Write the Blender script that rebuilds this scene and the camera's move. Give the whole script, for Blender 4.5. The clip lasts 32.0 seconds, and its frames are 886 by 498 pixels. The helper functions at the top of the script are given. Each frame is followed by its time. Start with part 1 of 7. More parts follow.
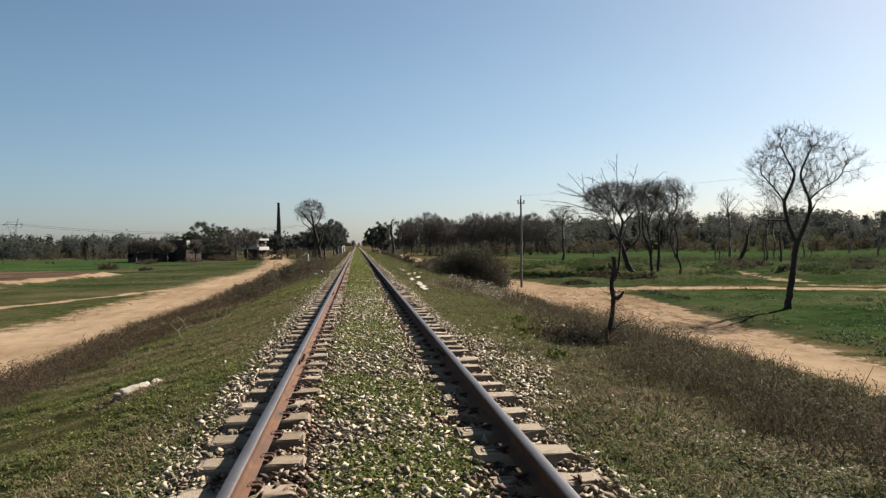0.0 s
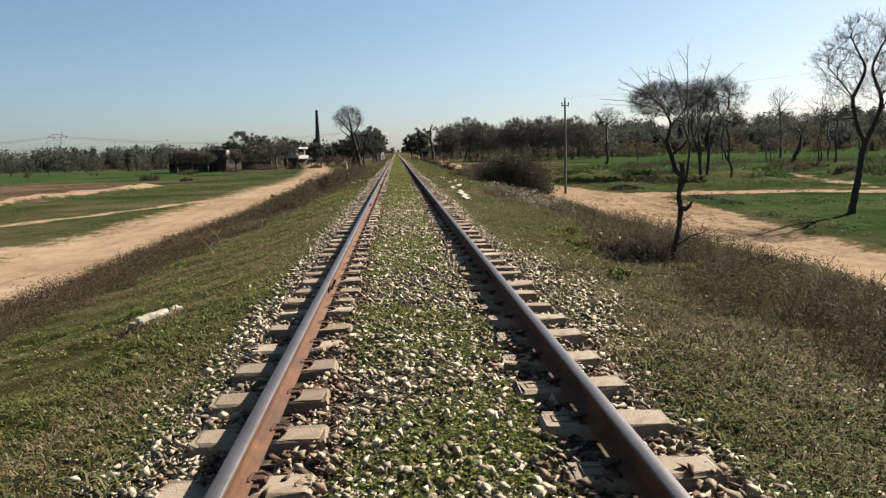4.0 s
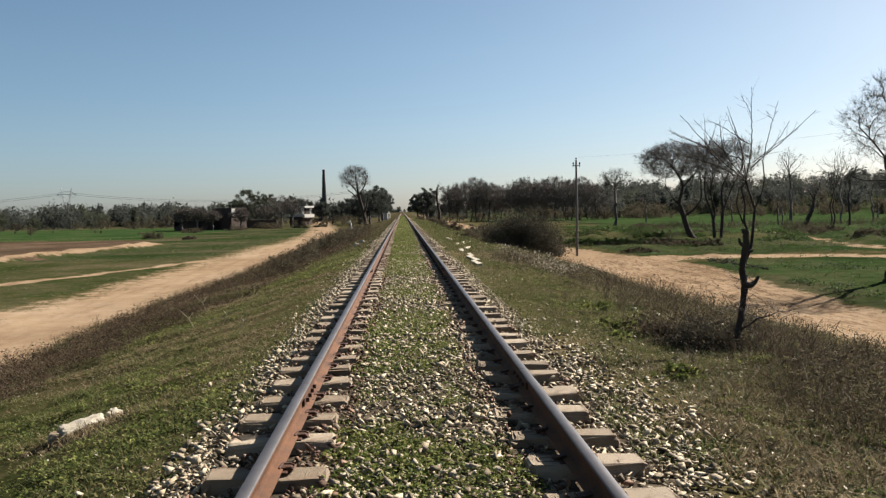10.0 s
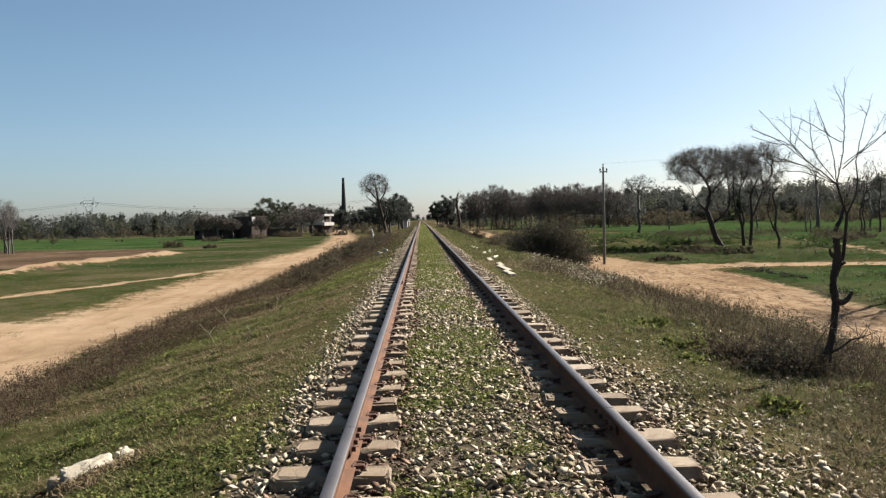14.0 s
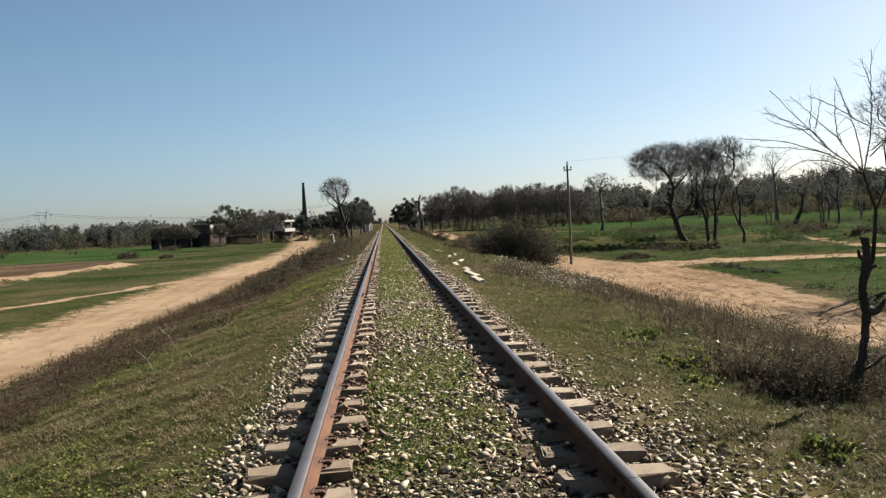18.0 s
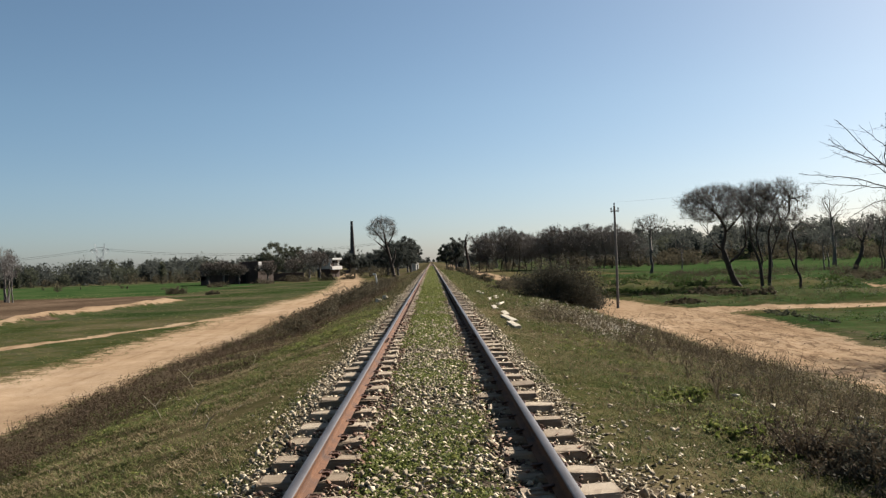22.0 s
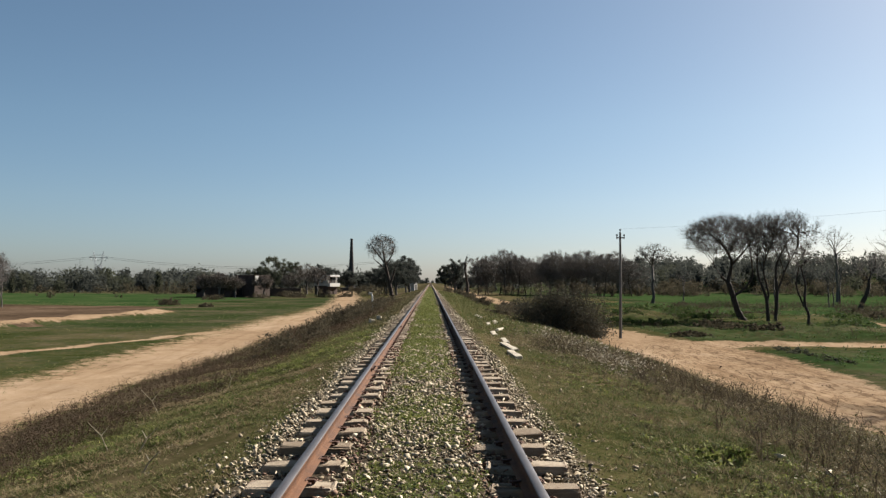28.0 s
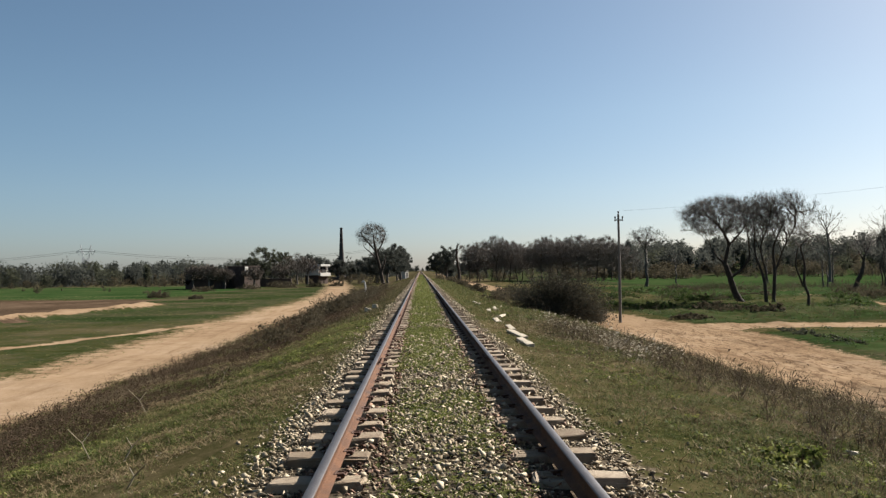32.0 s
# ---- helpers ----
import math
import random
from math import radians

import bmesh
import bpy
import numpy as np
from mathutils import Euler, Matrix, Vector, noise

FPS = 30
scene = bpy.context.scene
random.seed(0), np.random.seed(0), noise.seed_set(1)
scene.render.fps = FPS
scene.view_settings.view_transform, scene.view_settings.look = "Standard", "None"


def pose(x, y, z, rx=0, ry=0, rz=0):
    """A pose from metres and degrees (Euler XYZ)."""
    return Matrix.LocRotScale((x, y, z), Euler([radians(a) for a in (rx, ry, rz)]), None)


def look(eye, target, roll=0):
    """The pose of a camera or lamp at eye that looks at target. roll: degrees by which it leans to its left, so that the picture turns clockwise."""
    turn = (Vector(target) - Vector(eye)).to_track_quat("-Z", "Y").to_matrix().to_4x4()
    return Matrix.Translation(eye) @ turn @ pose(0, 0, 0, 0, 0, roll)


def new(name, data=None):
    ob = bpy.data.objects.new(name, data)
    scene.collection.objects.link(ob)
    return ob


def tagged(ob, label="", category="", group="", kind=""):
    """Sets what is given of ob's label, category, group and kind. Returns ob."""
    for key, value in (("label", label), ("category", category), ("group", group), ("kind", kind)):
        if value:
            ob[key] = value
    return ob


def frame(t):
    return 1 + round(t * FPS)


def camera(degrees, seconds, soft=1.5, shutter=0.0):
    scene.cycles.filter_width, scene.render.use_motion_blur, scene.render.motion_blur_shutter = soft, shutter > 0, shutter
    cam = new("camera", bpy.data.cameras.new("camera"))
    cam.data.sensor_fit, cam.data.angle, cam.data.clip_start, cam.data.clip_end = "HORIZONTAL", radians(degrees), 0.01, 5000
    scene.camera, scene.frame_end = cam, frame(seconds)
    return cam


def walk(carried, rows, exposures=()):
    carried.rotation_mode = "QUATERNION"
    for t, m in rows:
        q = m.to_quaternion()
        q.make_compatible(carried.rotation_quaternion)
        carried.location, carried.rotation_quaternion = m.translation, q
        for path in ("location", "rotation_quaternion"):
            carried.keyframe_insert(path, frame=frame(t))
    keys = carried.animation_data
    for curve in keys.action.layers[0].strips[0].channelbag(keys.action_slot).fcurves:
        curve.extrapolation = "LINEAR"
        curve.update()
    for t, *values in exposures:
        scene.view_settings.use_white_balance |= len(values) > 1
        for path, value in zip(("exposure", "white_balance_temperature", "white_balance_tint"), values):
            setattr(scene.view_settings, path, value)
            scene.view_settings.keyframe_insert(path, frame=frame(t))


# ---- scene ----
cam = camera(57.5, 32.0, soft=1.3)
PATH = [
    (0, (-0.187, -0.685, 1.26), (0.026, 1.304, 1.247), -0.6),
    (0.5, (-0.178, -0.52, 1.297), (-0.056, 1.476, 1.311), -1.2),
    (1, (-0.116, -0.455, 1.305), (-0.066, 1.544, 1.321), -1.8),
    (1.5, (-0.107, -0.398, 1.303), (-0.084, 1.602, 1.266), -1.3),
    (2, (-0.131, -0.179, 1.296), (-0.062, 1.818, 1.214), -0.9),
    (2.5, (-0.148, -0.02, 1.268), (-0.049, 1.973, 1.132), -1.4),
    (4.5, (-0.116, 0.877, 1.289), (-0.007, 2.859, 1.039), -1.5),
    (5, (-0.077, 1.077, 1.302), (-0.053, 3.072, 1.158), -1.8),
    (5.5, (-0.03, 1.225, 1.318), (-0.168, 3.218, 1.245), -1.7),
    (6, (-0.024, 1.347, 1.304), (-0.174, 3.339, 1.212), -1.5),
    (6.5, (-0.069, 1.648, 1.317), (-0.082, 3.647, 1.251), -1.9),
    (7, (-0.104, 1.842, 1.308), (-0.102, 3.842, 1.274), -1.5),
    (7.5, (-0.051, 2.075, 1.314), (-0.144, 4.073, 1.311), -0.8),
    (8, (-0.001, 2.19, 1.323), (-0.117, 4.186, 1.338), -1.1),
    (8.5, (-0.002, 2.296, 1.312), (-0.13, 4.291, 1.276), -0.8),
    (9, (-0.048, 2.505, 1.294), (-0.063, 4.502, 1.203), 0.3),
    (9.5, (-0.08, 2.669, 1.327), (0.065, 4.66, 1.214), 0.2),
    (10, (-0.097, 2.78, 1.315), (0.002, 4.775, 1.219), -1.1),
    (10.5, (-0.07, 3.029, 1.323), (-0.042, 5.026, 1.227), -2.0),
    (11, (-0.039, 3.067, 1.336), (-0.012, 5.064, 1.247), -1.9),
    (11.5, (-0.035, 3.213, 1.334), (0.024, 5.211, 1.27), -0.7),
    (12, (-0.106, 3.401, 1.346), (-0.064, 5.399, 1.29), 1.5),
    (12.5, (-0.179, 3.402, 1.347), (-0.227, 5.399, 1.248), 2.9),
    (13, (-0.296, 3.666, 1.313), (-0.379, 5.661, 1.202), 0.1),
    (13.5, (-0.395, 3.827, 1.325), (-0.349, 5.825, 1.241), -1.1),
    (15.5, (-0.34, 4.285, 1.308), (-0.278, 6.282, 1.238), -1.5),
    (16, (-0.354, 4.626, 1.318), (-0.181, 6.616, 1.22), -1.2),
    (16.5, (-0.381, 4.74, 1.33), (-0.19, 6.729, 1.251), -3.0),
    (17, (-0.341, 4.998, 1.333), (-0.192, 6.99, 1.219), -3.6),
    (17.5, (-0.319, 5.12, 1.362), (-0.192, 7.111, 1.225), -3.4),
    (18, (-0.343, 5.312, 1.374), (-0.199, 7.305, 1.3), -2.8),
    (18.5, (-0.377, 5.452, 1.351), (-0.16, 7.44, 1.317), -1.6),
    (19, (-0.339, 5.585, 1.343), (-0.1, 7.57, 1.294), -0.8),
    (19.5, (-0.262, 5.741, 1.362), (-0.037, 7.728, 1.381), 0.3),
    (20, (-0.217, 5.809, 1.375), (-0.062, 7.801, 1.455), -0.1),
    (20.5, (-0.161, 5.925, 1.369), (0.015, 7.916, 1.45), 0.6),
    (21, (-0.119, 6.123, 1.373), (0.117, 8.108, 1.422), 0.9),
    (21.5, (-0.082, 6.204, 1.373), (0.045, 8.2, 1.387), -0.8),
    (22, (0.053, 6.274, 1.403), (0.083, 8.273, 1.432), -2.0),
    (22.5, (0.109, 6.317, 1.402), (0.074, 8.317, 1.443), -2.4),
    (23, (0.094, 6.463, 1.392), (0.077, 8.463, 1.434), -1.7),
    (23.5, (0.065, 6.626, 1.387), (0.121, 8.624, 1.453), -1.4),
    (24, (0.097, 6.765, 1.366), (0.176, 8.764, 1.373), -1.4),
    (24.5, (0.198, 6.969, 1.373), (0.273, 8.967, 1.355), -1.7),
    (26.5, (0.089, 7.551, 1.358), (0.134, 9.551, 1.368), 0.4),
    (27, (0.157, 7.742, 1.391), (0.267, 9.737, 1.477), 0.7),
    (27.5, (0.164, 7.756, 1.406), (0.251, 9.752, 1.51), 0.1),
    (28, (0.121, 7.926, 1.392), (0.152, 9.924, 1.474), 0.3),
    (28.5, (0.024, 8.128, 1.379), (0.065, 10.126, 1.466), -0.0),
    (29, (-0.012, 8.188, 1.369), (-0.006, 10.186, 1.455), -0.8),
    (29.5, (-0.024, 8.392, 1.363), (-0.043, 10.39, 1.462), -0.2),
    (30, (-0.003, 8.549, 1.373), (-0.041, 10.544, 1.5), -0.7),
    (30.5, (-0.026, 8.583, 1.393), (-0.141, 10.576, 1.513), -2.1),
    (31, (-0.12, 8.741, 1.373), (-0.242, 10.734, 1.482), -1.3),
    (31.5, (-0.209, 8.904, 1.365), (-0.266, 10.902, 1.452), -0.9),
    (32, (-0.186, 9.055, 1.337), (-0.129, 11.054, 1.388), -0.8),
]
walk(cam, [(t, look(eye, target, roll)) for t, eye, target, roll in PATH],
     exposures=[(t, 1.45 + e) for t, e in ((0, 0.0), (2, 0.02), (4.5, 0.15), (6, 0.1), (7, 0.08), (9, 0.04), (11, 0.04), (12, 0.06), (13, 0.25), (14.5, 0.2), (16, 0.04), (17, 0.02), (18, 0.12), (19, -0.02), (20, 0.0), (21, -0.17), (22, 0.02), (23, 0.06), (24, -0.03), (27, 0.02), (28, -0.04), (31, -0.04), (32, -0.04))])

# ---- sky and sun ----
SUN_EL, SUN_AZ = 35.0, 53.0          # degrees above the horizon, and to the right of the track's heading
world = bpy.data.worlds.new("sky")
scene.world = world
world.use_nodes = True
wn = world.node_tree
sky = wn.nodes.new("ShaderNodeTexSky")
sky.sky_type = 'NISHITA'
sky.sun_disc = False
sky.sun_elevation = radians(SUN_EL)
sky.sun_rotation = radians(SUN_AZ)
sky.air_density, sky.dust_density, sky.ozone_density = 0.894, 1.96, 9.27
sky.altitude = 1170.0
wn.nodes["Background"].inputs["Strength"].default_value = 0.0715
tint = wn.nodes.new("ShaderNodeMix")          # the camera's daylight balance for the whole sky
tint.data_type, tint.blend_type = 'RGBA', 'MULTIPLY'
tint.inputs[0].default_value = 1.0
tint.inputs[7].default_value = (0.995, 0.776, 0.535, 1)
wn.links.new(sky.outputs[0], tint.inputs[6])
wn.links.new(tint.outputs[2], wn.nodes["Background"].inputs["Color"])
sun_data = bpy.data.lights.new("sun", 'SUN')
sun_data.energy, sun_data.angle, sun_data.color = 5.0, radians(0.53), (1.0, 0.93, 0.85)
sun = new("sun", sun_data)
sd = Vector((math.sin(radians(SUN_AZ)) * math.cos(radians(SUN_EL)), math.cos(radians(SUN_AZ)) * math.cos(radians(SUN_EL)), math.sin(radians(SUN_EL))))
sun.matrix_world = look(sd * 60, (0, 0, 0))


# ---- materials ----
def ramp_node(nt, fac, stops):
    r = nt.nodes.new("ShaderNodeValToRGB")
    while len(r.color_ramp.elements) < len(stops):
        r.color_ramp.elements.new(0.5)
    for e, (p, c) in zip(r.color_ramp.elements, stops):
        e.position, e.color = p, (*c, 1)
    nt.links.new(fac, r.inputs[0])
    return r.outputs[0]


def noise_node(nt, vec, scale, detail=4, rough=0.6):
    n = nt.nodes.new("ShaderNodeTexNoise")
    n.inputs["Scale"].default_value, n.inputs["Detail"].default_value, n.inputs["Roughness"].default_value = scale, detail, rough
    if vec is not None:
        nt.links.new(vec, n.inputs["Vector"])
    return n.outputs["Fac"]


def math_node(nt, op, a, b=None, clamp=False):
    n = nt.nodes.new("ShaderNodeMath")
    n.operation, n.use_clamp = op, clamp
    for i, v in enumerate((a, b)):
        if v is None:
            continue
        if isinstance(v, (int, float)):
            n.inputs[i].default_value = v
        else:
            nt.links.new(v, n.inputs[i])
    return n.outputs[0]


def mix_node(nt, fac, a, b, blend='MIX'):
    n = nt.nodes.new("ShaderNodeMix")
    n.data_type, n.blend_type = 'RGBA', blend
    for i, v in ((0, fac), (6, a), (7, b)):
        if isinstance(v, (int, float)):
            n.inputs[i].default_value = v
        elif isinstance(v, tuple):
            n.inputs[i].default_value = (*v, 1)
        else:
            nt.links.new(v, n.inputs[i])
    return n.outputs[2]


ALBEDO_SCALE = 0.9          # even scale on every surface's reflectance, set lower so shade reads darker


def material(name, stops, scale=4.0, rough=0.85, bump=0.0, bump_scale=40.0, spread=0.0, metal=0.0, island=False, stain=None, stain_scale=1.0, through_light=0.0):
    """A surface whose colour runs over stops by noise at two scales, varied by piece, with relief and stains."""
    m = bpy.data.materials.new(name)
    m.use_nodes = True
    nt = m.node_tree
    bsdf = nt.nodes["Principled BSDF"]
    tc = nt.nodes.new("ShaderNodeTexCoord").outputs["Object"]
    f = math_node(nt, 'ADD', math_node(nt, 'MULTIPLY', noise_node(nt, tc, scale), 0.65), math_node(nt, 'MULTIPLY', noise_node(nt, tc, scale * 9), 0.35))
    if spread:
        if island:
            rnd = nt.nodes.new("ShaderNodeNewGeometry").outputs["Random Per Island"]
        else:
            rnd = nt.nodes.new("ShaderNodeObjectInfo").outputs["Random"]
        f = math_node(nt, 'ADD', math_node(nt, 'MULTIPLY', f, 1 - spread), math_node(nt, 'MULTIPLY', rnd, spread))
    col = ramp_node(nt, f, [(p, tuple(ALBEDO_SCALE * v for v in c)) for p, c in stops])
    if stain:
        sf = ramp_node(nt, noise_node(nt, tc, stain_scale, 6), [(0.5, (0, 0, 0)), (0.68, (1, 1, 1))])
        col = mix_node(nt, sf, col, stain)
    nt.links.new(col, bsdf.inputs["Base Color"])
    bsdf.inputs["Roughness"].default_value = rough
    bsdf.inputs["Metallic"].default_value = metal
    bsdf.inputs["Specular IOR Level"].default_value = 0.04 if through_light else 0.25
    if bump:
        b = nt.nodes.new("ShaderNodeBump")
        b.inputs["Strength"].default_value, b.inputs["Distance"].default_value = bump, 0.02
        nt.links.new(noise_node(nt, tc, bump_scale, 6, 0.7), b.inputs["Height"])
        nt.links.new(b.outputs[0], bsdf.inputs["Normal"])
    if through_light:
        tr = nt.nodes.new("ShaderNodeBsdfTranslucent")
        nt.links.new(col, tr.inputs["Color"])
        mx = nt.nodes.new("ShaderNodeMixShader")
        mx.inputs[0].default_value = through_light
        nt.links.new(bsdf.outputs[0], mx.inputs[1])
        nt.links.new(tr.outputs[0], mx.inputs[2])
        nt.links.new(mx.outputs[0], nt.nodes["Material Output"].inputs["Surface"])
    return m


M_CONC = material("weathered_concrete", [(0.25, (0.165, 0.124, 0.081)), (0.5, (0.245, 0.192, 0.131)), (0.75, (0.31, 0.252, 0.18))], 5, 0.9, 0.5, 60, 0.5, stain=(0.14, 0.095, 0.06), stain_scale=4)
M_RAILRUST = material("rail_rust", [(0.3, (0.050, 0.020, 0.0075)), (0.5, (0.093, 0.037, 0.0130)), (0.7, (0.130, 0.056, 0.021))], 3, 0.85, 0.3, 60, stain=(0.040, 0.020, 0.012), stain_scale=2.5)
M_RAILTOP = material("worn_rail_steel", [(0.3, (0.055, 0.049, 0.048)), (0.55, (0.085, 0.078, 0.078)), (0.75, (0.112, 0.105, 0.106))], 2, 0.48, 0.1, 90, metal=0.35)
M_CLIP = material("rusty_clip_iron", [(0.3, (0.036, 0.020, 0.015)), (0.6, (0.088, 0.042, 0.026)), (0.8, (0.145, 0.070, 0.040))], 20, 0.7, 0.2, 90, metal=0.3)
M_STONE = material("ballast_stone", [(0.2, (0.105, 0.082, 0.052)), (0.38, (0.205, 0.163, 0.106)), (0.56, (0.315, 0.258, 0.174)), (0.8, (0.46, 0.395, 0.285))], 14, 0.9, 0.3, 80, 0.6, island=True)
M_RUSTSTONE = material("rust_stained_stone", [(0.2, (0.055, 0.029, 0.019)), (0.5, (0.135, 0.078, 0.050)), (0.8, (0.25, 0.165, 0.115))], 14, 0.9, 0.3, 80, 0.7, island=True)
M_CLOD = material("dirt_clod", [(0.2, (0.125, 0.080, 0.050)), (0.5, (0.195, 0.134, 0.084)), (0.8, (0.27, 0.198, 0.132))], 8, 0.95, 0.3, 60, 0.6, island=True)
M_WHITESTONE = material("lime_washed_stone", [(0.3, (0.27, 0.225, 0.155)), (0.5, (0.42, 0.372, 0.28)), (0.7, (0.56, 0.515, 0.42))], 6, 0.9, 0.5, 40, stain=(0.34, 0.28, 0.2), stain_scale=5)
M_GRASS = material("short_grass", [(0.2, (0.040, 0.058, 0.0165)), (0.42, (0.080, 0.098, 0.030)), (0.62, (0.136, 0.127, 0.051)), (0.85, (0.238, 0.192, 0.099))], 0.35, 0.75, spread=0.5, island=True, through_light=0.33)
M_STRAW = material("dry_grass", [(0.2, (0.0861, 0.0603, 0.0316)), (0.5, (0.161, 0.121, 0.066)), (0.8, (0.276, 0.224, 0.137))], 0.6, 0.85, spread=0.55, island=True, through_light=0.25)
M_WEED = material("low_green_weed", [(0.2, (0.048, 0.068, 0.017)), (0.5, (0.118, 0.138, 0.036)), (0.8, (0.265, 0.262, 0.088))], 0.8, 0.6, spread=0.55, island=True, through_light=0.38)
M_DRYWEED = material("brown_dry_weed", [(0.2, (0.040, 0.029, 0.019)), (0.45, (0.085, 0.064, 0.043)), (0.65, (0.135, 0.105, 0.070)), (0.85, (0.23, 0.19, 0.135))], 0.7, 0.9, spread=0.5, island=True, through_light=0.15)
M_BARK = material("dark_bark", [(0.3, (0.0209, 0.0153, 0.0118)), (0.55, (0.0487, 0.0362, 0.0278)), (0.8, (0.0974, 0.0766, 0.0592))], 6, 0.95, 0.6, 30)
M_TWIG = material("bare_twigs", [(0.3, (0.058, 0.047, 0.039)), (0.6, (0.102, 0.085, 0.071)), (0.8, (0.15, 0.128, 0.108))], 3, 0.9, spread=0.4, island=True)
# Lightened copy of M_TWIG for far trees; haze is put into the colour
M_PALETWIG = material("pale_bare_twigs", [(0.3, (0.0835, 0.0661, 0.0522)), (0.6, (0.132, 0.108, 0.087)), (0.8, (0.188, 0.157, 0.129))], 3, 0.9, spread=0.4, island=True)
M_LEAFDARK = material("dark_foliage", [(0.2, (0.022, 0.030, 0.014)), (0.5, (0.038, 0.050, 0.022)), (0.8, (0.068, 0.080, 0.036))], 0.8, 0.7, spread=0.5, island=True, through_light=0.25)
M_LEAFGREY = material("dusty_foliage", [(0.2, (0.036, 0.041, 0.028)), (0.5, (0.060, 0.065, 0.043)), (0.8, (0.094, 0.095, 0.064))], 0.5, 0.8, spread=0.3, island=True, through_light=0.45)
M_BUSH = material("grey_brown_thicket", [(0.2, (0.036, 0.031, 0.019)), (0.5, (0.074, 0.063, 0.040)), (0.8, (0.135, 0.115, 0.078))], 1.2, 0.85, spread=0.32, island=True, through_light=0.35)
# Greyer, bluer leaf for far trees: distance haze is put into the colour
M_LEAFFAR = material("haze_toned_foliage", [(0.2, (0.046, 0.051, 0.044)), (0.5, (0.066, 0.071, 0.061)), (0.8, (0.092, 0.096, 0.082))], 0.12, 0.9, spread=0.3, island=True, through_light=0.45)
M_BRICK = material("old_brick", [(0.3, (0.0402, 0.0287, 0.023)), (0.5, (0.0632, 0.0448, 0.0356)), (0.7, (0.0922, 0.0678, 0.0528))], 1.5, 0.95, 0.4, 12, stain=(0.07, 0.05, 0.045), stain_scale=0.5)
M_SOOT = material("sooty_brick", [(0.3, (0.046, 0.041, 0.038)), (0.5, (0.064, 0.057, 0.053)), (0.7, (0.086, 0.077, 0.071))], 0.6, 0.95, 0.3, 12, stain=(0.04, 0.036, 0.034), stain_scale=0.4)
M_WHITEWASH = material("whitewash", [(0.3, (0.459, 0.438, 0.397)), (0.6, (0.557, 0.543, 0.508)), (0.8, (0.599, 0.592, 0.571))], 0.8, 0.9, 0.2, 20, stain=(0.5, 0.46, 0.4), stain_scale=0.8)
M_DARK = material("dark_opening", [(0.3, (0.02, 0.018, 0.016)), (0.7, (0.05, 0.045, 0.04))], 3, 0.9)
M_POLE = material("weathered_pole", [(0.3, (0.115, 0.104, 0.0922)), (0.6, (0.172, 0.155, 0.137)), (0.8, (0.218, 0.201, 0.178))], 3, 0.8, 0.2, 40)
M_STEEL = material("galvanised_steel", [(0.3, (0.24, 0.255, 0.27)), (0.7, (0.32, 0.335, 0.35))], 2, 0.6, metal=0.2)
M_WIRE = material("wire", [(0.3, (0.0345, 0.0345, 0.0345)), (0.7, (0.0689, 0.0689, 0.0689))], 2, 0.6, metal=0.5)


M_REDWEED = material("red_brown_dry_weed", [(0.2, (0.034, 0.023, 0.015)), (0.5, (0.066, 0.046, 0.030)), (0.8, (0.118, 0.086, 0.057))], 0.5, 0.9, spread=0.45, island=True, through_light=0.25)
# Far bark and far twig: distance haze put into both colours as grey
M_FARBARK = material("haze_grey_bark", [(0.3, (0.060, 0.052, 0.046)), (0.55, (0.098, 0.086, 0.076)), (0.8, (0.145, 0.128, 0.114))], 2, 0.95, spread=0.3)
M_GREYTWIG = material("haze_grey_twigs", [(0.3, (0.105, 0.094, 0.086)), (0.6, (0.155, 0.141, 0.130)), (0.8, (0.205, 0.188, 0.174))], 3, 0.9, spread=0.4, island=True, through_light=0.3)
M_LITTER = material("pale_dead_leaves", [(0.2, (0.13, 0.105, 0.070)), (0.5, (0.25, 0.212, 0.150)), (0.8, (0.45, 0.40, 0.31))], 3, 0.9, spread=0.7, island=True, through_light=0.25)
M_UNDER = material("olive_undergrowth", [(0.2, (0.034, 0.036, 0.015)), (0.45, (0.068, 0.064, 0.030)), (0.65, (0.112, 0.092, 0.050)), (0.88, (0.20, 0.165, 0.104))], 0.9, 0.85, spread=0.5, island=True, through_light=0.35)
M_FIELDWEED = material("field_weed_leaf", [(0.2, (0.022, 0.040, 0.011)), (0.5, (0.042, 0.070, 0.020)), (0.8, (0.088, 0.110, 0.037))], 0.4, 0.7, spread=0.5, island=True, through_light=0.45)
M_THORN = material("dark_thorn_leaf", [(0.2, (0.026, 0.0255, 0.018)), (0.5, (0.054, 0.051, 0.037)), (0.8, (0.108, 0.096, 0.070))], 1.2, 0.85, spread=0.25, island=True, through_light=0.25)


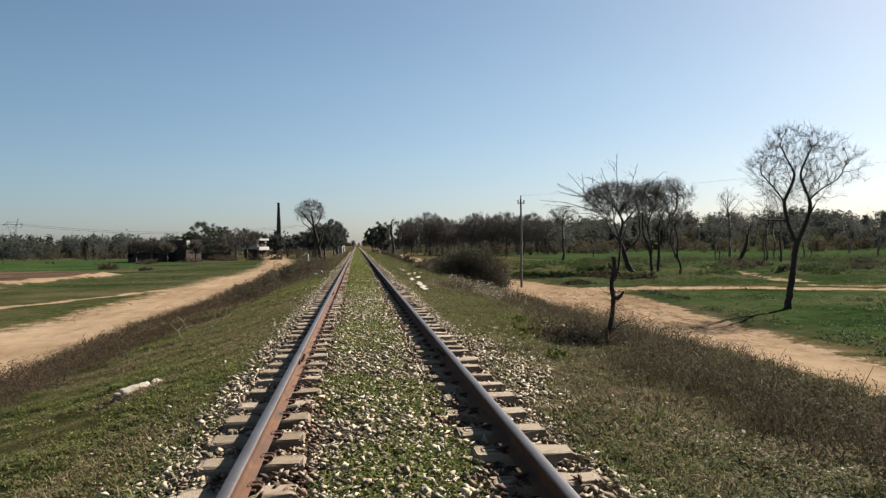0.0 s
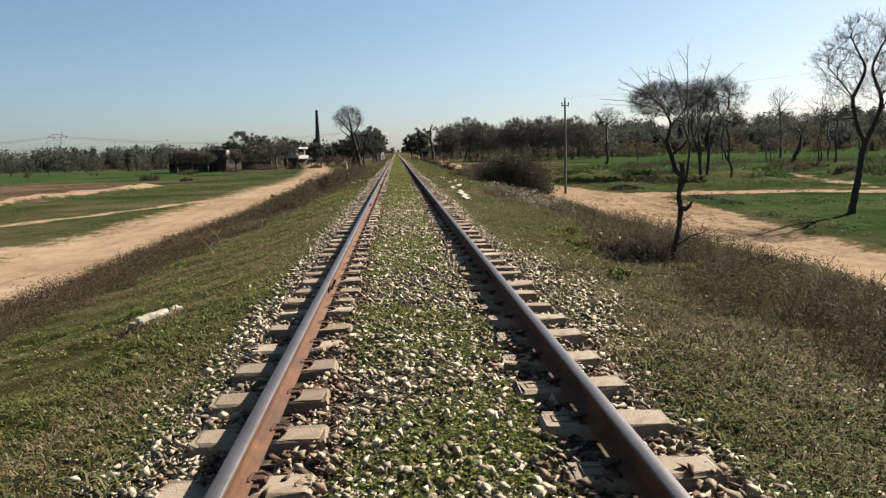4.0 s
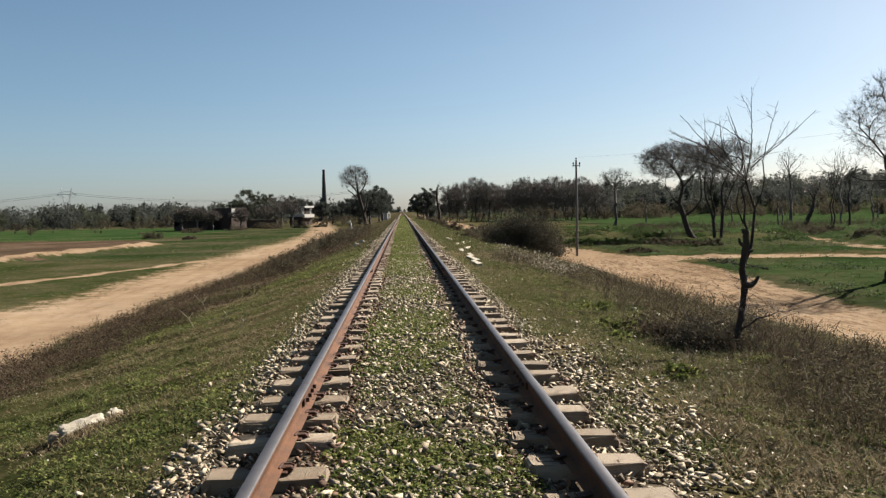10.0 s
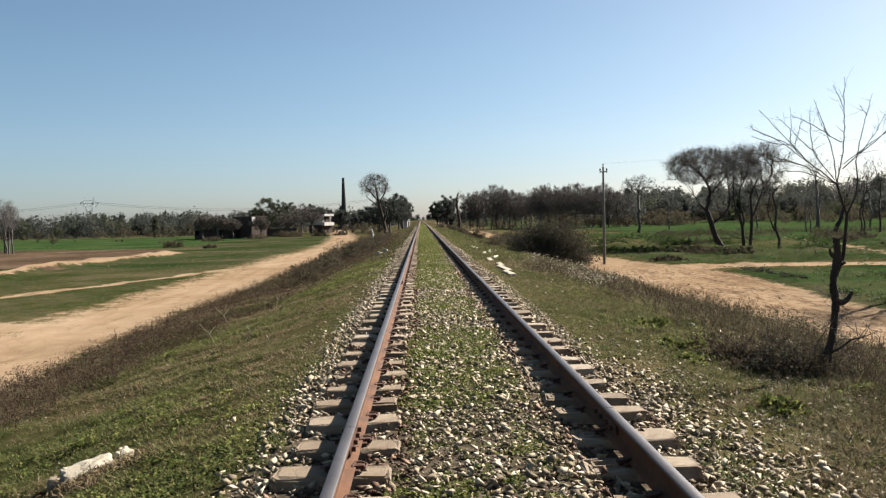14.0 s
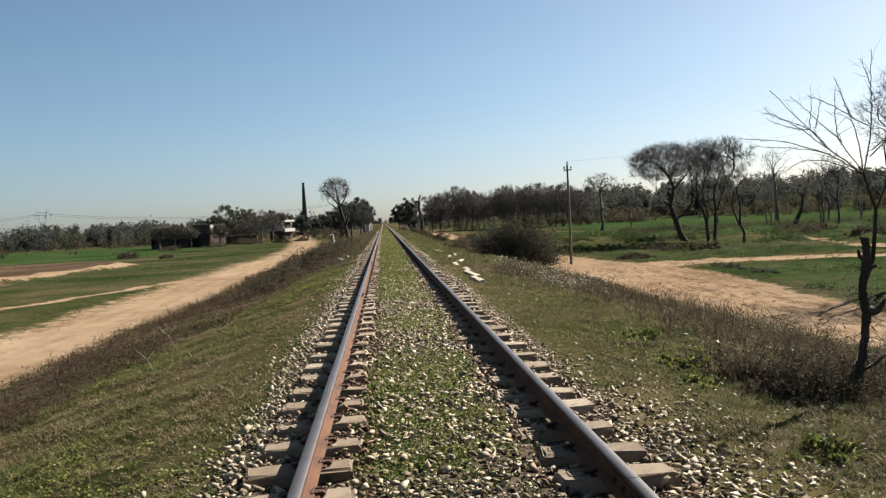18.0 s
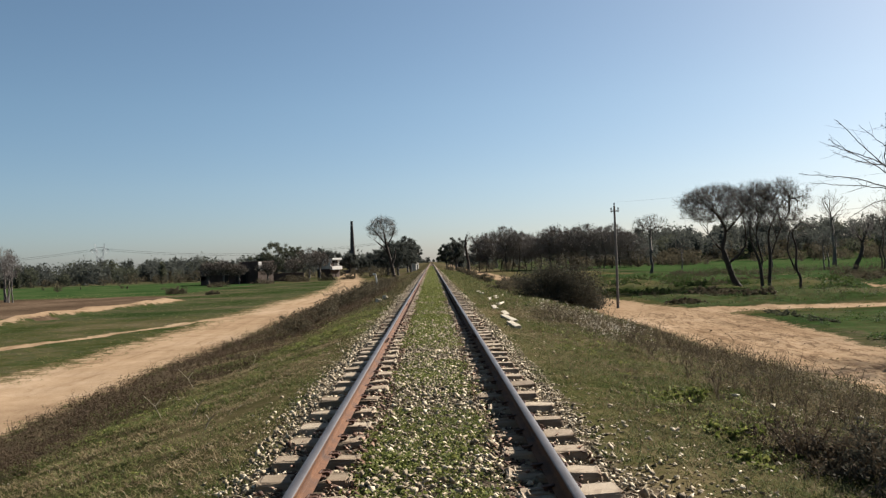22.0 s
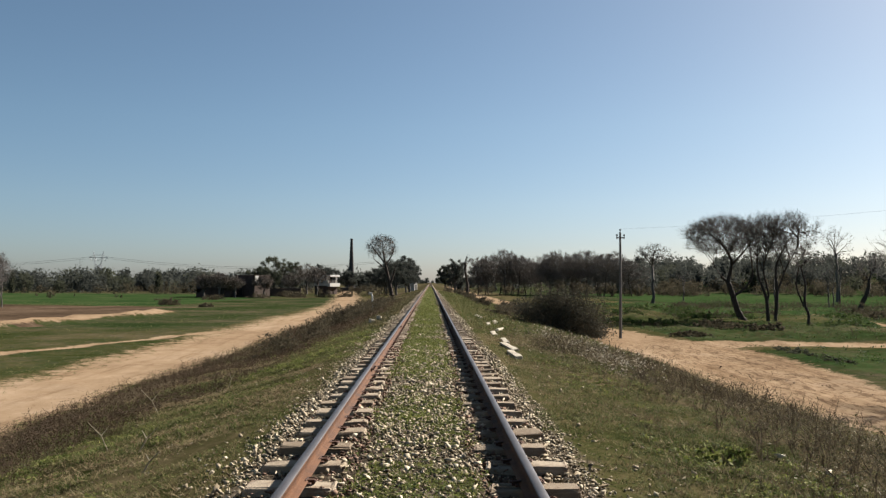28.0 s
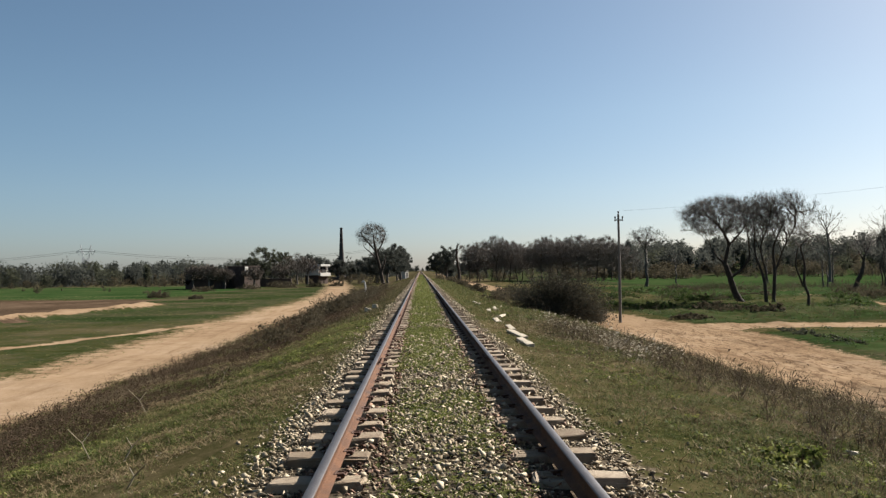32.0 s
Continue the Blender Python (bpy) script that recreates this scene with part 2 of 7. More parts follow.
def ground_material():
    """Turf, sandy track, ploughed soil, crop and stone bed, each where its mask says, with frayed borders."""
    m = bpy.data.materials.new("field_ground")
    m.use_nodes = True
    nt = m.node_tree
    bsdf = nt.nodes["Principled BSDF"]
    tc = nt.nodes.new("ShaderNodeTexCoord").outputs["Object"]
    big, mid, fine = noise_node(nt, tc, 0.12, 5), noise_node(nt, tc, 1.1, 6, 0.7), noise_node(nt, tc, 14, 5, 0.7)
    mixf = math_node(nt, 'ADD', math_node(nt, 'MULTIPLY', big, 0.45), math_node(nt, 'ADD', math_node(nt, 'MULTIPLY', mid, 0.35), math_node(nt, 'MULTIPLY', fine, 0.2)))
    turf = ramp_node(nt, mixf, [(0.40, (0.018, 0.024, 0.008)), (0.46, (0.034, 0.037, 0.013)), (0.51, (0.060, 0.052, 0.024)), (0.57, (0.098, 0.077, 0.042)), (0.64, (0.145, 0.115, 0.066))])
    dirt = ramp_node(nt, mixf, [(0.34, (0.165, 0.110, 0.067)), (0.5, (0.245, 0.174, 0.109)), (0.64, (0.31, 0.233, 0.160))])
    plow = ramp_node(nt, mixf, [(0.42, (0.0391, 0.0278, 0.0183)), (0.5, (0.0696, 0.0478, 0.0313)), (0.60, (0.109, 0.0783, 0.0522))])
    crop = ramp_node(nt, mixf, [(0.42, (0.0135, 0.0245, 0.0085)), (0.48, (0.0235, 0.035, 0.0128)), (0.53, (0.0385, 0.0415, 0.0205)), (0.60, (0.078, 0.064, 0.040))])
    lush = ramp_node(nt, mixf, [(0.42, (0.0165, 0.034, 0.0110)), (0.5, (0.027, 0.050, 0.0158)), (0.60, (0.053, 0.060, 0.027))])
    stone = ramp_node(nt, fine, [(0.35, (0.0316, 0.0241, 0.0172)), (0.5, (0.0689, 0.0545, 0.0391)), (0.65, (0.137, 0.112, 0.0804))])
    dry = ramp_node(nt, mixf, [(0.35, (0.026, 0.022, 0.012)), (0.46, (0.049, 0.041, 0.023)), (0.54, (0.078, 0.062, 0.038)), (0.65, (0.125, 0.100, 0.065))])
    run = nt.nodes.new("ShaderNodeMapping")
    run.inputs["Scale"].default_value = (1.5, 0.12, 1.0)
    nt.links.new(tc, run.inputs["Vector"])
    ruts = ramp_node(nt, noise_node(nt, run.outputs[0], 1.0, 6, 0.65), [(0.34, (0.62, 0.57, 0.52)), (0.46, (0.95, 0.94, 0.93)), (0.62, (1.06, 1.06, 1.06))])
    dirt = mix_node(nt, 0.8, dirt, ruts, 'MULTIPLY')
    clods = ramp_node(nt, noise_node(nt, tc, 5.0, 7, 0.75), [(0.33, (0.5, 0.42, 0.36)), (0.43, (1, 1, 1))])
    dirt = mix_node(nt, 0.6, dirt, clods, 'MULTIPLY')
    drag = nt.nodes.new("ShaderNodeMapping")
    drag.inputs["Scale"].default_value = (3.4, 0.8, 1.0)
    drag.inputs["Rotation"].default_value = (0, 0, 0.12)
    nt.links.new(tc, drag.inputs["Vector"])
    damp = ramp_node(nt, noise_node(nt, drag.outputs[0], 1.7, 9, 0.78), [(0.50, (0, 0, 0)), (0.555, (1, 1, 1))])
    ch = nt.nodes.new("ShaderNodeAttribute")
    ch.attribute_name = "churn"
    wet = ramp_node(nt, mixf, [(0.36, (0.052, 0.031, 0.019)), (0.62, (0.115, 0.072, 0.043))])
    dirt = mix_node(nt, math_node(nt, 'MULTIPLY', math_node(nt, 'MULTIPLY', damp, ch.outputs["Fac"]), 0.75), dirt, wet)
    col = turf
    fray = math_node(nt, 'ADD', math_node(nt, 'MULTIPLY', mid, 0.4), math_node(nt, 'ADD', math_node(nt, 'MULTIPLY', noise_node(nt, tc, 3.2, 6, 0.72), 0.38), math_node(nt, 'MULTIPLY', fine, 0.22)))
    for key, c in (("crop", crop), ("lush", lush), ("plow", plow), ("dry", dry), ("stone", stone), ("dirt", dirt)):
        a = nt.nodes.new("ShaderNodeAttribute")
        a.attribute_name = key
        f = math_node(nt, 'ADD', a.outputs["Fac"], math_node(nt, 'MULTIPLY', math_node(nt, 'SUBTRACT', fray, 0.5), 2.2))
        f = ramp_node(nt, f, [(0.42, (0, 0, 0)), (0.60, (1, 1, 1))])
        col = mix_node(nt, f, col, c)
    col = mix_node(nt, 1.0, col, (ALBEDO_SCALE, ALBEDO_SCALE, ALBEDO_SCALE), 'MULTIPLY')
    nt.links.new(col, bsdf.inputs["Base Color"])
    bsdf.inputs["Roughness"].default_value = 0.95
    bsdf.inputs["Specular IOR Level"].default_value = 0.0
    b = nt.nodes.new("ShaderNodeBump")
    b.inputs["Strength"].default_value, b.inputs["Distance"].default_value = 0.6, 0.05
    nt.links.new(fray, b.inputs["Height"])
    nt.links.new(b.outputs[0], bsdf.inputs["Normal"])
    return m


M_GROUND = ground_material()


# ---- mesh helpers ----
def mesh_np(name, verts, faces, mat, smooth=False):
    """A mesh from arrays: verts (n,3) and faces (m,k)."""
    me = bpy.data.meshes.new(name)
    verts, faces = np.asarray(verts, np.float32), np.asarray(faces, np.int32)
    k = faces.shape[1]
    me.vertices.add(len(verts))
    me.vertices.foreach_set("co", verts.ravel())
    me.loops.add(faces.size)
    me.loops.foreach_set("vertex_index", faces.ravel())
    me.polygons.add(len(faces))
    me.polygons.foreach_set("loop_start", np.arange(0, faces.size, k, dtype=np.int32))
    me.polygons.foreach_set("loop_total", np.full(len(faces), k, np.int32))
    if smooth:
        me.polygons.foreach_set("use_smooth", np.ones(len(faces), bool))
    me.update(calc_edges=True)
    me.validate()
    me.materials.append(mat)
    return me


def child(name, me, parent, label=""):
    ob = new(name, me)
    ob.parent = parent
    if label:
        ob["label"] = label
    return ob


def bm_mesh(name, bm, mat, smooth=False):
    me = bpy.data.meshes.new(name)
    bmesh.ops.recalc_face_normals(bm, faces=bm.faces)
    bm.to_mesh(me)
    bm.free()
    me.materials.append(mat)
    if smooth:
        me.polygons.foreach_set("use_smooth", np.ones(len(me.polygons), bool))
    return me


def part(name, bm, mat, parent, label="", smooth=False):
    return child(name, bm_mesh(name, bm, mat, smooth), parent, label)


def box(bm, c, s, bevel=0.0, turn=0.0, taper=1.0):
    """A box with centre c and size s, its top drawn in by taper, turned about z."""
    r = bmesh.ops.create_cube(bm, size=1.0)
    rot = Matrix.Rotation(turn, 3, 'Z')
    for v in r["verts"]:
        k = taper if v.co.z > 0 else 1.0
        v.co = rot @ Vector((v.co.x * s[0] * k, v.co.y * s[1] * k, v.co.z * s[2])) + Vector(c)
    if bevel:
        es = {e for v in r["verts"] for e in v.link_edges}
        bmesh.ops.bevel(bm, geom=list(es), offset=bevel, segments=2, affect='EDGES', profile=0.5)
    return bm


def tubes(segs, sides):
    """Frustums for rows of (x0,y0,z0, x1,y1,z1, r0,r1): verts and quads."""
    s = np.asarray(segs, float)
    p0, p1, r0, r1 = s[:, 0:3], s[:, 3:6], s[:, 6], s[:, 7]
    d = p1 - p0
    d /= np.maximum(np.linalg.norm(d, axis=1, keepdims=True), 1e-6)
    ref = np.where(np.abs(d[:, 2:3]) > 0.9, np.array([[1.0, 0, 0]]), np.array([[0, 0, 1.0]]))
    u = np.cross(d, ref)
    u /= np.maximum(np.linalg.norm(u, axis=1, keepdims=True), 1e-6)
    w = np.cross(d, u)
    a = np.arange(sides) * 2 * np.pi / sides
    ring = np.cos(a)[None, :, None] * u[:, None] + np.sin(a)[None, :, None] * w[:, None]
    v = np.concatenate([p0[:, None] + ring * r0[:, None, None], p1[:, None] + ring * r1[:, None, None]], 1)
    i = np.arange(sides)
    j = (i + 1) % sides
    f = np.stack([i, j, j + sides, i + sides], 1)
    faces = (np.arange(len(s)) * 2 * sides)[:, None, None] + f[None]
    return v.reshape(-1, 3), faces.reshape(-1, 4)


def swept(path, radii, sides):
    """One unbroken tube along a path, with a radius at each point."""
    p = np.asarray(path, float)
    d = np.gradient(p, axis=0)
    d /= np.linalg.norm(d, axis=1, keepdims=True)
    u = np.cross(d, (0.0, 1.0, 0.02))
    u /= np.linalg.norm(u, axis=1, keepdims=True)
    w = np.cross(d, u)
    a = np.arange(sides) * 2 * np.pi / sides
    v = p[:, None] + (np.cos(a)[None, :, None] * u[:, None] + np.sin(a)[None, :, None] * w[:, None]) * np.asarray(radii, float)[:, None, None]
    i, j = np.arange(sides), (np.arange(sides) + 1) % sides
    f = np.concatenate([np.stack([i, j, j + sides, i + sides], 1) + k * sides for k in range(len(p) - 1)])
    return v.reshape(-1, 3), f


def ribbons(segs, rng):
    """Thin flat strips for rows as tubes() takes them, each turned its own way."""
    s = np.asarray(segs, float)
    p0, p1, r0, r1 = s[:, 0:3], s[:, 3:6], s[:, 6:7], s[:, 7:8]
    u = np.cross(p1 - p0, rng.normal(0, 1, (len(s), 3)))
    u /= np.maximum(np.linalg.norm(u, axis=1, keepdims=True), 1e-6)
    v = np.stack([p0 - u * r0, p0 + u * r0, p1 + u * r1, p1 - u * r1], 1).reshape(-1, 3)
    return v, (np.arange(len(s)) * 4)[:, None] + np.arange(4)[None]


def scatter(rng, template, tris, pos, size, lean=0.15, stretch=None):
    """Many turned, scaled and leaning copies of a template, as one array pair."""
    n = len(pos)
    a = rng.uniform(0, 2 * np.pi, n)
    c, s = np.cos(a)[:, None], np.sin(a)[:, None]
    t = template[None] * size[:, None, None]
    if stretch is not None:
        t = t * stretch[:, None, :]
    x = t[..., 0] * c - t[..., 1] * s
    y = t[..., 0] * s + t[..., 1] * c
    z = t[..., 2]
    lx, ly = rng.normal(0, lean, (n, 1)), rng.normal(0, lean, (n, 1))
    v = np.stack([x + z * lx, y + z * ly, z - x * lx - y * ly], -1) + pos[:, None]
    f = (np.arange(n) * len(template))[:, None, None] + tris[None]
    return v.reshape(-1, 3), f.reshape(-1, tris.shape[1])


def joined(pairs):
    vs, fs, base = [], [], 0
    for v, f in pairs:
        vs.append(v)
        fs.append(f + base)
        base += len(v)
    return np.concatenate(vs), np.concatenate(fs)


# ---- the lie of the land ----
PX = np.array([-3000, -60, -14, -9, -7.4, -5, -3, -2.1, -1.55, -1.35, -0.62, -0.4, 0.4, 0.62, 1.35, 1.6, 2.3, 4, 5.6, 7.6, 9.4, 12, 60, 3000], float)
PZ = np.array([-1.9, -1.9, -1.85, -1.85, -1.72, -1.22, -0.64, -0.37, -0.27, -0.240, -0.224, -0.198, -0.198, -0.224, -0.240, -0.262, -0.33, -0.56, -0.88, -1.36, -1.76, -1.85, -1.85, -1.85], float)


def vnoise(x, y, k, seed=0.0):
    """Smooth value noise from a few turned sines, for many points at once."""
    out = 0
    for n, (a, f) in enumerate(((0.3, 1.0), (1.9, 1.7), (3.1, 2.9), (4.4, 4.3), (5.3, 6.1))):
        u = (x * math.cos(a) + y * math.sin(a)) * f * k + seed * 3.1 + n * 1.7
        w = (-x * math.sin(a) + y * math.cos(a)) * f * k * 0.83 + seed + n * 2.3
        out = out + np.sin(u + 1.3 * np.sin(w)) / f ** 0.7
    return out / 2.4


def line_gap(x, y, pts):
    """Distance of many points from a broken line."""
    best = np.full(np.shape(x), 1e9)
    for (ax, ay), (bx, by) in zip(pts[:-1], pts[1:]):
        dx, dy = bx - ax, by - ay
        t = np.clip(((x - ax) * dx + (y - ay) * dy) / (dx * dx + dy * dy), 0, 1)
        best = np.minimum(best, np.hypot(x - ax - t * dx, y - ay - t * dy))
    return best


ROAD_L = [(-11.2, -400), (-11.2, 100), (-12.6, 130), (-17.5, 180), (-26, 260), (-40, 400)]
BRANCH_L = [(-12.8, 62), (-17.8, 48), (-20.8, 40), (-27, 24), (-40, 0)]
SPUR_L = [(-12.5, 30), (-15.5, 29.5), (-20, 30.5)]
BANK_L = [(-25, 86), (-28.5, 74), (-29.3, 66), (-28.2, 56), (-30, 40)]
ROAD_R = [(11.4, -400), (11.4, 14), (12.2, 40), (11.9, 62), (11.4, 120), (11.5, 600)]
BRANCH_R = [(12.5, 51), (18, 52.3), (26, 50.6), (33, 47), (48, 41), (120, 15)]
PATH_R = [(37, 50.0), (31.8, 52.4), (33.8, 64.6), (37, 75.3), (42.5, 104)]


def soft_step(d, width, blur):
    return np.clip((width - d) / blur + 0.5, 0, 1)


def strip_top(y):
    """How far up the left bank the brown weeds reach."""
    return np.interp(y, [0, 14, 24, 36, 60, 120], [-6.2, -5.9, -4.8, -3.4, -2.7, -2.6]) + 0.55 * vnoise(0.3 * y, y, 0.35, 37.0)


def masks(x, y):
    w = vnoise(x, y, 0.35, 1.0)
    far = 1 + np.clip(y, 0, 400) / 120
    dl = line_gap(x, y, ROAD_L)
    left = soft_step(dl + 0.35 * w - 0.3 * (x < -11.2), 2.2, 2.4 * far + 0.8 * (x < -11.2))
    left = np.maximum(left, soft_step(line_gap(x, y, BRANCH_L) + 0.2 * w, 0.7, 1.3))
    left = np.maximum(left, soft_step(line_gap(x, y, SPUR_L) + 0.3 * w, 1.6, 1.6) * 0.85)
    bank = soft_step(line_gap(x, y, BANK_L) + 0.5 * w, 1.1, 1.0)
    wide = np.interp(y, [-400, 14, 20, 30, 40, 47, 52, 58, 66, 120], [1.2, 1.4, 1.6, 2.2, 3.1, 4.2, 3.6, 2.2, 1.6, 2.2])
    right = soft_step(line_gap(x, y, ROAD_R) + 0.3 * w, wide, 2.0)
    right = np.maximum(right, soft_step(line_gap(x, y, BRANCH_R) + 0.3 * w, 1.7, 0.9))
    right = np.maximum(right, soft_step(line_gap(x, y, PATH_R) + 0.3 * w, 0.8, 0.8) * 0.8)
    plow = ((x < -30 + 4 * w) & (x > -120) & (y > 62 - 0.15 * (x + 30) + 2.5 * w) & (y < 116 - 0.2 * (x + 60))) * 1.0
    lush = ((x < -33) & (y > 118 - 0.2 * (x + 60)) & (y < 225)) * 0.9
    lush = np.maximum(lush, ((x > 24) & (y > 86) & (y < 135)) * 0.6)
    lush = np.maximum(lush, ((x > 40) & (y >= 135) & (y < 240)) * 0.95)
    lush = np.maximum(lush, ((x > 15) & (y > 54) & (y < 86)) * 0.45)
    lush = np.maximum(lush, ((x > 16) & (y > 20) & (y < 46)) * 0.5)
    crop = ((x < -14.5) & (x > -400) & (y > -40)) * 0.5
    crop = np.maximum(crop, ((x < -14.5) & (x > -34) & (y > 62) & (y < 165) & (bank < 0.2)) * 0.62)
    crop = np.maximum(crop, ((x < -14.2) & (y > -40) & (y <= 62)) * 0.5)
    crop = np.maximum(crop, ((x > 34) & (y > 70) & (y < 190)) * 0.72)
    crop = np.maximum(crop, ((x > 15) & (y > 53) & (y < 72)) * 0.6)
    crop = np.maximum(crop, ((x > 14) & (y > 8) & (y < 48)) * 0.62)
    dry = np.maximum(np.interp(x, [-9.4, -8.6, -6.6, -5.8], [0, 0.75, 0.75, 0.2]) * (x < -5.5), np.interp(x, [3.2, 4.6, 8.8, 9.8], [0.1, 0.62, 0.62, 0]) * (x > 3))
    dry = np.maximum(dry, ((x > 16) & (y >= 60) & (y < 92) & (x < 70)) * 0.36)
    crop = np.maximum(crop, ((y > 178) & (x > 20)) * 0.75)
    dry = np.maximum(dry, ((y > 205) & (x < 20)) * 0.5)
    dry = np.maximum(dry, soft_step(np.abs(x - (-9 + strip_top(y)) / 2), (strip_top(y) + 9) / 2 - 0.3, 0.8) * 0.62 * (x < 0) * (y < 130))
    stone = np.interp(np.abs(x), [1.35, 1.75], [0.8, 0]) + ((x > 1.5) & (x < 2.4)) * 0.15
    churn = right * np.interp(y, [18, 26, 50, 58], [0, 1, 1, 0]) * np.interp(x, [9.5, 11, 18, 22], [0.2, 1, 1, 0])
    return dict(churn=churn, left=left, right=right, bank=bank, dirt=np.maximum(np.maximum(left, right), bank * 0.85), plow=plow, crop=crop, lush=lush, dry=dry, stone=stone)


def lie(x, y):
    """Height of the ground."""
    x, y = np.asarray(x, float), np.asarray(y, float)
    z = np.interp(x, PX, PZ)
    off = np.clip((np.abs(x) - 1.5) / 3, 0, 1)
    z = z + off * (0.05 * vnoise(x, y, 0.9) + 0.06 * vnoise(x, y, 0.23, 2.0)) 
    k = masks(x, y)
    z = z - 0.10 * np.maximum(k["left"], k["right"]) * off
    z = z + k["churn"] * (0.12 * np.abs(vnoise(x * 2.1, y * 0.4, 1.0, 15.0)) - 0.05)
    z = z + k["bank"] * (0.42 + 0.26 * vnoise(x, y, 0.9, 19.0) + 0.1 * vnoise(x, y, 2.3, 23.0))
    near = np.clip((np.abs(x) - 1.7) / 1.0, 0, 1) * np.clip((9.2 - np.abs(x)) / 1.0, 0, 1)
    z = z + near * (0.045 * vnoise(x, y, 1.9, 81.0) + 0.03 * vnoise(x, y, 3.7, 83.0))
    bumpy = np.clip((x - 15) / 4, 0, 1) * np.clip((y - 52) / 6, 0, 1) * np.clip((150 - y) / 30, 0, 1)
    z = z + bumpy * (0.30 * vnoise(x, y, 0.55, 5.0) + 0.12 * vnoise(x, y, 1.7, 8.0) + 0.2) * (1 - k["right"])
    ridge = np.clip((x - 25) / 90, 0, 1) * np.clip((y - 235) / 60, 0, 1)
    return z + ridge * (7.0 + 1.2 * vnoise(x, y, 0.03, 4.0))


def build_ground():
    def axis(parts):
        return np.unique(np.round(np.concatenate(parts), 3))
    grow = 1.09 ** np.arange(0, 66)
    ax = axis([np.arange(-20, 20.01, 0.25), [-1.3, 1.3, 1.6, -2.1, 2.3, 5.6, -7.4, 7.6, 9.4], 20 + 0.3 * (grow - 1) / 0.09 * 1.15, -20 - 0.3 * (grow - 1) / 0.09 * 1.15, [-3000, 3000]])
    gy = 1.045 ** np.arange(0, 118)
    ay = axis([np.arange(-14, 40.01, 0.3), 40 + 0.4 * (gy - 1) / 0.045, -14 - 0.8 * (grow - 1) / 0.09, [3200, -900]])
    ax, ay = ax[np.abs(ax) <= 3000], ay[(ay <= 3200) & (ay >= -900)]
    X, Y = np.meshgrid(ax, ay, indexing="ij")
    x, y = X.ravel(), Y.ravel()
    z = lie(x, y)
    k = masks(x, y)
    ny = len(ay)
    i, j = np.meshgrid(np.arange(len(ax) - 1), np.arange(ny - 1), indexing="ij")
    q = (i * ny + j).ravel()
    quads = np.stack([q, q + ny, q + ny + 1, q + 1], 1)
    ml, mr = k["left"][quads].mean(1) > 0.5, k["right"][quads].mean(1) > 0.5
    for name, pick, label in (("ground", ~(ml | mr), "mottled turf, fields and railway bank"), ("road_left", ml, "pale sandy dirt track along the bank"), ("road_right", mr & ~ml, "rutted sandy dirt track with a fork")):
        used, inv = np.unique(quads[pick], return_inverse=True)
        me = mesh_np(name, np.stack([x, y, z], 1)[used], inv.reshape(-1, 4), M_GROUND, True)
        for key in ("dirt", "plow", "crop", "lush", "dry", "stone", "churn"):
            me.attributes.new(key, 'FLOAT', 'POINT').data.foreach_set("value", k[key][used].astype(np.float32))
        tagged(new(name, me), label, "road" if "road" in name else "ground", kind="structure")


build_ground()


# ---- the railway ----
GAUGE_IN, HEAD, SPACING = 0.838, 0.070, 0.65
RAIL_X = GAUGE_IN + HEAD / 2


def rail_profile():
    """Half outline of a flat-bottomed rail from the head down: (offset, height)."""
    return [(0.028, 0.0), (0.035, -0.008), (0.035, -0.032), (0.010, -0.044), (0.009, -0.112), (0.022, -0.124), (0.068, -0.134), (0.068, -0.143)]


def rail_mesh(name, y0, y1, step):
    half = rail_profile()
    out = [(o, z) for o, z in half] + [(-o, z) for o, z in reversed(half)]
    n = len(out)
    ys = np.linspace(y0, y1, max(2, int((y1 - y0) / step) + 1))
    v = np.array([(o, y, z) for y in ys for o, z in out])
    f = [(a * n + b, a * n + (b + 1) % n, (a + 1) * n + (b + 1) % n, (a + 1) * n + b) for a in range(len(ys) - 1) for b in range(n)]
    me = mesh_np(name, v, f, M_RAILRUST)
    me.materials.append(M_RAILTOP)
    idx = np.zeros(len(f), np.int32)
    for a in range(len(ys) - 1):
        for b in (0, n - 2, n - 1):
            idx[a * n + b] = 1
    me.polygons.foreach_set("material_index", idx)
    return me


def fishplate_mesh(side):
    bm = bmesh.new()
    box(bm, (side * 0.021, 0, -0.078), (0.018, 0.62, 0.062), 0.004)
    return bm_mesh("fishplate", bm, M_CLIP)


def bolt_mesh():
    bm = bmesh.new()
    bmesh.ops.create_cone(bm, cap_ends=True, segments=6, radius1=0.017, radius2=0.017, depth=0.03, matrix=Matrix.Rotation(math.pi / 2, 4, 'Y'))
    return bm_mesh("bolt", bm, M_CLIP)


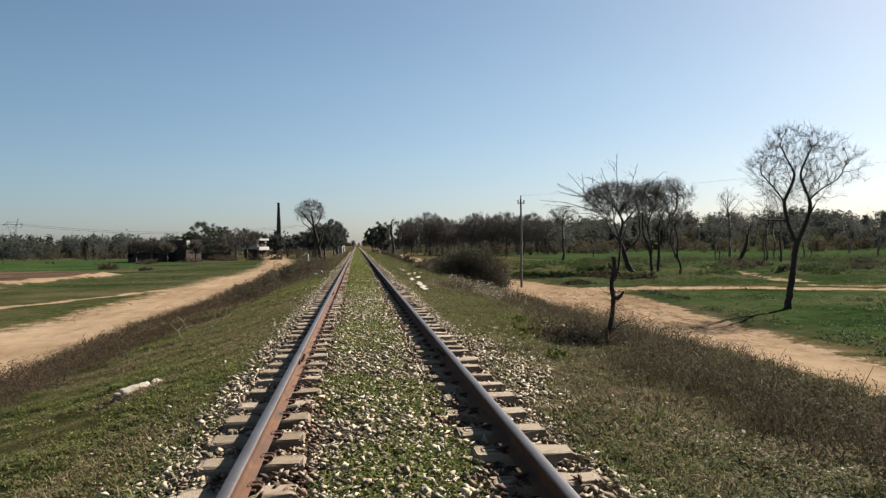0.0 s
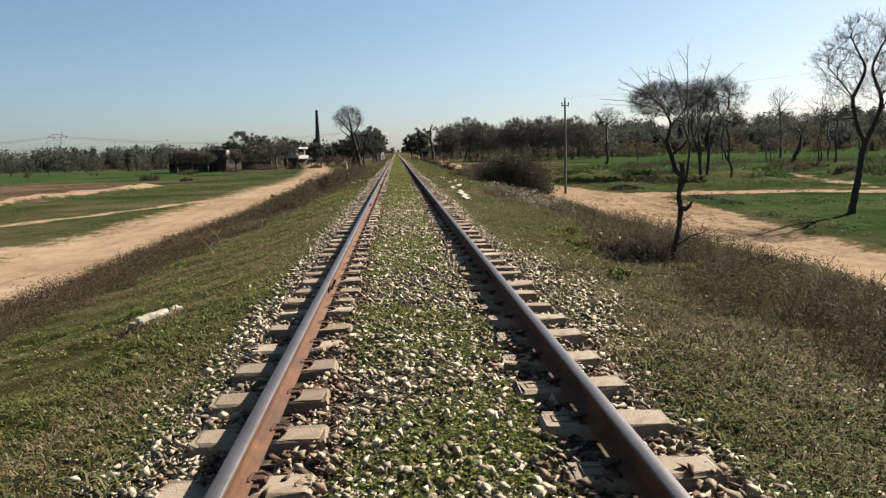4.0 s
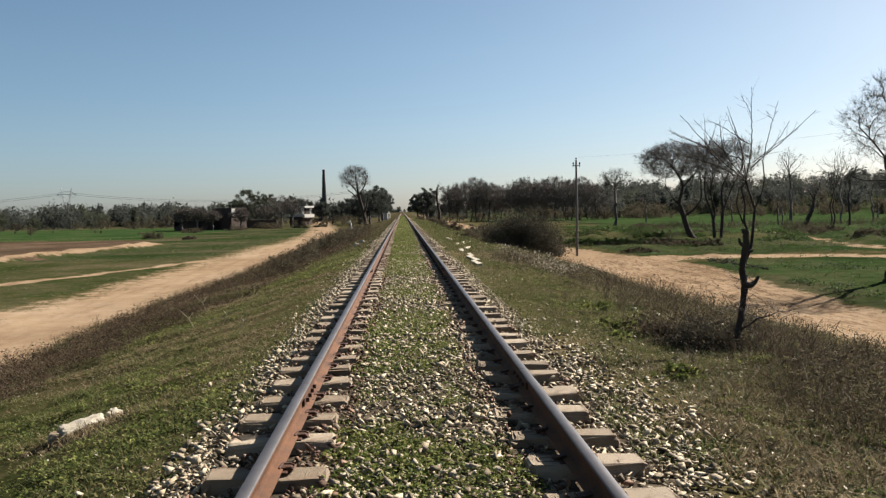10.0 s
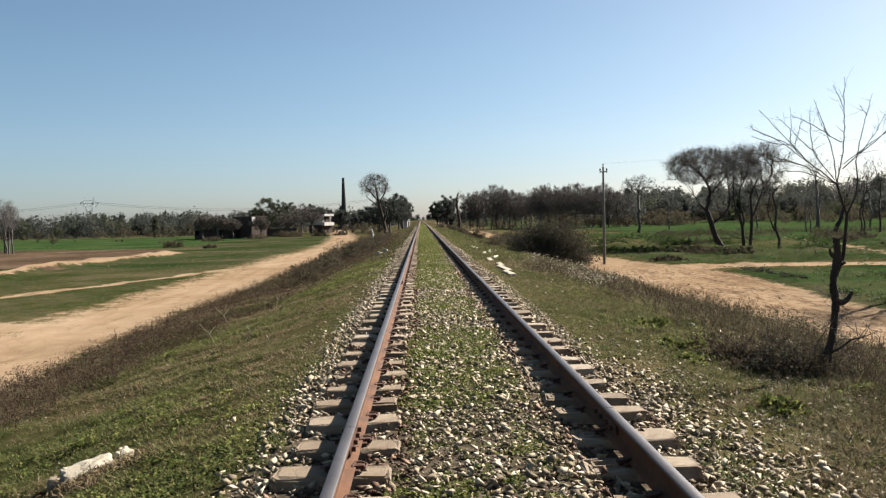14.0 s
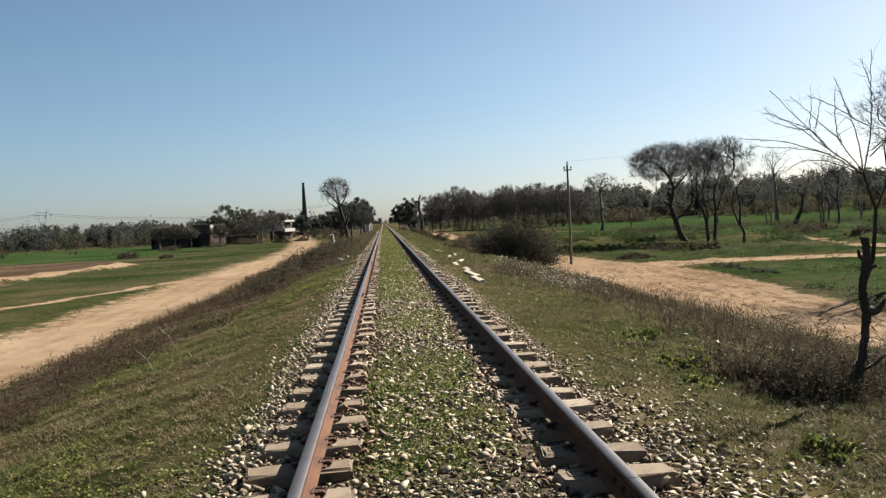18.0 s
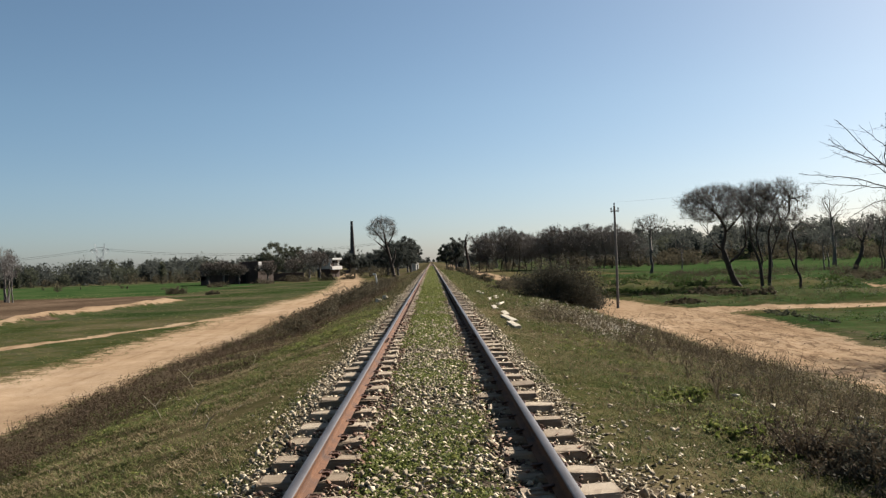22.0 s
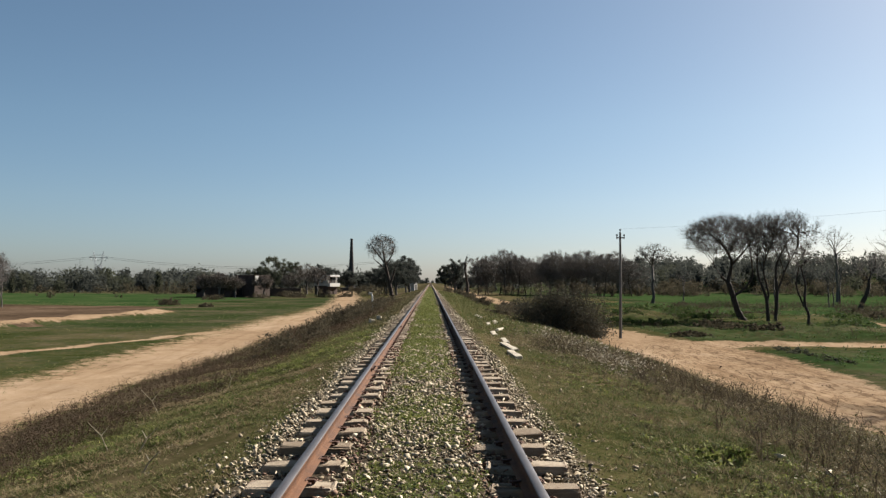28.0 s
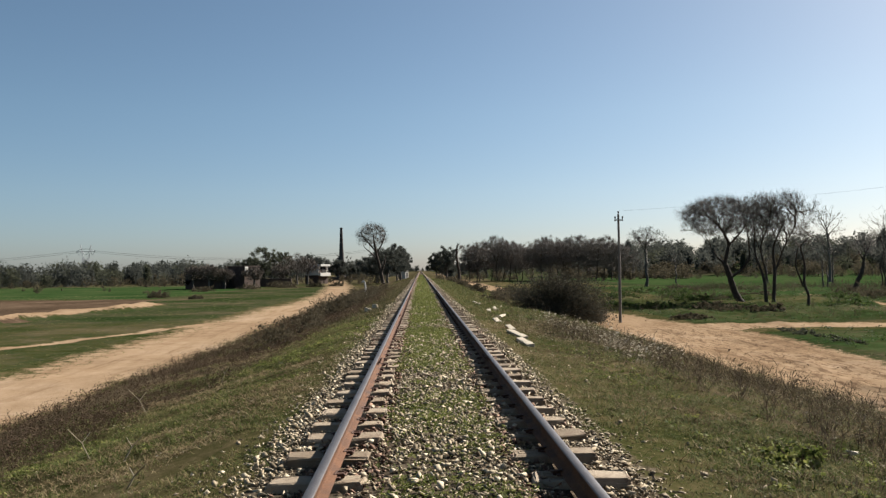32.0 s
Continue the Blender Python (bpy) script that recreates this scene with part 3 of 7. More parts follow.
def build_rails():
    length = 12.8
    body = rail_mesh("rail_body", 0.004, length - 0.004, 3.2)
    plates, bolt = (fishplate_mesh(-1), fishplate_mesh(1)), bolt_mesh()
    for side, joint in ((-1, 9.02), (1, 9.34)):
        for k in range(-2, 14):
            y = joint + k * length
            rail = tagged(new("rail"), "rusty steel rail with a worn top on concrete blocks", "rail", "rails of the track")
            rail.location = (side * RAIL_X, y, 0)
            child("rail_body", body, rail, "rust-brown web and smooth grey running top")
            for s in (0, 1):
                pl = child("fishplate", plates[s], rail, "bolted rusty joint plate")
                for d in (-0.23, -0.08, 0.08, 0.23):
                    b = child("bolt", bolt, pl)
                    b.location = ((1 if s else -1) * 0.04, d, -0.078)
        y = joint + 14 * length
        far = tagged(new("rail", rail_mesh("far_rail", y, 1600, 60)), "long straight rusty rail running to the horizon", "rail", "rails of the track")
        far.location = (side * RAIL_X, 0, 0)


def block_mesh(seed):
    """One concrete block of a twin-block sleeper, its length along x, with sloped ends and worn edges."""
    r = random.Random(seed)
    bm = bmesh.new()
    box(bm, (0, 0, -0.11), (0.74, 0.33, 0.22), 0, 0, 1.0)
    for v in bm.verts:
        if v.co.z > -0.1:
            v.co.y *= 0.74
            v.co.x *= 0.93
    es = [e for e in bm.edges if all(v.co.z > -0.1 for v in e.verts) or abs(e.verts[0].co.z - e.verts[1].co.z) > 0.1]
    bmesh.ops.bevel(bm, geom=es, offset=0.03, segments=3, affect='EDGES', profile=0.6)
    bmesh.ops.subdivide_edges(bm, edges=[e for e in bm.edges if e.calc_length() > 0.2], cuts=2, use_grid_fill=True)
    for v in bm.verts:
        v.co += Vector((r.uniform(-1, 1), r.uniform(-1, 1), r.uniform(-1, 1))) * 0.008
        if v.co.z > -0.06 and abs(v.co.x) > 0.3 and r.random() < 0.18:
            v.co += Vector((-0.03 * np.sign(v.co.x), 0, -0.025))          # chipped corner
    return bm_mesh("block", bm, M_CONC)


def clip_mesh():
    """A sprung clip: a shoulder, a bent rod and a toe on the rail's foot."""
    bm = bmesh.new()
    box(bm, (0.115, 0, 0.02), (0.05, 0.06, 0.05), 0.008)
    box(bm, (0.075, 0, 0.035), (0.045, 0.07, 0.016), 0.005)
    rod = [(0.145, -0.055, 0.03), (0.155, 0.03, 0.035), (0.12, 0.06, 0.045), (0.07, 0.045, 0.05), (0.055, -0.01, 0.04), (0.06, -0.06, 0.04)]
    v, f = tubes([(*a, *b, 0.009, 0.009) for a, b in zip(rod[:-1], rod[1:])], 6)
    vs = [bm.verts.new(p) for p in v]
    for q in f:
        bm.faces.new([vs[i] for i in q])
    return bm_mesh("clip", bm, M_CLIP)


def build_sleepers():
    rng = random.Random(5)
    blocks = [block_mesh(s) for s in range(10)]
    bm = bmesh.new()
    for c, d in (((0, 0.045), (0.15, 0.012)), ((0, -0.045), (0.15, 0.012)), ((-0.069, 0), (0.012, 0.078)), ((0.069, 0), (0.012, 0.078))):
        box(bm, (c[0], c[1], 0), (d[0], d[1], 0.012), 0.002)
    mark = bm_mesh("cast_mark", bm, M_CONC)
    clip = clip_mesh()
    bm = bmesh.new()
    box(bm, (0, 0, 0), (1.30, 0.055, 0.07), 0.006)
    bar = bm_mesh("tie_bar", bm, M_CLIP)
    bm = bmesh.new()
    box(bm, (0, 0, 0), (0.19, 0.16, 0.012), 0.003)
    pad = bm_mesh("rail_pad", bm, M_CLIP)
    near = [5.40, 6.08, 6.72, 7.38, 8.02, 8.62, 9.24, 9.90, 10.45, 11.0, 11.68, 12.28, 12.87, 13.52, 14.2, 14.95, 15.7, 16.45]
    rows = [5.40 - SPACING * k for k in range(14, 0, -1)] + near
    while rows[-1] < 150:
        rows.append(rows[-1] + SPACING + rng.uniform(-0.04, 0.05))
    for y in rows:
        s = tagged(new("sleeper"), "twin-block weathered concrete sleeper sunk in ballast", "sleeper", "sleepers of the track")
        s.location = (0, y, 0)
        s.rotation_euler = (0, 0, rng.uniform(-0.035, 0.035))
        for side in (-1, 1):
            b = child("block", rng.choice(blocks), s)
            b.location = (side * (0.925 + rng.uniform(-0.045, 0.035)), rng.uniform(-0.02, 0.02), -0.159 + rng.uniform(-0.012, 0.004))
            b.rotation_euler = (rng.uniform(-0.05, 0.05), rng.uniform(-0.02, 0.02), rng.uniform(-0.05, 0.05) + (math.pi if side < 0 else 0))
            if y < 20 and side > 0:
                k = child("cast_mark", mark, b, "raised rectangular casting mark")
                k.location = (-0.21, 0, 0.001)
            p = child("rail_pad", pad, s, "thin dark pad under the rail")
            p.location = (side * RAIL_X, 0, -0.150)
            if y < 60:
                for e in (-1, 1):
                    c = child("clip", clip, s, "rusty sprung rail clip")
                    c.location = (side * RAIL_X, rng.uniform(-0.01, 0.01), -0.158)
                    c.rotation_euler = (0, 0, 0 if e > 0 else math.pi)
                    c.scale = (0.85, 0.75, 0.7)
        if y < 60:
            t = child("tie_bar", bar, s, "bar joining the two blocks")
            t.location = (0, 0, -0.30 + (0.07 if rng.random() < 0.03 else rng.uniform(-0.01, 0.015)))
    tmpl = np.array([(sx * 0.36, sy * 0.13, z) for z in (-0.1, 0.0) for sy in (-1, 1) for sx in (-1, 1)], float)
    fc = np.array([(4, 5, 7, 6), (0, 1, 5, 4), (1, 3, 7, 5), (3, 2, 6, 7), (2, 0, 4, 6)])
    pos = np.array([(sx * 0.925, yy, -0.157) for yy in np.arange(150.3, 520, SPACING) for sx in (-1, 1)])
    v = (tmpl[None] + pos[:, None]).reshape(-1, 3)
    f = ((np.arange(len(pos)) * 8)[:, None, None] + fc[None]).reshape(-1, 4)
    tagged(new("distant_sleepers", mesh_np("distant_sleepers", v, f, M_CONC)), "concrete sleepers fading into the distance", "sleeper", kind="stuff")


build_rails()
build_sleepers()


# ---- stones ----
def stone_templates(n, seed):
    """Angular broken stones of unit size: hulls of a few random points."""
    out = []
    r = random.Random(seed)
    for _ in range(n):
        bm = bmesh.new()
        sc = (r.uniform(0.44, 0.6), r.uniform(0.36, 0.54), r.uniform(0.18, 0.32))
        for _ in range(r.choice((5, 6, 6, 7))):
            d = Vector((r.gauss(0, 1), r.gauss(0, 1), r.gauss(0, 1))).normalized() * r.uniform(0.8, 1.25)
            bm.verts.new((d.x * sc[0], d.y * sc[1], d.z * sc[2]))
        bmesh.ops.convex_hull(bm, input=bm.verts)
        loose = [v for v in bm.verts if not v.link_faces]
        bmesh.ops.delete(bm, geom=loose, context='VERTS')
        bmesh.ops.triangulate(bm, faces=bm.faces[:])
        bm.verts.index_update()
        out.append((np.array([v.co[:] for v in bm.verts]), np.array([[v.index for v in f.verts] for f in bm.faces])))
        bm.free()
    return out


STONES = stone_templates(18, 3)


def strew(name, x, y, size, mat, rng, label, category, sink=0.25):
    pos = np.stack([x, y, lie(x, y) + size * (0.5 - sink)], 1)
    kind = rng.integers(0, len(STONES), len(x))
    pairs = [scatter(rng, *STONES[k], pos[kind == k], size[kind == k], 0.36) for k in range(len(STONES)) if (kind == k).any()]
    return tagged(new(name, mesh_np(name, *joined(pairs), mat)), label, category, kind="stuff")


def build_ballast():
    rng = np.random.default_rng(7)
    n = 80000
    y = 1.8 + 46 * rng.random(n) ** 1.7
    x = rng.uniform(-2.1, 3.0, n)
    cover = np.interp(x, [-2.1, -1.7, -1.4, -1.3, -0.5, 0, 0.5, 1.2, 1.5, 1.65, 1.85, 2.1, 2.4, 2.6, 3.0], [0.04, 0.25, 0.75, 0.9, 0.95, 0.85, 0.95, 0.95, 0.5, 0.14, 0.14, 0.2, 0.1, 0.03, 0.0])
    cover = cover * np.clip(0.75 + 0.5 * vnoise(x, y, 0.8, 9.0), 0.15, 1)
    cover = cover * np.where(np.abs(x) < 0.6, np.interp(y, [8, 30], [1.0, 0.75]), 1.0)
    cover = cover * np.where(x > 1.6, np.interp(y, [5, 9, 11, 17], [0.3, 1.0, 1.0, 0.12]), 1.0)
    keep = (rng.random(n) < cover) & ~((np.abs(np.abs(x) - RAIL_X) < 0.09))
    x, y = x[keep], y[keep]
    size = np.clip(rng.lognormal(-3.12, 0.36, len(x)), 0.022, 0.08) * np.interp(y, [12, 46], [1.0, 1.4])
    n = 84000
    x2, y2 = rng.uniform(-1.72, 2.5, n), 1.8 + 26 * rng.random(n) ** 1.5
    cover = np.interp(x2, [-1.72, -1.6, -1.45, -0.5, 0, 0.5, 1.4, 1.55, 1.7, 1.9, 2.15, 2.4, 2.5], [0.1, 0.5, 1.0, 0.95, 0.7, 0.95, 0.95, 0.4, 0.15, 0.14, 0.16, 0.06, 0.02]) * np.clip(0.8 + 0.6 * vnoise(x2, y2, 0.8, 9.0), 0.25, 1)
    cover = cover * np.where(x2 > 1.6, np.interp(y2, [5, 9, 10, 15], [0.3, 1.0, 1.0, 0.15]), 1.0)
    keep = (rng.random(n) < cover) & ~((np.abs(np.abs(x2) - RAIL_X) < 0.09))
    x, y = np.concatenate([x, x2[keep]]), np.concatenate([y, y2[keep]])
    size = np.concatenate([size, np.clip(rng.lognormal(-3.34, 0.32, keep.sum()), 0.02, 0.075)])
    # behind the start
    x3, y3 = rng.uniform(-1.7, 2.3, 12000), rng.uniform(-12, 2.2, 12000)
    keep = (rng.random(12000) < np.interp(x3, [-1.7, -1.4, 1.5, 1.8, 2.3], [0.2, 1, 1, 0.5, 0.1])) & ~((np.abs(np.abs(x3) - RAIL_X) < 0.09))
    x, y, size = np.concatenate([x, x3[keep]]), np.concatenate([y, y3[keep]]), np.concatenate([size, rng.uniform(0.03, 0.065, keep.sum())])
    rust = (np.abs(np.abs(x) - RAIL_X) < np.where(np.abs(x) < RAIL_X, 0.40, 0.22)) & (rng.random(len(x)) < np.where(x < 0, 0.62, 0.4))
    strew("rusty_ballast", x[rust], y[rust], size[rust] * 1.08, M_RUSTSTONE, rng, "rust-stained broken stones along the rails", "ballast", 0.15)
    x, y, size = x[~rust], y[~rust], size[~rust]
    ob = strew("ballast", x, y, size, M_STONE, rng, "loose buff and grey broken-stone ballast between the sleepers", "ballast")
    # larger stones lying on top
    n = 7500
    x, y = rng.uniform(-1.6, 1.45, n), 1.8 + 26 * rng.random(n) ** 1.4
    keep = (rng.random(n) < np.clip(0.55 + 0.6 * vnoise(x, y, 1.0, 77.0), 0.1, 1)) & ~((np.abs(np.abs(x) - RAIL_X) < 0.11))
    x, y = x[keep], y[keep]
    strew("coarse_ballast", x, y, rng.uniform(0.055, 0.095, len(x)), M_STONE, rng, "larger cream broken stones lying on the ballast", "ballast", 0.12)
    # a band of clean cream stones thrown down the shoulder
    n = 1000
    y = rng.uniform(5.8, 12.5, n)
    x = 1.66 + rng.normal(0, 0.17, n) + 0.12 * np.sin(2.3 * y)
    keep = (x > 1.38) & (rng.random(n) < np.interp(y, [5.8, 6.8, 7.3, 10.3, 12.5], [0.05, 0.25, 1.0, 1.0, 0.2]))
    x, y = x[keep], y[keep]
    strew("shoulder_stones", x, y, rng.uniform(0.035, 0.085, len(x)), M_STONE, rng, "cream broken stones thrown down the grassy shoulder", "ballast", 0.1)
    # stones kicked up onto the sleepers
    n = 900
    x, y = np.concatenate([rng.uniform(-1.28, -1.0, n), rng.uniform(-0.76, -0.56, n), rng.uniform(0.56, 0.76, n), rng.uniform(1.0, 1.28, n)]), rng.uniform(2.5, 30, 4 * n)
    keep = vnoise(x * 0.3, y, 0.9, 71.0) + rng.normal(0, 0.3, 4 * n) > 0.35
    x, y = x[keep], y[keep]
    strew("stray_ballast", x, y, rng.uniform(0.04, 0.075, len(x)), M_RUSTSTONE, rng, "loose stones heaped against the sleeper blocks", "ballast", -0.55)
    n = 6500
    y = rng.uniform(46, 170, n)
    x = rng.uniform(-1.6, 1.6, n)
    strew("distant_ballast", x, y, rng.uniform(0.06, 0.12, n), M_STONE, rng, "broken-stone ballast farther along the track", "ballast", 0.35)
    r = random.Random(11)
    single = []
    for k in range(6):
        vs, fs = STONES[k]
        single.append(mesh_np("stone", vs, fs, M_STONE))
    for _ in range(240):
        px, py = r.choice((r.uniform(-0.55, 0.55), r.uniform(-1.7, -1.3), r.uniform(1.35, 2.4))), r.uniform(3.0, 14)
        s = r.uniform(0.04, 0.065)
        o = child("stone", r.choice(single), ob)
        o.location = (px, py, float(lie(px, py)) + s * 0.15)
        o.scale = (s, s, s)
        o.rotation_euler = (r.uniform(-0.4, 0.4), r.uniform(-0.4, 0.4), r.uniform(0, 6.3))


build_ballast()


# ---- grasses and weeds ----
def blade_tuft(n, seed, height, spread, width, droop):
    r = np.random.default_rng(seed)
    v, f = [], []
    for _ in range(n):
        a, h = r.uniform(0, 6.3), height * r.uniform(0.5, 1.0)
        b = r.uniform(0, 6.3)
        base = np.array([math.cos(b), math.sin(b), 0]) * spread * r.random()
        out = np.array([math.cos(a), math.sin(a), 0])
        side = np.array([-math.sin(a), math.cos(a), 0]) * width
        k = r.uniform(0.2, 1.0) * droop
        m = base + out * k * 0.35 * h + np.array([0, 0, h * 0.6])
        t = base + out * k * h + np.array([0, 0, h * (1 - 0.3 * k)])
        i = len(v)
        v += [base - side, base + side, m + side * 0.8, m - side * 0.8, t]
        f += [(i, i + 1, i + 2), (i, i + 2, i + 3), (i + 3, i + 2, i + 4)]
    return np.array(v), np.array(f)


def leaf_patch(n, seed, spread, leaf, height):
    """A low weed: many small tilted leaves on no visible stalk."""
    r = np.random.default_rng(seed)
    v, f = [], []
    for _ in range(n):
        a, d = r.uniform(0, 6.3), spread * math.sqrt(r.random())
        c = np.array([math.cos(a) * d, math.sin(a) * d, height * r.uniform(0.2, 1.0)])
        u = r.normal(0, 1, 3) * (1, 1, 0.45)
        u /= np.linalg.norm(u)
        w = np.cross(u, r.normal(0, 0.35, 3) + (0, 0, 1))
        w /= np.linalg.norm(w)
        s = leaf * r.uniform(0.6, 1.2)
        i = len(v)
        v += [c - u * s, c + w * s * 0.6, c + u * s, c - w * s * 0.6]
        f += [(i, i + 1, i + 2), (i, i + 2, i + 3)]
    return np.array(v), np.array(f)


def twig_weed(n, seed, thick=1.0):
    """A dry forked weed of unit height: thin stems with side twigs, as flat strips."""
    r = np.random.default_rng(seed)
    segs = []
    for _ in range(n):
        a, lean = r.uniform(0, 6.3), r.uniform(0.1, 0.75)
        d = np.array([math.cos(a) * lean, math.sin(a) * lean, 1.0])
        h = r.uniform(0.55, 1.0)
        p = np.array([r.normal(0, 0.06), r.normal(0, 0.06), 0])
        for k in range(3):
            q = p + (d + r.normal(0, 0.16, 3)) * h / 3
            segs.append((*p, *q, 0.011 * thick * (1 - k * 0.25), 0.011 * thick * (0.75 - k * 0.25)))
            for _ in range(2 if k and thick < 1.2 else 1):
                t = p + (q - p) * r.random()
                e = t + (d * 0.3 + r.normal(0, 0.5, 3) * (1, 1, 0.6) + (0, 0, 0.25)) * h * 0.33
                segs.append((*t, *e, 0.009 * thick, 0.005 * thick))
            p = q
    return ribbons(segs, r)


def plain_blades(tufts):
    """The same tufts with one triangle a blade, for where they are small."""
    return [(v[np.arange(len(v)).reshape(-1, 5)[:, [0, 1, 4]].ravel()] * (1.0, 1.0, 1.0), np.arange(len(v) // 5 * 3).reshape(-1, 3)) for v, f in tufts]


def plain_leaves(patches):
    """The same patches with one triangle a leaf, for where they are small."""
    return [(v, f[::2]) for v, f in patches]


def grow(name, x, y, size, templates, mat, rng, label, category, lean=0.12, plain=None, plain_from=8.0):
    pos = np.stack([x, y, lie(x, y) - 0.01], 1)
    kind = rng.integers(0, len(templates), len(x))
    pairs = []
    for k in range(len(templates)):
        near = (kind == k) & ((y < plain_from) | (plain is None))
        far = (kind == k) & ~near
        for some, shapes in ((near, templates), (far, plain)):
            if some.any():
                pairs.append(scatter(rng, *shapes[k], pos[some], size[some], lean))
    return tagged(new(name, mesh_np(name, *joined(pairs), mat)), label, category, kind="stuff")


def build_grass():
    rng = np.random.default_rng(21)
    tufts = [blade_tuft(7, s, 0.8, 0.9, 0.07, 2.0) for s in range(5)]
    fine = [blade_tuft(8, s + 20, 0.8, 1.0, 0.05, 2.2) for s in range(4)]
    coarse, thin = plain_blades(tufts), plain_blades(fine)
    weeds = [leaf_patch(20, s + 40, 1.0, 0.21, 0.55) for s in range(5)]
    sprigs = [leaf_patch(12, s + 60, 1.0, 0.2, 0.6) for s in range(5)]
    flat_weeds = [leaf_patch(8, s + 80, 1.0, 0.3, 0.6) for s in range(4)]

    def pick(n, x0, x1, y0, y1, power=1.6):
        """Places thinning out with distance, and a share of them behind the start."""
        m = n // 8 if y0 < 5 else 0
        back = rng.uniform(-12, y0, m)
        return rng.uniform(x0, x1, n + m), np.concatenate([y0 + (y1 - y0) * rng.random(n) ** power, back])

    # the bank on both sides, close by
    x, y = pick(64000, -7.6, -1.55, 1.0, 42, 1.45)
    patch = vnoise(x, y, 0.75, 61.0) + 0.6 * vnoise(x, y, 2.1, 63.0)
    keep = (rng.random(len(x)) < np.interp(x, [-8.2, -7, -2.2, -1.55], [0.35, 0.9, 1.0, 0.45])) & (patch + rng.normal(0, 0.3, len(x)) > -0.7)
    x, y, patch = x[keep], y[keep], np.clip(patch[keep], -0.5, 1)
    straw = 1.3 * vnoise(x, y, 0.6, 6.0) + rng.normal(0, 0.35, len(x)) > np.interp(y, [8, 14], [0.12, 0.34])
    g = ~straw
    grow("bank_grass", x[g], y[g], rng.uniform(0.03, 0.075, g.sum()) * (1 + y[g] / 40) * (1 + 0.5 * patch[g]), tufts, M_GRASS, rng, "short green grass on the railway bank", "grass", plain=coarse)
    grow("bank_straw", x[straw], y[straw], rng.uniform(0.03, 0.085, straw.sum()) * (1 + y[straw] / 40), fine, M_STRAW, rng, "short straw-coloured dry grass on the bank", "grass", plain=thin)
    x, y = pick(46000, 1.7, 9.0, 1.0, 44)
    keep = rng.random(len(x)) < np.interp(x, [1.7, 2.6, 8, 9], [0.35, 0.9, 0.9, 0.4])
    x, y = x[keep], y[keep]
    straw = vnoise(x, y, 0.5, 8.0) + 0.14 * (x - 2.6) + rng.normal(0, 0.55, len(x)) > 0.1
    g = ~straw
    grow("verge_grass", x[g], y[g], rng.uniform(0.035, 0.085, g.sum()) * (1 + y[g] / 45), tufts, M_GRASS, rng, "green grass on the verge beside the track", "grass", plain=coarse)
    grow("verge_straw", x[straw], y[straw], rng.uniform(0.04, 0.11, straw.sum()) * (1 + y[straw] / 45), fine, M_STRAW, rng, "dry straw grass on the verge", "grass", plain=thin)
    x, y = rng.uniform(1.65, 4.2, 24000), 2 + 28 * rng.random(24000) ** 1.25
    keep = vnoise(x, y, 1.1, 91.0) + 0.5 * vnoise(x, y, 2.6, 92.0) + rng.normal(0, 0.3, 24000) + np.interp(x, [1.65, 2.3, 3.0], [-0.5, 0.1, 0.5]) > 0
    x, y = x[keep], y[keep]
    dead = rng.random(len(x)) < 0.35
    grow("edge_grass", x[~dead], y[~dead], rng.uniform(0.035, 0.075, (~dead).sum()), tufts, M_GRASS, rng, "thin grass creeping over the edge of the ballast", "grass", plain=coarse)
    grow("edge_straw", x[dead], y[dead], rng.uniform(0.04, 0.085, dead.sum()), fine, M_STRAW, rng, "dry grass at the edge of the ballast", "grass", plain=thin)
    x, y = np.concatenate([rng.uniform(1.35, 2.1, 5200), rng.uniform(2.0, 3.8, 9200), rng.uniform(-1.9, -1.35, 2600)]), 2 + 26 * rng.random(17000) ** 1.3
    keep = vnoise(x, y, 1.2, 97.0) + 0.4 * vnoise(x, y, 3.0, 98.0) + rng.normal(0, 0.2, 17000) > np.where((x > 0) & (x < 2.1), 0.3, np.interp(x, [2.1, 2.6], [0.2, -0.15]))
    x, y = x[keep], y[keep]
    grow("sleeper_end_grass", x, y, rng.uniform(0.05, 0.13, len(x)), fine, M_GRASS, rng, "tufts of olive grass by the ends of the sleepers", "grass", plain=thin, plain_from=10.0)
    # knee-low grass hiding the soil of the near verge
    n = 26000
    x, y = rng.uniform(1.4, 5.6, n), 1.5 + 14 * rng.random(n) ** 1.1
    heap = vnoise(x, y, 0.8, 101.0) + 0.6 * vnoise(x, y, 2.2, 102.0)
    keep = heap + rng.normal(0, 0.3, n) + np.where(y > 6.8, np.interp(x, [1.4, 1.9, 2.2], [-1.2, -0.4, 0.4]), np.interp(x, [1.4, 1.7, 2.0], [-0.4, 0.1, 0.4])) > -0.1
    x, y, heap = x[keep], y[keep], np.clip(heap[keep], -0.6, 1)
    tone = rng.random(len(x)) + 0.5 * vnoise(x, y, 0.6, 103.0)
    for name, some, mat, label in (("rough_verge_grass", tone < 0.42, M_GRASS, "rough green grass on the near verge"), ("olive_verge_grass", (tone >= 0.42) & (tone < 0.55), M_UNDER, "rough olive grass on the near verge"), ("pale_verge_straw", tone >= 0.55, M_STRAW, "rough straw-coloured grass on the near verge")):
        grow(name, x[some], y[some], rng.uniform(0.06, 0.12, some.sum()) * (1 + 0.6 * heap[some]), fine, mat, rng, label, "grass", 0.2, plain=thin, plain_from=7.0)
    # between the rails
    x, y = pick(25000, -0.6, 0.62, 1.5, 60, 1.4)
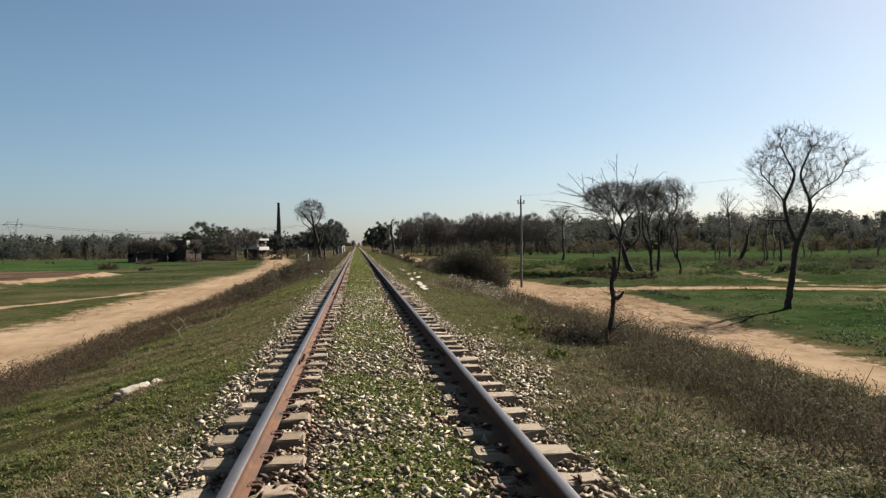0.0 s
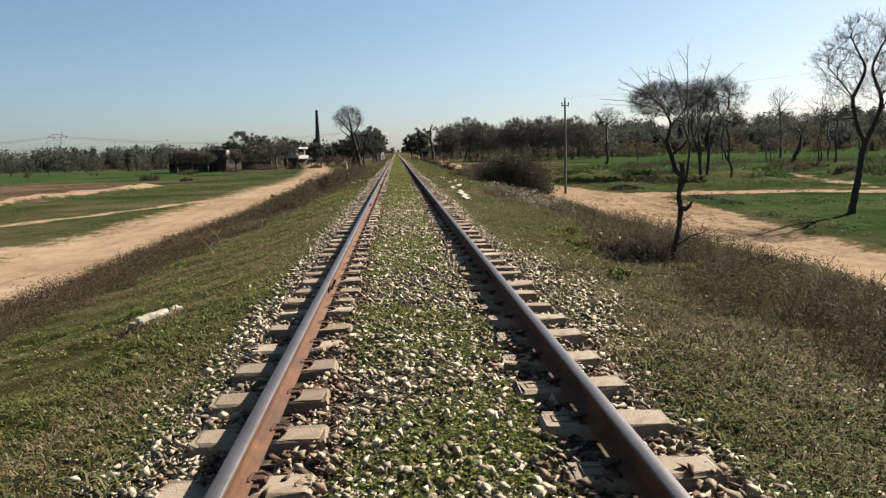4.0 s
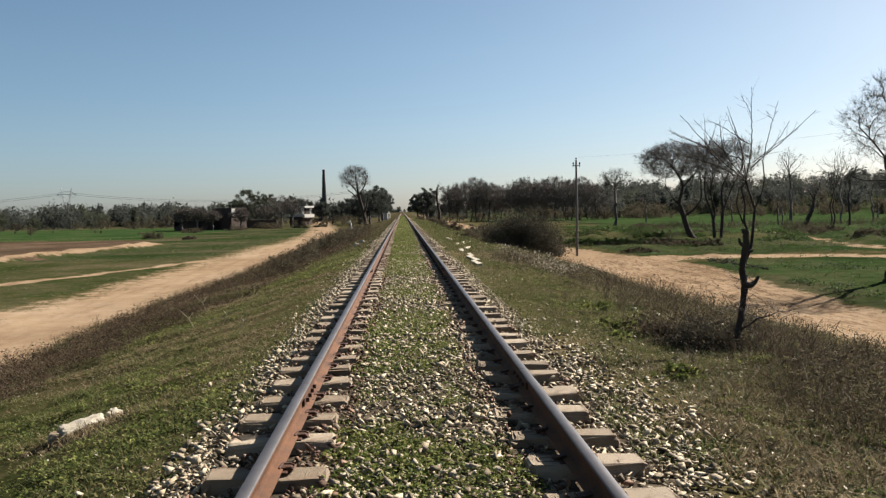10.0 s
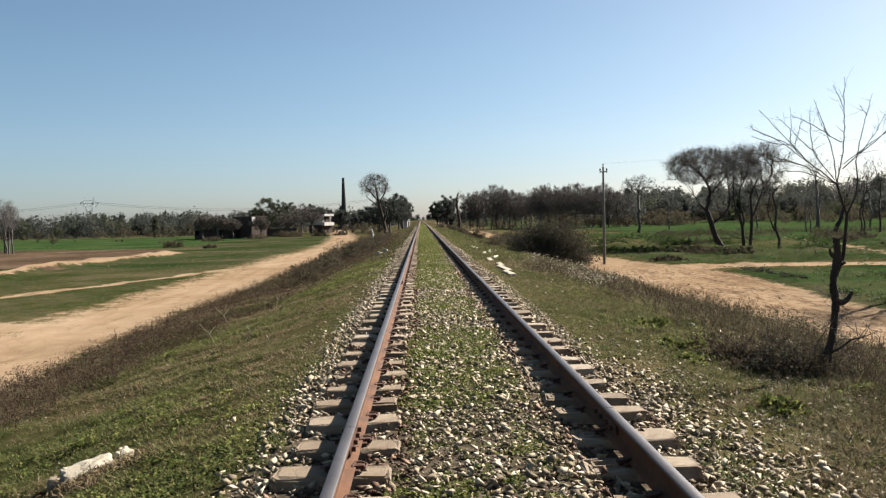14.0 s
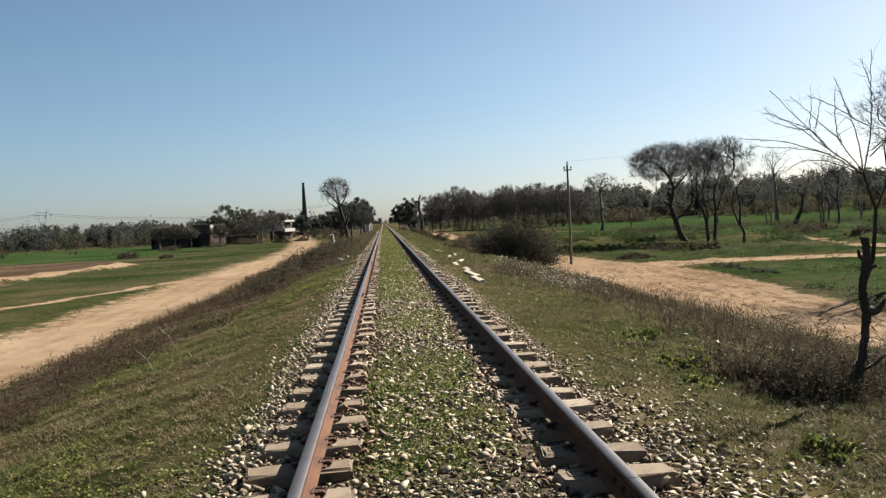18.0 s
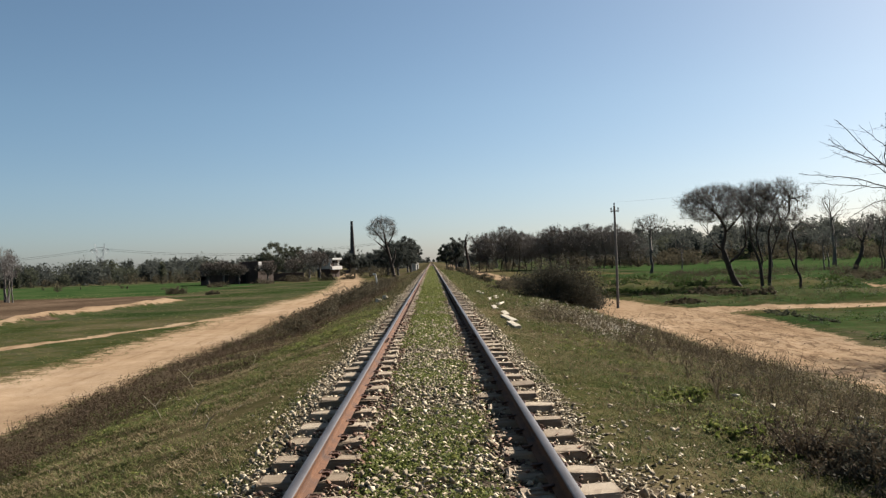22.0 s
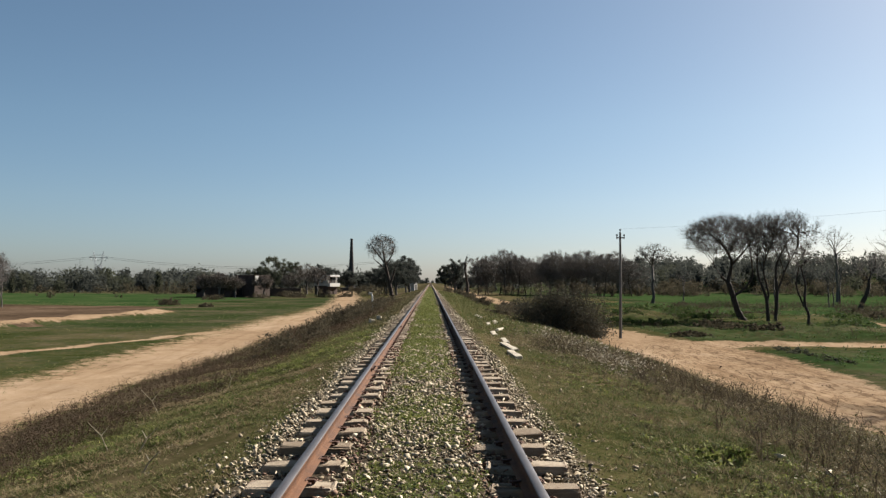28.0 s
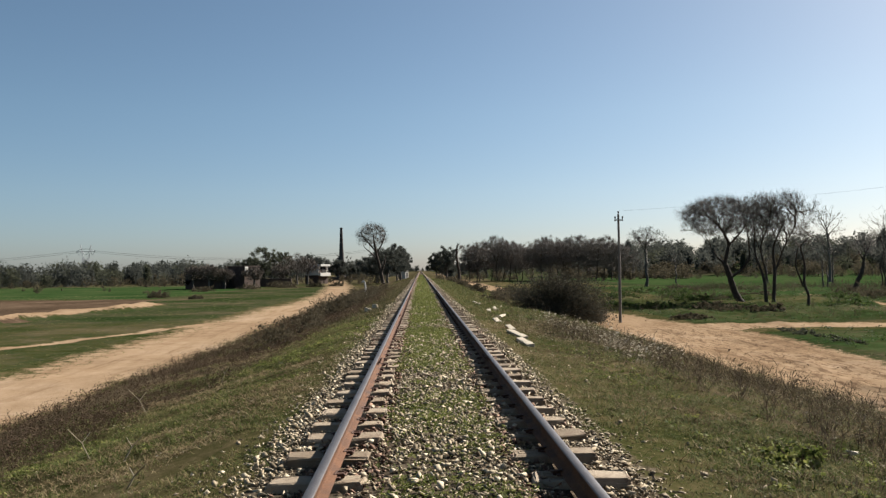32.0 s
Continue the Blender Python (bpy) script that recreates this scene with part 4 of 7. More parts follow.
    keep = 1.1 * vnoise(x, y, 1.1, 12.0) - 0.2 * x - 0.5 * np.clip((np.abs(x) - 0.36) / 0.2, 0, 1) + np.interp(y, [3, 4.5, 5.8, 6.4, 7.3, 7.8, 8.7, 9.1, 9.6, 10.4, 11.5, 13, 40], [0.05, -0.1, 0.0, 0.35, 0.3, -0.3, -0.35, 0.2, -0.05, 0.05, 0.3, 0.25, 0.35]) + rng.normal(0, 0.35, len(x)) > 0.02
    x, y = x[keep], y[keep]
    grow("track_weeds", x, y, rng.uniform(0.035, 0.075, len(x)) * (1 + y / 60), weeds, M_WEED, rng, "low leafy green weeds growing between the rails", "weeds", 0.2, plain=plain_leaves([leaf_patch(14, s + 40, 1.0, 0.27, 0.55) for s in range(5)]), plain_from=13.0)
    x, y = pick(5000, -0.6, 0.62, 1.5, 60, 1.5)
    keep = vnoise(x, y, 0.7, 14.0) + 0.012 * y + rng.normal(0, 0.4, len(x)) > 0.15
    x, y = x[keep], y[keep]
    grow("track_grass", x, y, rng.uniform(0.04, 0.08, len(x)) * (1 + y / 60), tufts, M_GRASS, rng, "short grass between the rails", "grass")
    x, y = pick(3600, -0.62, 0.62, 55, 260, 1.2)
    grow("distant_track_grass", x, y, rng.uniform(0.10, 0.2, len(x)), flat_weeds, M_WEED, rng, "green growth between the rails far along", "weeds")
    # small leafy weeds all through the bank grass
    x, y = np.concatenate([rng.uniform(-7.0, -1.6, 17000), rng.uniform(1.6, 5.5, 8000)]), 1.5 + 28 * rng.random(25000) ** 1.6
    keep = vnoise(x, y, 0.75, 61.0) + 0.6 * vnoise(x, y, 2.1, 63.0) + rng.normal(0, 0.35, len(x)) > 0.0
    x, y = x[keep], y[keep]
    grow("bank_weeds", x, y, rng.uniform(0.035, 0.075, len(x)) * (1 + y / 50), sprigs, M_GRASS, rng, "small leafy weeds among the bank grass", "weeds", 0.2, plain=plain_leaves(sprigs), plain_from=10.0)
    # dry grass grown up round the broken block
    x, y = rng.normal(-3.0, 0.26, 260), rng.normal(10.22, 0.16, 260)
    grow("block_grass", x, y, rng.uniform(0.06, 0.12, 260), fine, M_STRAW, rng, "dry grass grown up round the broken block", "grass", 0.2)
    # leafy green clumps on both verges
    x, y = np.concatenate([rng.uniform(-5.6, -1.6, 7000), rng.uniform(2.4, 6.0, 3400)]), 1.5 + 40 * rng.random(10400) ** 1.5
    keep = vnoise(x, y, 0.7, 17.0) + 0.5 * vnoise(x, y, 2.0, 18.0) + rng.normal(0, 0.2, len(x)) > 0.4
    x, y = x[keep], y[keep]
    grow("verge_weeds", x, y, rng.uniform(0.045, 0.09, len(x)) * (1 + y / 50), weeds, M_WEED, rng, "patches of leafy green weeds on the verges", "weeds", 0.2)
    # farther turf along the banks
    for x0, x1, mat, label in ((-8.5, -1.7, M_UNDER, "rough olive grass on the bank farther along"), (1.7, 9.0, M_GRASS, "rough green grass on the bank farther along")):
        x, y = rng.uniform(x0, x1, 9000), 38 + 112 * rng.random(9000) ** 1.3
        grow("distant_bank_grass", x, y, rng.uniform(0.12, 0.28, len(x)) * (1 + y / 200), coarse, mat, rng, label, "grass")
    # dry brown weeds
    dry = [twig_weed(5, s) for s in range(8)]
    sparse = [twig_weed(3, s + 50, 1.5) for s in range(8)]
    n = 15000
    y = -12 + 109 * rng.random(n) ** 1.3
    top = strip_top(y)
    u = rng.random(n)
    x = -9.0 + (top + 9.0) * u + rng.normal(0, 0.25, n)
    keep = (rng.random(n) < np.interp(u, [0, 0.15, 0.6, 1], [0.6, 1, 0.9, 0.3])) & (vnoise(x, y, 0.5, 33.0) + rng.normal(0, 0.4, n) > -0.45)
    x, y = x[keep], y[keep]
    grow("dry_weed_strip", x, y, rng.uniform(0.13, 0.27, len(x)) * np.interp(y, [10, 60], [1.0, 1.5]), dry, M_REDWEED, rng, "strip of brown dry weeds at the foot of the bank", "weeds", plain=sparse, plain_from=11.0)
    husk = [leaf_patch(16, s + 120, 1.0, 0.16, 1.3) for s in range(5)]
    y2 = -8 + 70 * rng.random(9000) ** 1.4
    x2 = -9.0 + (strip_top(y2) + 9.0) * rng.random(9000) ** 0.9
    keep = vnoise(x2, y2, 0.5, 33.0) + rng.normal(0, 0.4, 9000) > -0.4
    grow("dry_weed_husks", x2[keep], y2[keep], rng.uniform(0.08, 0.20, keep.sum()) * np.interp(y2[keep], [10, 60], [1.0, 1.4]) * (1 + 0.5 * np.clip(vnoise(x2[keep], y2[keep], 0.6, 35.0), -0.8, 1)), husk, M_REDWEED, rng, "withered red-brown leaves among the dry weeds", "weeds", plain=plain_leaves(husk), plain_from=9.0)
    n = 11500
    x, y = rng.uniform(2.1, 9.2, n), -6 + 70 * rng.random(n) ** 1.5
    patch = vnoise(x, y, 0.42, 3.3) + 0.4 * vnoise(x, y, 1.3, 5.5) - np.abs(x - 5.6) * 0.16 + 0.2 + np.interp(y, [7, 10], [0.12, -0.12]) + 0.12 * (y > 15)
    keep = (patch + rng.normal(0, 0.22, n) > 0) & (x > np.interp(y, [8, 10], [2.1, 2.8]))
    x, y, patch = x[keep], y[keep], np.clip(patch[keep], 0, 1)
    grow("dry_weed_thicket", x, y, rng.uniform(0.08, 0.22, len(x)) * (1 + 1.0 * patch) * np.interp(y, [12, 19, 40, 60], [1.0, 0.6, 0.6, 0.9]), dry, M_DRYWEED, rng, "tangled brown dry weeds on the verge", "weeds", plain=sparse, plain_from=10.0)
    # olive undergrowth among the dry stems
    n = 9500
    x, y = rng.uniform(2.7, 9.0, n), -4 + 40 * rng.random(n) ** 1.35
    x[:900], y[:900] = rng.uniform(3.0, 6.5, 900), rng.uniform(2.5, 10, 900)
    patch = vnoise(x, y, 0.5, 71.0) + 0.5 * vnoise(x, y, 1.4, 73.0) + np.interp(x, [2.7, 3.3, 4.2, 7.0, 9.0], [-1.1, -0.2, 0.55, 0.45, -0.5]) + np.interp(y, [5, 10, 15, 18, 40], [-0.1, -0.1, 0.15, -0.1, -0.4])
    keep = patch + rng.normal(0, 0.25, n) > 0.05
    x, y, patch = x[keep], y[keep], np.clip(patch[keep], 0, 1.2)
    under = [leaf_patch(34, s + 130, 1.0, 0.085, 2.2) for s in range(6)]
    grow("undergrowth", x, y, rng.uniform(0.07, 0.15, len(x)) * (1 + 0.55 * patch), under, M_UNDER, rng, "dense olive-green and brown undergrowth on the verge", "weeds", 0.25, plain=plain_leaves([leaf_patch(26, s + 130, 1.0, 0.12, 2.2) for s in range(6)]), plain_from=12.0)
    x, y = x + rng.normal(0, 0.1, len(x)), y + rng.normal(0, 0.1, len(x))
    some = rng.random(len(x)) < 0.4
    grow("undergrowth_stems", x[some], y[some], rng.uniform(0.22, 0.50, some.sum()), dry, M_DRYWEED, rng, "thin brown stems standing out of the undergrowth", "weeds", plain=sparse, plain_from=12.0)
    # pale dead leaves and seed heads caught in the weeds
    n = 12500
    x, y = rng.uniform(2.4, 9.4, n), 4 + 46 * rng.random(n) ** 1.5
    keep = vnoise(x, y, 0.5, 41.0) + 0.5 * vnoise(x, y, 1.6, 43.0) + rng.normal(0, 0.35, n) > np.interp(x, [2.4, 4, 8.5, 9.4], [0.7, 0.4, 0.25, 0.6])
    x, y = x[keep], y[keep]
    bits = [leaf_patch(5, s + 90, 3.0, 0.5, 1.2) for s in range(4)]
    grow("leaf_litter", x, y, rng.uniform(0.025, 0.05, len(x)) * np.interp(y, [10, 40], [1.0, 1.2]), bits, M_LITTER, rng, "pale dead leaves and seed heads over the dry verge", "litter", 0.25)
    x, y = rng.uniform(2.2, 5.5, 2600), 2 + 10 * rng.random(2600)
    keep = vnoise(x, y, 0.9, 105.0) + rng.normal(0, 0.35, 2600) > 0.1
    grow("verge_litter", x[keep], y[keep], rng.uniform(0.02, 0.038, keep.sum()), [leaf_patch(4, s + 190, 2.6, 0.5, 2.4) for s in range(4)], M_LITTER, rng, "pale dead leaves caught in the verge grass", "litter", 0.25)
    x, y = rng.uniform(-6.4, -1.7, 1500), 2 + 30 * rng.random(1500) ** 1.4
    grow("bank_litter", x, y, rng.uniform(0.02, 0.04, len(x)), [leaf_patch(2, s + 99, 2.0, 0.5, 1.2) for s in range(4)], M_LITTER, rng, "few pale dead leaves among the bank grass", "litter", 0.25)
    x, y = np.concatenate([rng.normal(5.3, 0.35, 130), rng.normal(4.35, 0.3, 110)]), np.concatenate([rng.uniform(27, 36, 130), rng.uniform(25, 38, 110)])
    grow("seed_heads", x, y, rng.uniform(0.06, 0.1, len(x)), [leaf_patch(9, s + 95, 2.2, 0.45, 5.0) for s in range(3)], M_LITTER, rng, "white seed heads on weeds by the pole", "weeds", 0.3)
    # clumps along the borders of the dirt tracks
    x = np.concatenate([rng.normal(-13.8, 1.0, 5200), rng.normal(-9.0, 0.4, 2200), rng.normal(10.0, 0.4, 1500), rng.normal(16.5, 1.6, 2000)])
    y = 4 + 110 * rng.random(len(x)) ** 1.3
    k = masks(x, y)
    keep = (k["dirt"] > 0.05) & (k["dirt"] < 0.85)
    x, y = x[keep], y[keep]
    grow("border_grass", x, y, rng.uniform(0.05, 0.13, len(x)), tufts, M_GRASS, rng, "loose grass clumps along the dirt tracks", "grass", plain=coarse, plain_from=0.0)
    # field growth
    x, y = rng.uniform(14, 62, 16000), rng.uniform(12, 130, 16000)
    k = masks(x, y)
    keep = (k["right"] < 0.2) & (rng.random(16000) < np.interp(y, [45, 55], [0.35, 1.0]))
    grow("field_weeds", x[keep], y[keep], rng.uniform(0.08, 0.26, keep.sum()), flat_weeds, M_FIELDWEED, rng, "rough green growth in the field", "weeds")
    brown = [twig_weed(4, s + 30) for s in range(4)]
    x, y = rng.uniform(15, 64, 7000), rng.uniform(53, 130, 7000)
    k = masks(x, y)
    keep = (k["right"] < 0.15) & (vnoise(x, y, 0.16, 51.0) + rng.normal(0, 0.25, 7000) + 0.006 * (x - 30) > 0.5)
    grow("field_brush", x[keep], y[keep], rng.uniform(0.25, 0.6, keep.sum()), brown, M_DRYWEED, rng, "brown dry brush in the rough field", "brush")
    # brown dry growth along the far field paths
    x, y = rng.uniform(30, 112, 5200), rng.uniform(88, 140, 5200)
    keep = (np.abs(y - (104 + 0.22 * (x - 40) + 4 * vnoise(x, y, 0.1, 55.0))) < 7 + 4 * vnoise(x, y, 0.2, 57.0)) & (rng.random(5200) < 0.85)
    grow("field_border_brush", x[keep], y[keep], rng.uniform(0.5, 1.15, keep.sum()), brown, M_DRYWEED, rng, "brown dry brush along the far green field", "brush")
    # leafy clumps along the near green field
    x, y = rng.uniform(13.4, 27, 3600), rng.uniform(14, 46, 3600)
    keep = (masks(x, y)["right"] < 0.15) & (vnoise(x, y, 0.45, 95.0) + rng.normal(0, 0.2, 3600) + np.interp(y, [16, 30, 46], [0.5, 0.1, -0.5]) > 0.25)
    grow("field_clumps", x[keep], y[keep], rng.uniform(0.12, 0.30, keep.sum()), weeds, M_FIELDWEED, rng, "leafy green clumps in the field beside the track", "weeds", 0.25)
    x, y = rng.uniform(-60, -13.8, 9000), rng.uniform(14, 130, 9000)
    k = masks(x, y)
    keep = (k["dirt"] < 0.2) & (k["plow"] < 0.5)
    grow("field_grass", x[keep], y[keep], rng.uniform(0.07, 0.18, keep.sum()), coarse, M_GRASS, rng, "short green grass in the field", "grass")


build_grass()


# ---- trees ----
def branch_out(rng, pos, heading, targets, twig_r, segs, level=0, wander=0.12, power=0.46, limb=0):
    """Grow a limb from pos towards groups of crown points, forking as the groups part."""
    n = len(targets)
    r0 = twig_r * n ** power
    cen = targets.mean(0)
    if n == 1:
        mid = (pos + cen) / 2 + rng.normal(0, wander * 0.5, 3) * np.linalg.norm(cen - pos)
        segs.append((limb, *pos, *mid, twig_r * 1.1, twig_r * 0.8))
        segs.append((limb, *mid, *cen, twig_r * 0.8, twig_r * 0.35))
        return
    gap = np.linalg.norm(cen - pos)
    way = (cen - pos) / max(gap, 1e-6)
    way = way * 0.72 + heading * 0.28
    way /= np.linalg.norm(way)
    reach = gap * (0.42 if n > 3 else 0.55) * rng.uniform(0.8, 1.15)
    p, k = pos, 3 if n > 6 else 2
    for i in range(k):
        q = p + (way + rng.normal(0, wander, 3)) * reach / k
        ra, rb = r0 * (1 - 0.12 * i / k), r0 * (1 - 0.12 * (i + 1) / k)
        segs.append((limb, *p, *q, ra, rb))
        p = q
    groups = 2 if n < 8 or rng.random() < 0.7 else 3
    seeds = targets[rng.choice(n, groups, replace=False)]
    for _ in range(3):
        near = np.argmin(((targets[:, None] - seeds[None]) ** 2).sum(-1), 1)
        seeds = np.array([targets[near == g].mean(0) if (near == g).any() else seeds[g] for g in range(groups)])
    for g in range(groups):
        if (near == g).any():
            branch_out(rng, p, way, targets[near == g], twig_r, segs, level + 1, wander, power, limb if level > 1 else limb * 3 + g + 1)


def crown_points(rng, n, centre, radii, flat):
    """Points in a crown: an ellipsoid with more of them near its upper shell; flat draws the top level."""
    d = rng.normal(0, 1, (n, 3))
    d /= np.linalg.norm(d, axis=1, keepdims=True)
    r = rng.random(n) ** (1 / 4)
    p = d * r[:, None]
    p[:, 2] = np.where(p[:, 2] > 0, p[:, 2] * (1 - 0.55 * flat), p[:, 2])
    p[:, 2] += 0.28 * flat * (1 - (p[:, 0] ** 2 + p[:, 1] ** 2))
    lump = 1 + 0.22 * np.sin(3 * np.arctan2(p[:, 1], p[:, 0]) + rng.uniform(0, 6)) + 0.1 * rng.normal(0, 1, n)
    p[:, :2] *= lump[:, None]
    return np.array(centre) + p * np.array(radii)


def sprays(rng, pts, heading_from, count, length, radius):
    """Fine twigs at the branch ends, pointing outwards and upwards."""
    out = []
    for t in pts:
        d = t - heading_from
        d = d / np.linalg.norm(d)
        for _ in range(count):
            w = d * 0.6 + rng.normal(0, 0.55, 3) + (0, 0, 0.25)
            w = w / np.linalg.norm(w) * length * rng.uniform(0.5, 1.1)
            m = t + w * 0.5 + rng.normal(0, 0.08, 3) * length
            out.append((*t, *m, radius, radius * 0.7))
            out.append((*m, *(t + w), radius * 0.7, radius * 0.3))
    return out


def leaves(rng, pts, per, spread, size):
    """Small folded leaf clumps round points, as loose quads."""
    n = len(pts) * per
    c = np.repeat(pts, per, 0) + rng.normal(0, spread, (n, 3)) * (1, 1, 0.8)
    u = rng.normal(0, 1, (n, 3))
    u /= np.linalg.norm(u, axis=1, keepdims=True)
    w = np.cross(u, rng.normal(0, 1, (n, 3)))
    w /= np.maximum(np.linalg.norm(w, axis=1, keepdims=True), 1e-6)
    s = size * rng.uniform(0.5, 1.3, (n, 1))
    v = np.stack([c - u * s, c + w * s * 0.55, c + u * s, c - w * s * 0.55], 1).reshape(-1, 3)
    return v, (np.arange(n) * 4)[:, None] + np.arange(4)[None]


def far_hazed(y, near, far):
    # from 110 m on, the copy with haze in its colour
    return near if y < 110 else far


def tree(name, x, y, seed, height, radii, trunk_r, label, group="", fork=0.33, lean=(0, 0), crown_shift=(0, 0), n=90, flat=0.6, twigs=5, twig_len=0.55, twig_r=0.012, stems=1, leafy=0, leaf_size=0.12, leaf_mat=None, twig_mat=None, bark=None, base_z=None, wander=0.13):
    """A tree: root flare and trunk, limbs that fork towards the crown, fine twigs, and leaves where it has them."""
    rng = np.random.default_rng(seed)
    bark = bark or far_hazed(y, M_BARK, M_FARBARK)
    z0 = float(lie(x, y)) - 0.1 if base_z is None else base_z
    root = tagged(new(name), label, "tree", group)
    root.location = (x, y, z0)
    top = np.array([crown_shift[0], crown_shift[1], height - radii[2] * (1 - 0.3 * flat)])
    pts = crown_points(rng, n, top, radii, flat)
    segs = []
    power = math.log(trunk_r / twig_r) / math.log(max(n, 2))
    for s in range(stems):
        foot = np.array([rng.normal(0, 0.25), rng.normal(0, 0.25), 0.0]) * (stems > 1)
        mine = pts if stems == 1 else pts[np.argsort(((pts - top) @ np.array([math.cos(s * 6.28 / stems), math.sin(s * 6.28 / stems), 0])))][-int(n / stems * 1.2):]
        split = foot + np.array([lean[0], lean[1], height * fork])
        r, steps = trunk_r / stems ** 0.4, 11
        u = np.linspace(0, 1, steps)[:, None]
        side = np.array([math.cos(seed * 1.7 + s), math.sin(seed * 1.7 + s), 0])
        p = foot + (split - foot) * u + side * np.sin(u * math.pi * 1.6) * 0.05 * height * fork + rng.normal(0, 0.006, (steps, 3)) * height * fork
        p[0], p[-1] = foot, split
        rad = r * (1.12 - 0.16 * u[:, 0] + 0.45 * np.exp(-u[:, 0] * 9)) * (1 + rng.normal(0, 0.04, steps))
        child("trunk", mesh_np("trunk", *swept(p, rad, 10), bark or M_BARK, True), root)
        p = split
        way = (split - foot) / np.linalg.norm(split - foot)
        branch_out(rng, p, way, mine, twig_r, segs, 0, wander, power, 100 * s)
    limbs = {}
    for s in segs:
        if s[7] > twig_r * 2.2:
            limbs.setdefault(s[0], []).append(s[1:])
    thin = [s[1:] for s in segs if s[7] <= twig_r * 2.2]
    bark = bark or M_BARK
    for some in limbs.values():
        child("limb", mesh_np("limb", *tubes(some, 6 if y < 100 else 4), bark, True), root)
    fine = thin + sprays(rng, pts, top - np.array([0, 0, radii[2]]), twigs, twig_len, twig_r * 0.6)
    crown = tubes(fine, 3) if y < 100 else ribbons(fine, rng)
    child("crown", mesh_np("crown", *crown, twig_mat or M_TWIG), root)
    if leafy:
        child("foliage", mesh_np("foliage", *leaves(rng, pts, leafy, 0.32 * max(radii) / n ** 0.33, leaf_size), leaf_mat or M_LEAFDARK), root)
    return root


def grown_tree(name, x, y, seed, label, group, stems, centre, radii, n, flat, twigs, twig_len, twig_r, leafy=0, bark=None, twig_mat=None):
    """A tree whose trunk and main limbs follow given bends (offset, height, radius); finer limbs grow from them into the crown."""
    rng = np.random.default_rng(seed)
    root = tagged(new(name), label, "tree", group)
    z0 = min(stems[0][0][1], float(lie(x, y)) - 0.1)
    root.location = (x, y, z0)
    top = np.array([centre[0], 0.0, centre[1] - z0])
    pts = crown_points(rng, n, top, radii, flat)
    roots, ways = [], []
    for i, bends in enumerate(stems):
        b = np.array(bends, float)
        t = np.linspace(0, len(b) - 1, 6 * (len(b) - 1) + 1)
        q = np.stack([np.interp(t, np.arange(len(b)), b[:, c]) for c in range(3)], 1)
        for _ in range(3):
            q[1:-1] = (q[:-2] + 2 * q[1:-1] + q[2:]) / 4
        depth = 0.0 if i == 0 else rng.uniform(-0.35, 0.35) * (q[-1, 1] - q[0, 1]) * 0.6
        p = np.stack([q[:, 0], depth * np.linspace(0, 1, len(q)) + rng.normal(0, 0.15, len(q)) * q[:, 2], q[:, 1] - z0], 1)
        child("trunk" if i == 0 else "limb", mesh_np("trunk", *swept(p, q[:, 2] * (1 + rng.normal(0, 0.05, len(q))), 10 if i == 0 else 8), bark or M_BARK, True), root)
        if i == 0 and len(stems[0]) < 6:
            continue
        for k in np.linspace(len(p) * 0.45, len(p) - 1, 7 if len(b) > 3 else 3).astype(int):
            w = p[min(k + 1, len(p) - 1)] - p[min(k, len(p) - 2)]
            roots.append(p[k])
            ways.append(w / max(np.linalg.norm(w), 1e-6))
    roots, ways = np.array(roots), np.array(ways)
    gap = np.linalg.norm(pts[:, None] - roots[None], axis=2)
    d = (pts[:, None] - roots[None]) / gap[..., None]
    near = np.argmin(gap * (1.35 - 0.35 * (d * ways[None]).sum(2) - 0.3 * d[..., 2]), 1)
    segs = []
    for g in np.unique(near):
        mine = pts[near == g]
        branch_out(rng, roots[g], ways[g], mine, twig_r, segs, 0, 0.14, 0.36, 50 * int(g))
    limbs = {}
    for s in segs:
        if s[7] > twig_r * 2.2:
            limbs.setdefault(s[0], []).append(s[1:])
    for some in limbs.values():
        child("limb", mesh_np("limb", *tubes(some, 6), bark or M_BARK, True), root)
    fine = [s[1:] for s in segs if s[7] <= twig_r * 2.2] + sprays(rng, pts, top - np.array([0, 0, radii[2]]), twigs, twig_len, twig_r * 0.6)
    child("crown", mesh_np("crown", *tubes(fine, 3), twig_mat or M_TWIG), root)
    if leafy:
        child("withered_foliage", mesh_np("withered_foliage", *leaves(rng, pts, leafy, 0.32 * max(radii) / n ** 0.33, 0.06), M_TWIG), root, "few withered leaves")
    return root


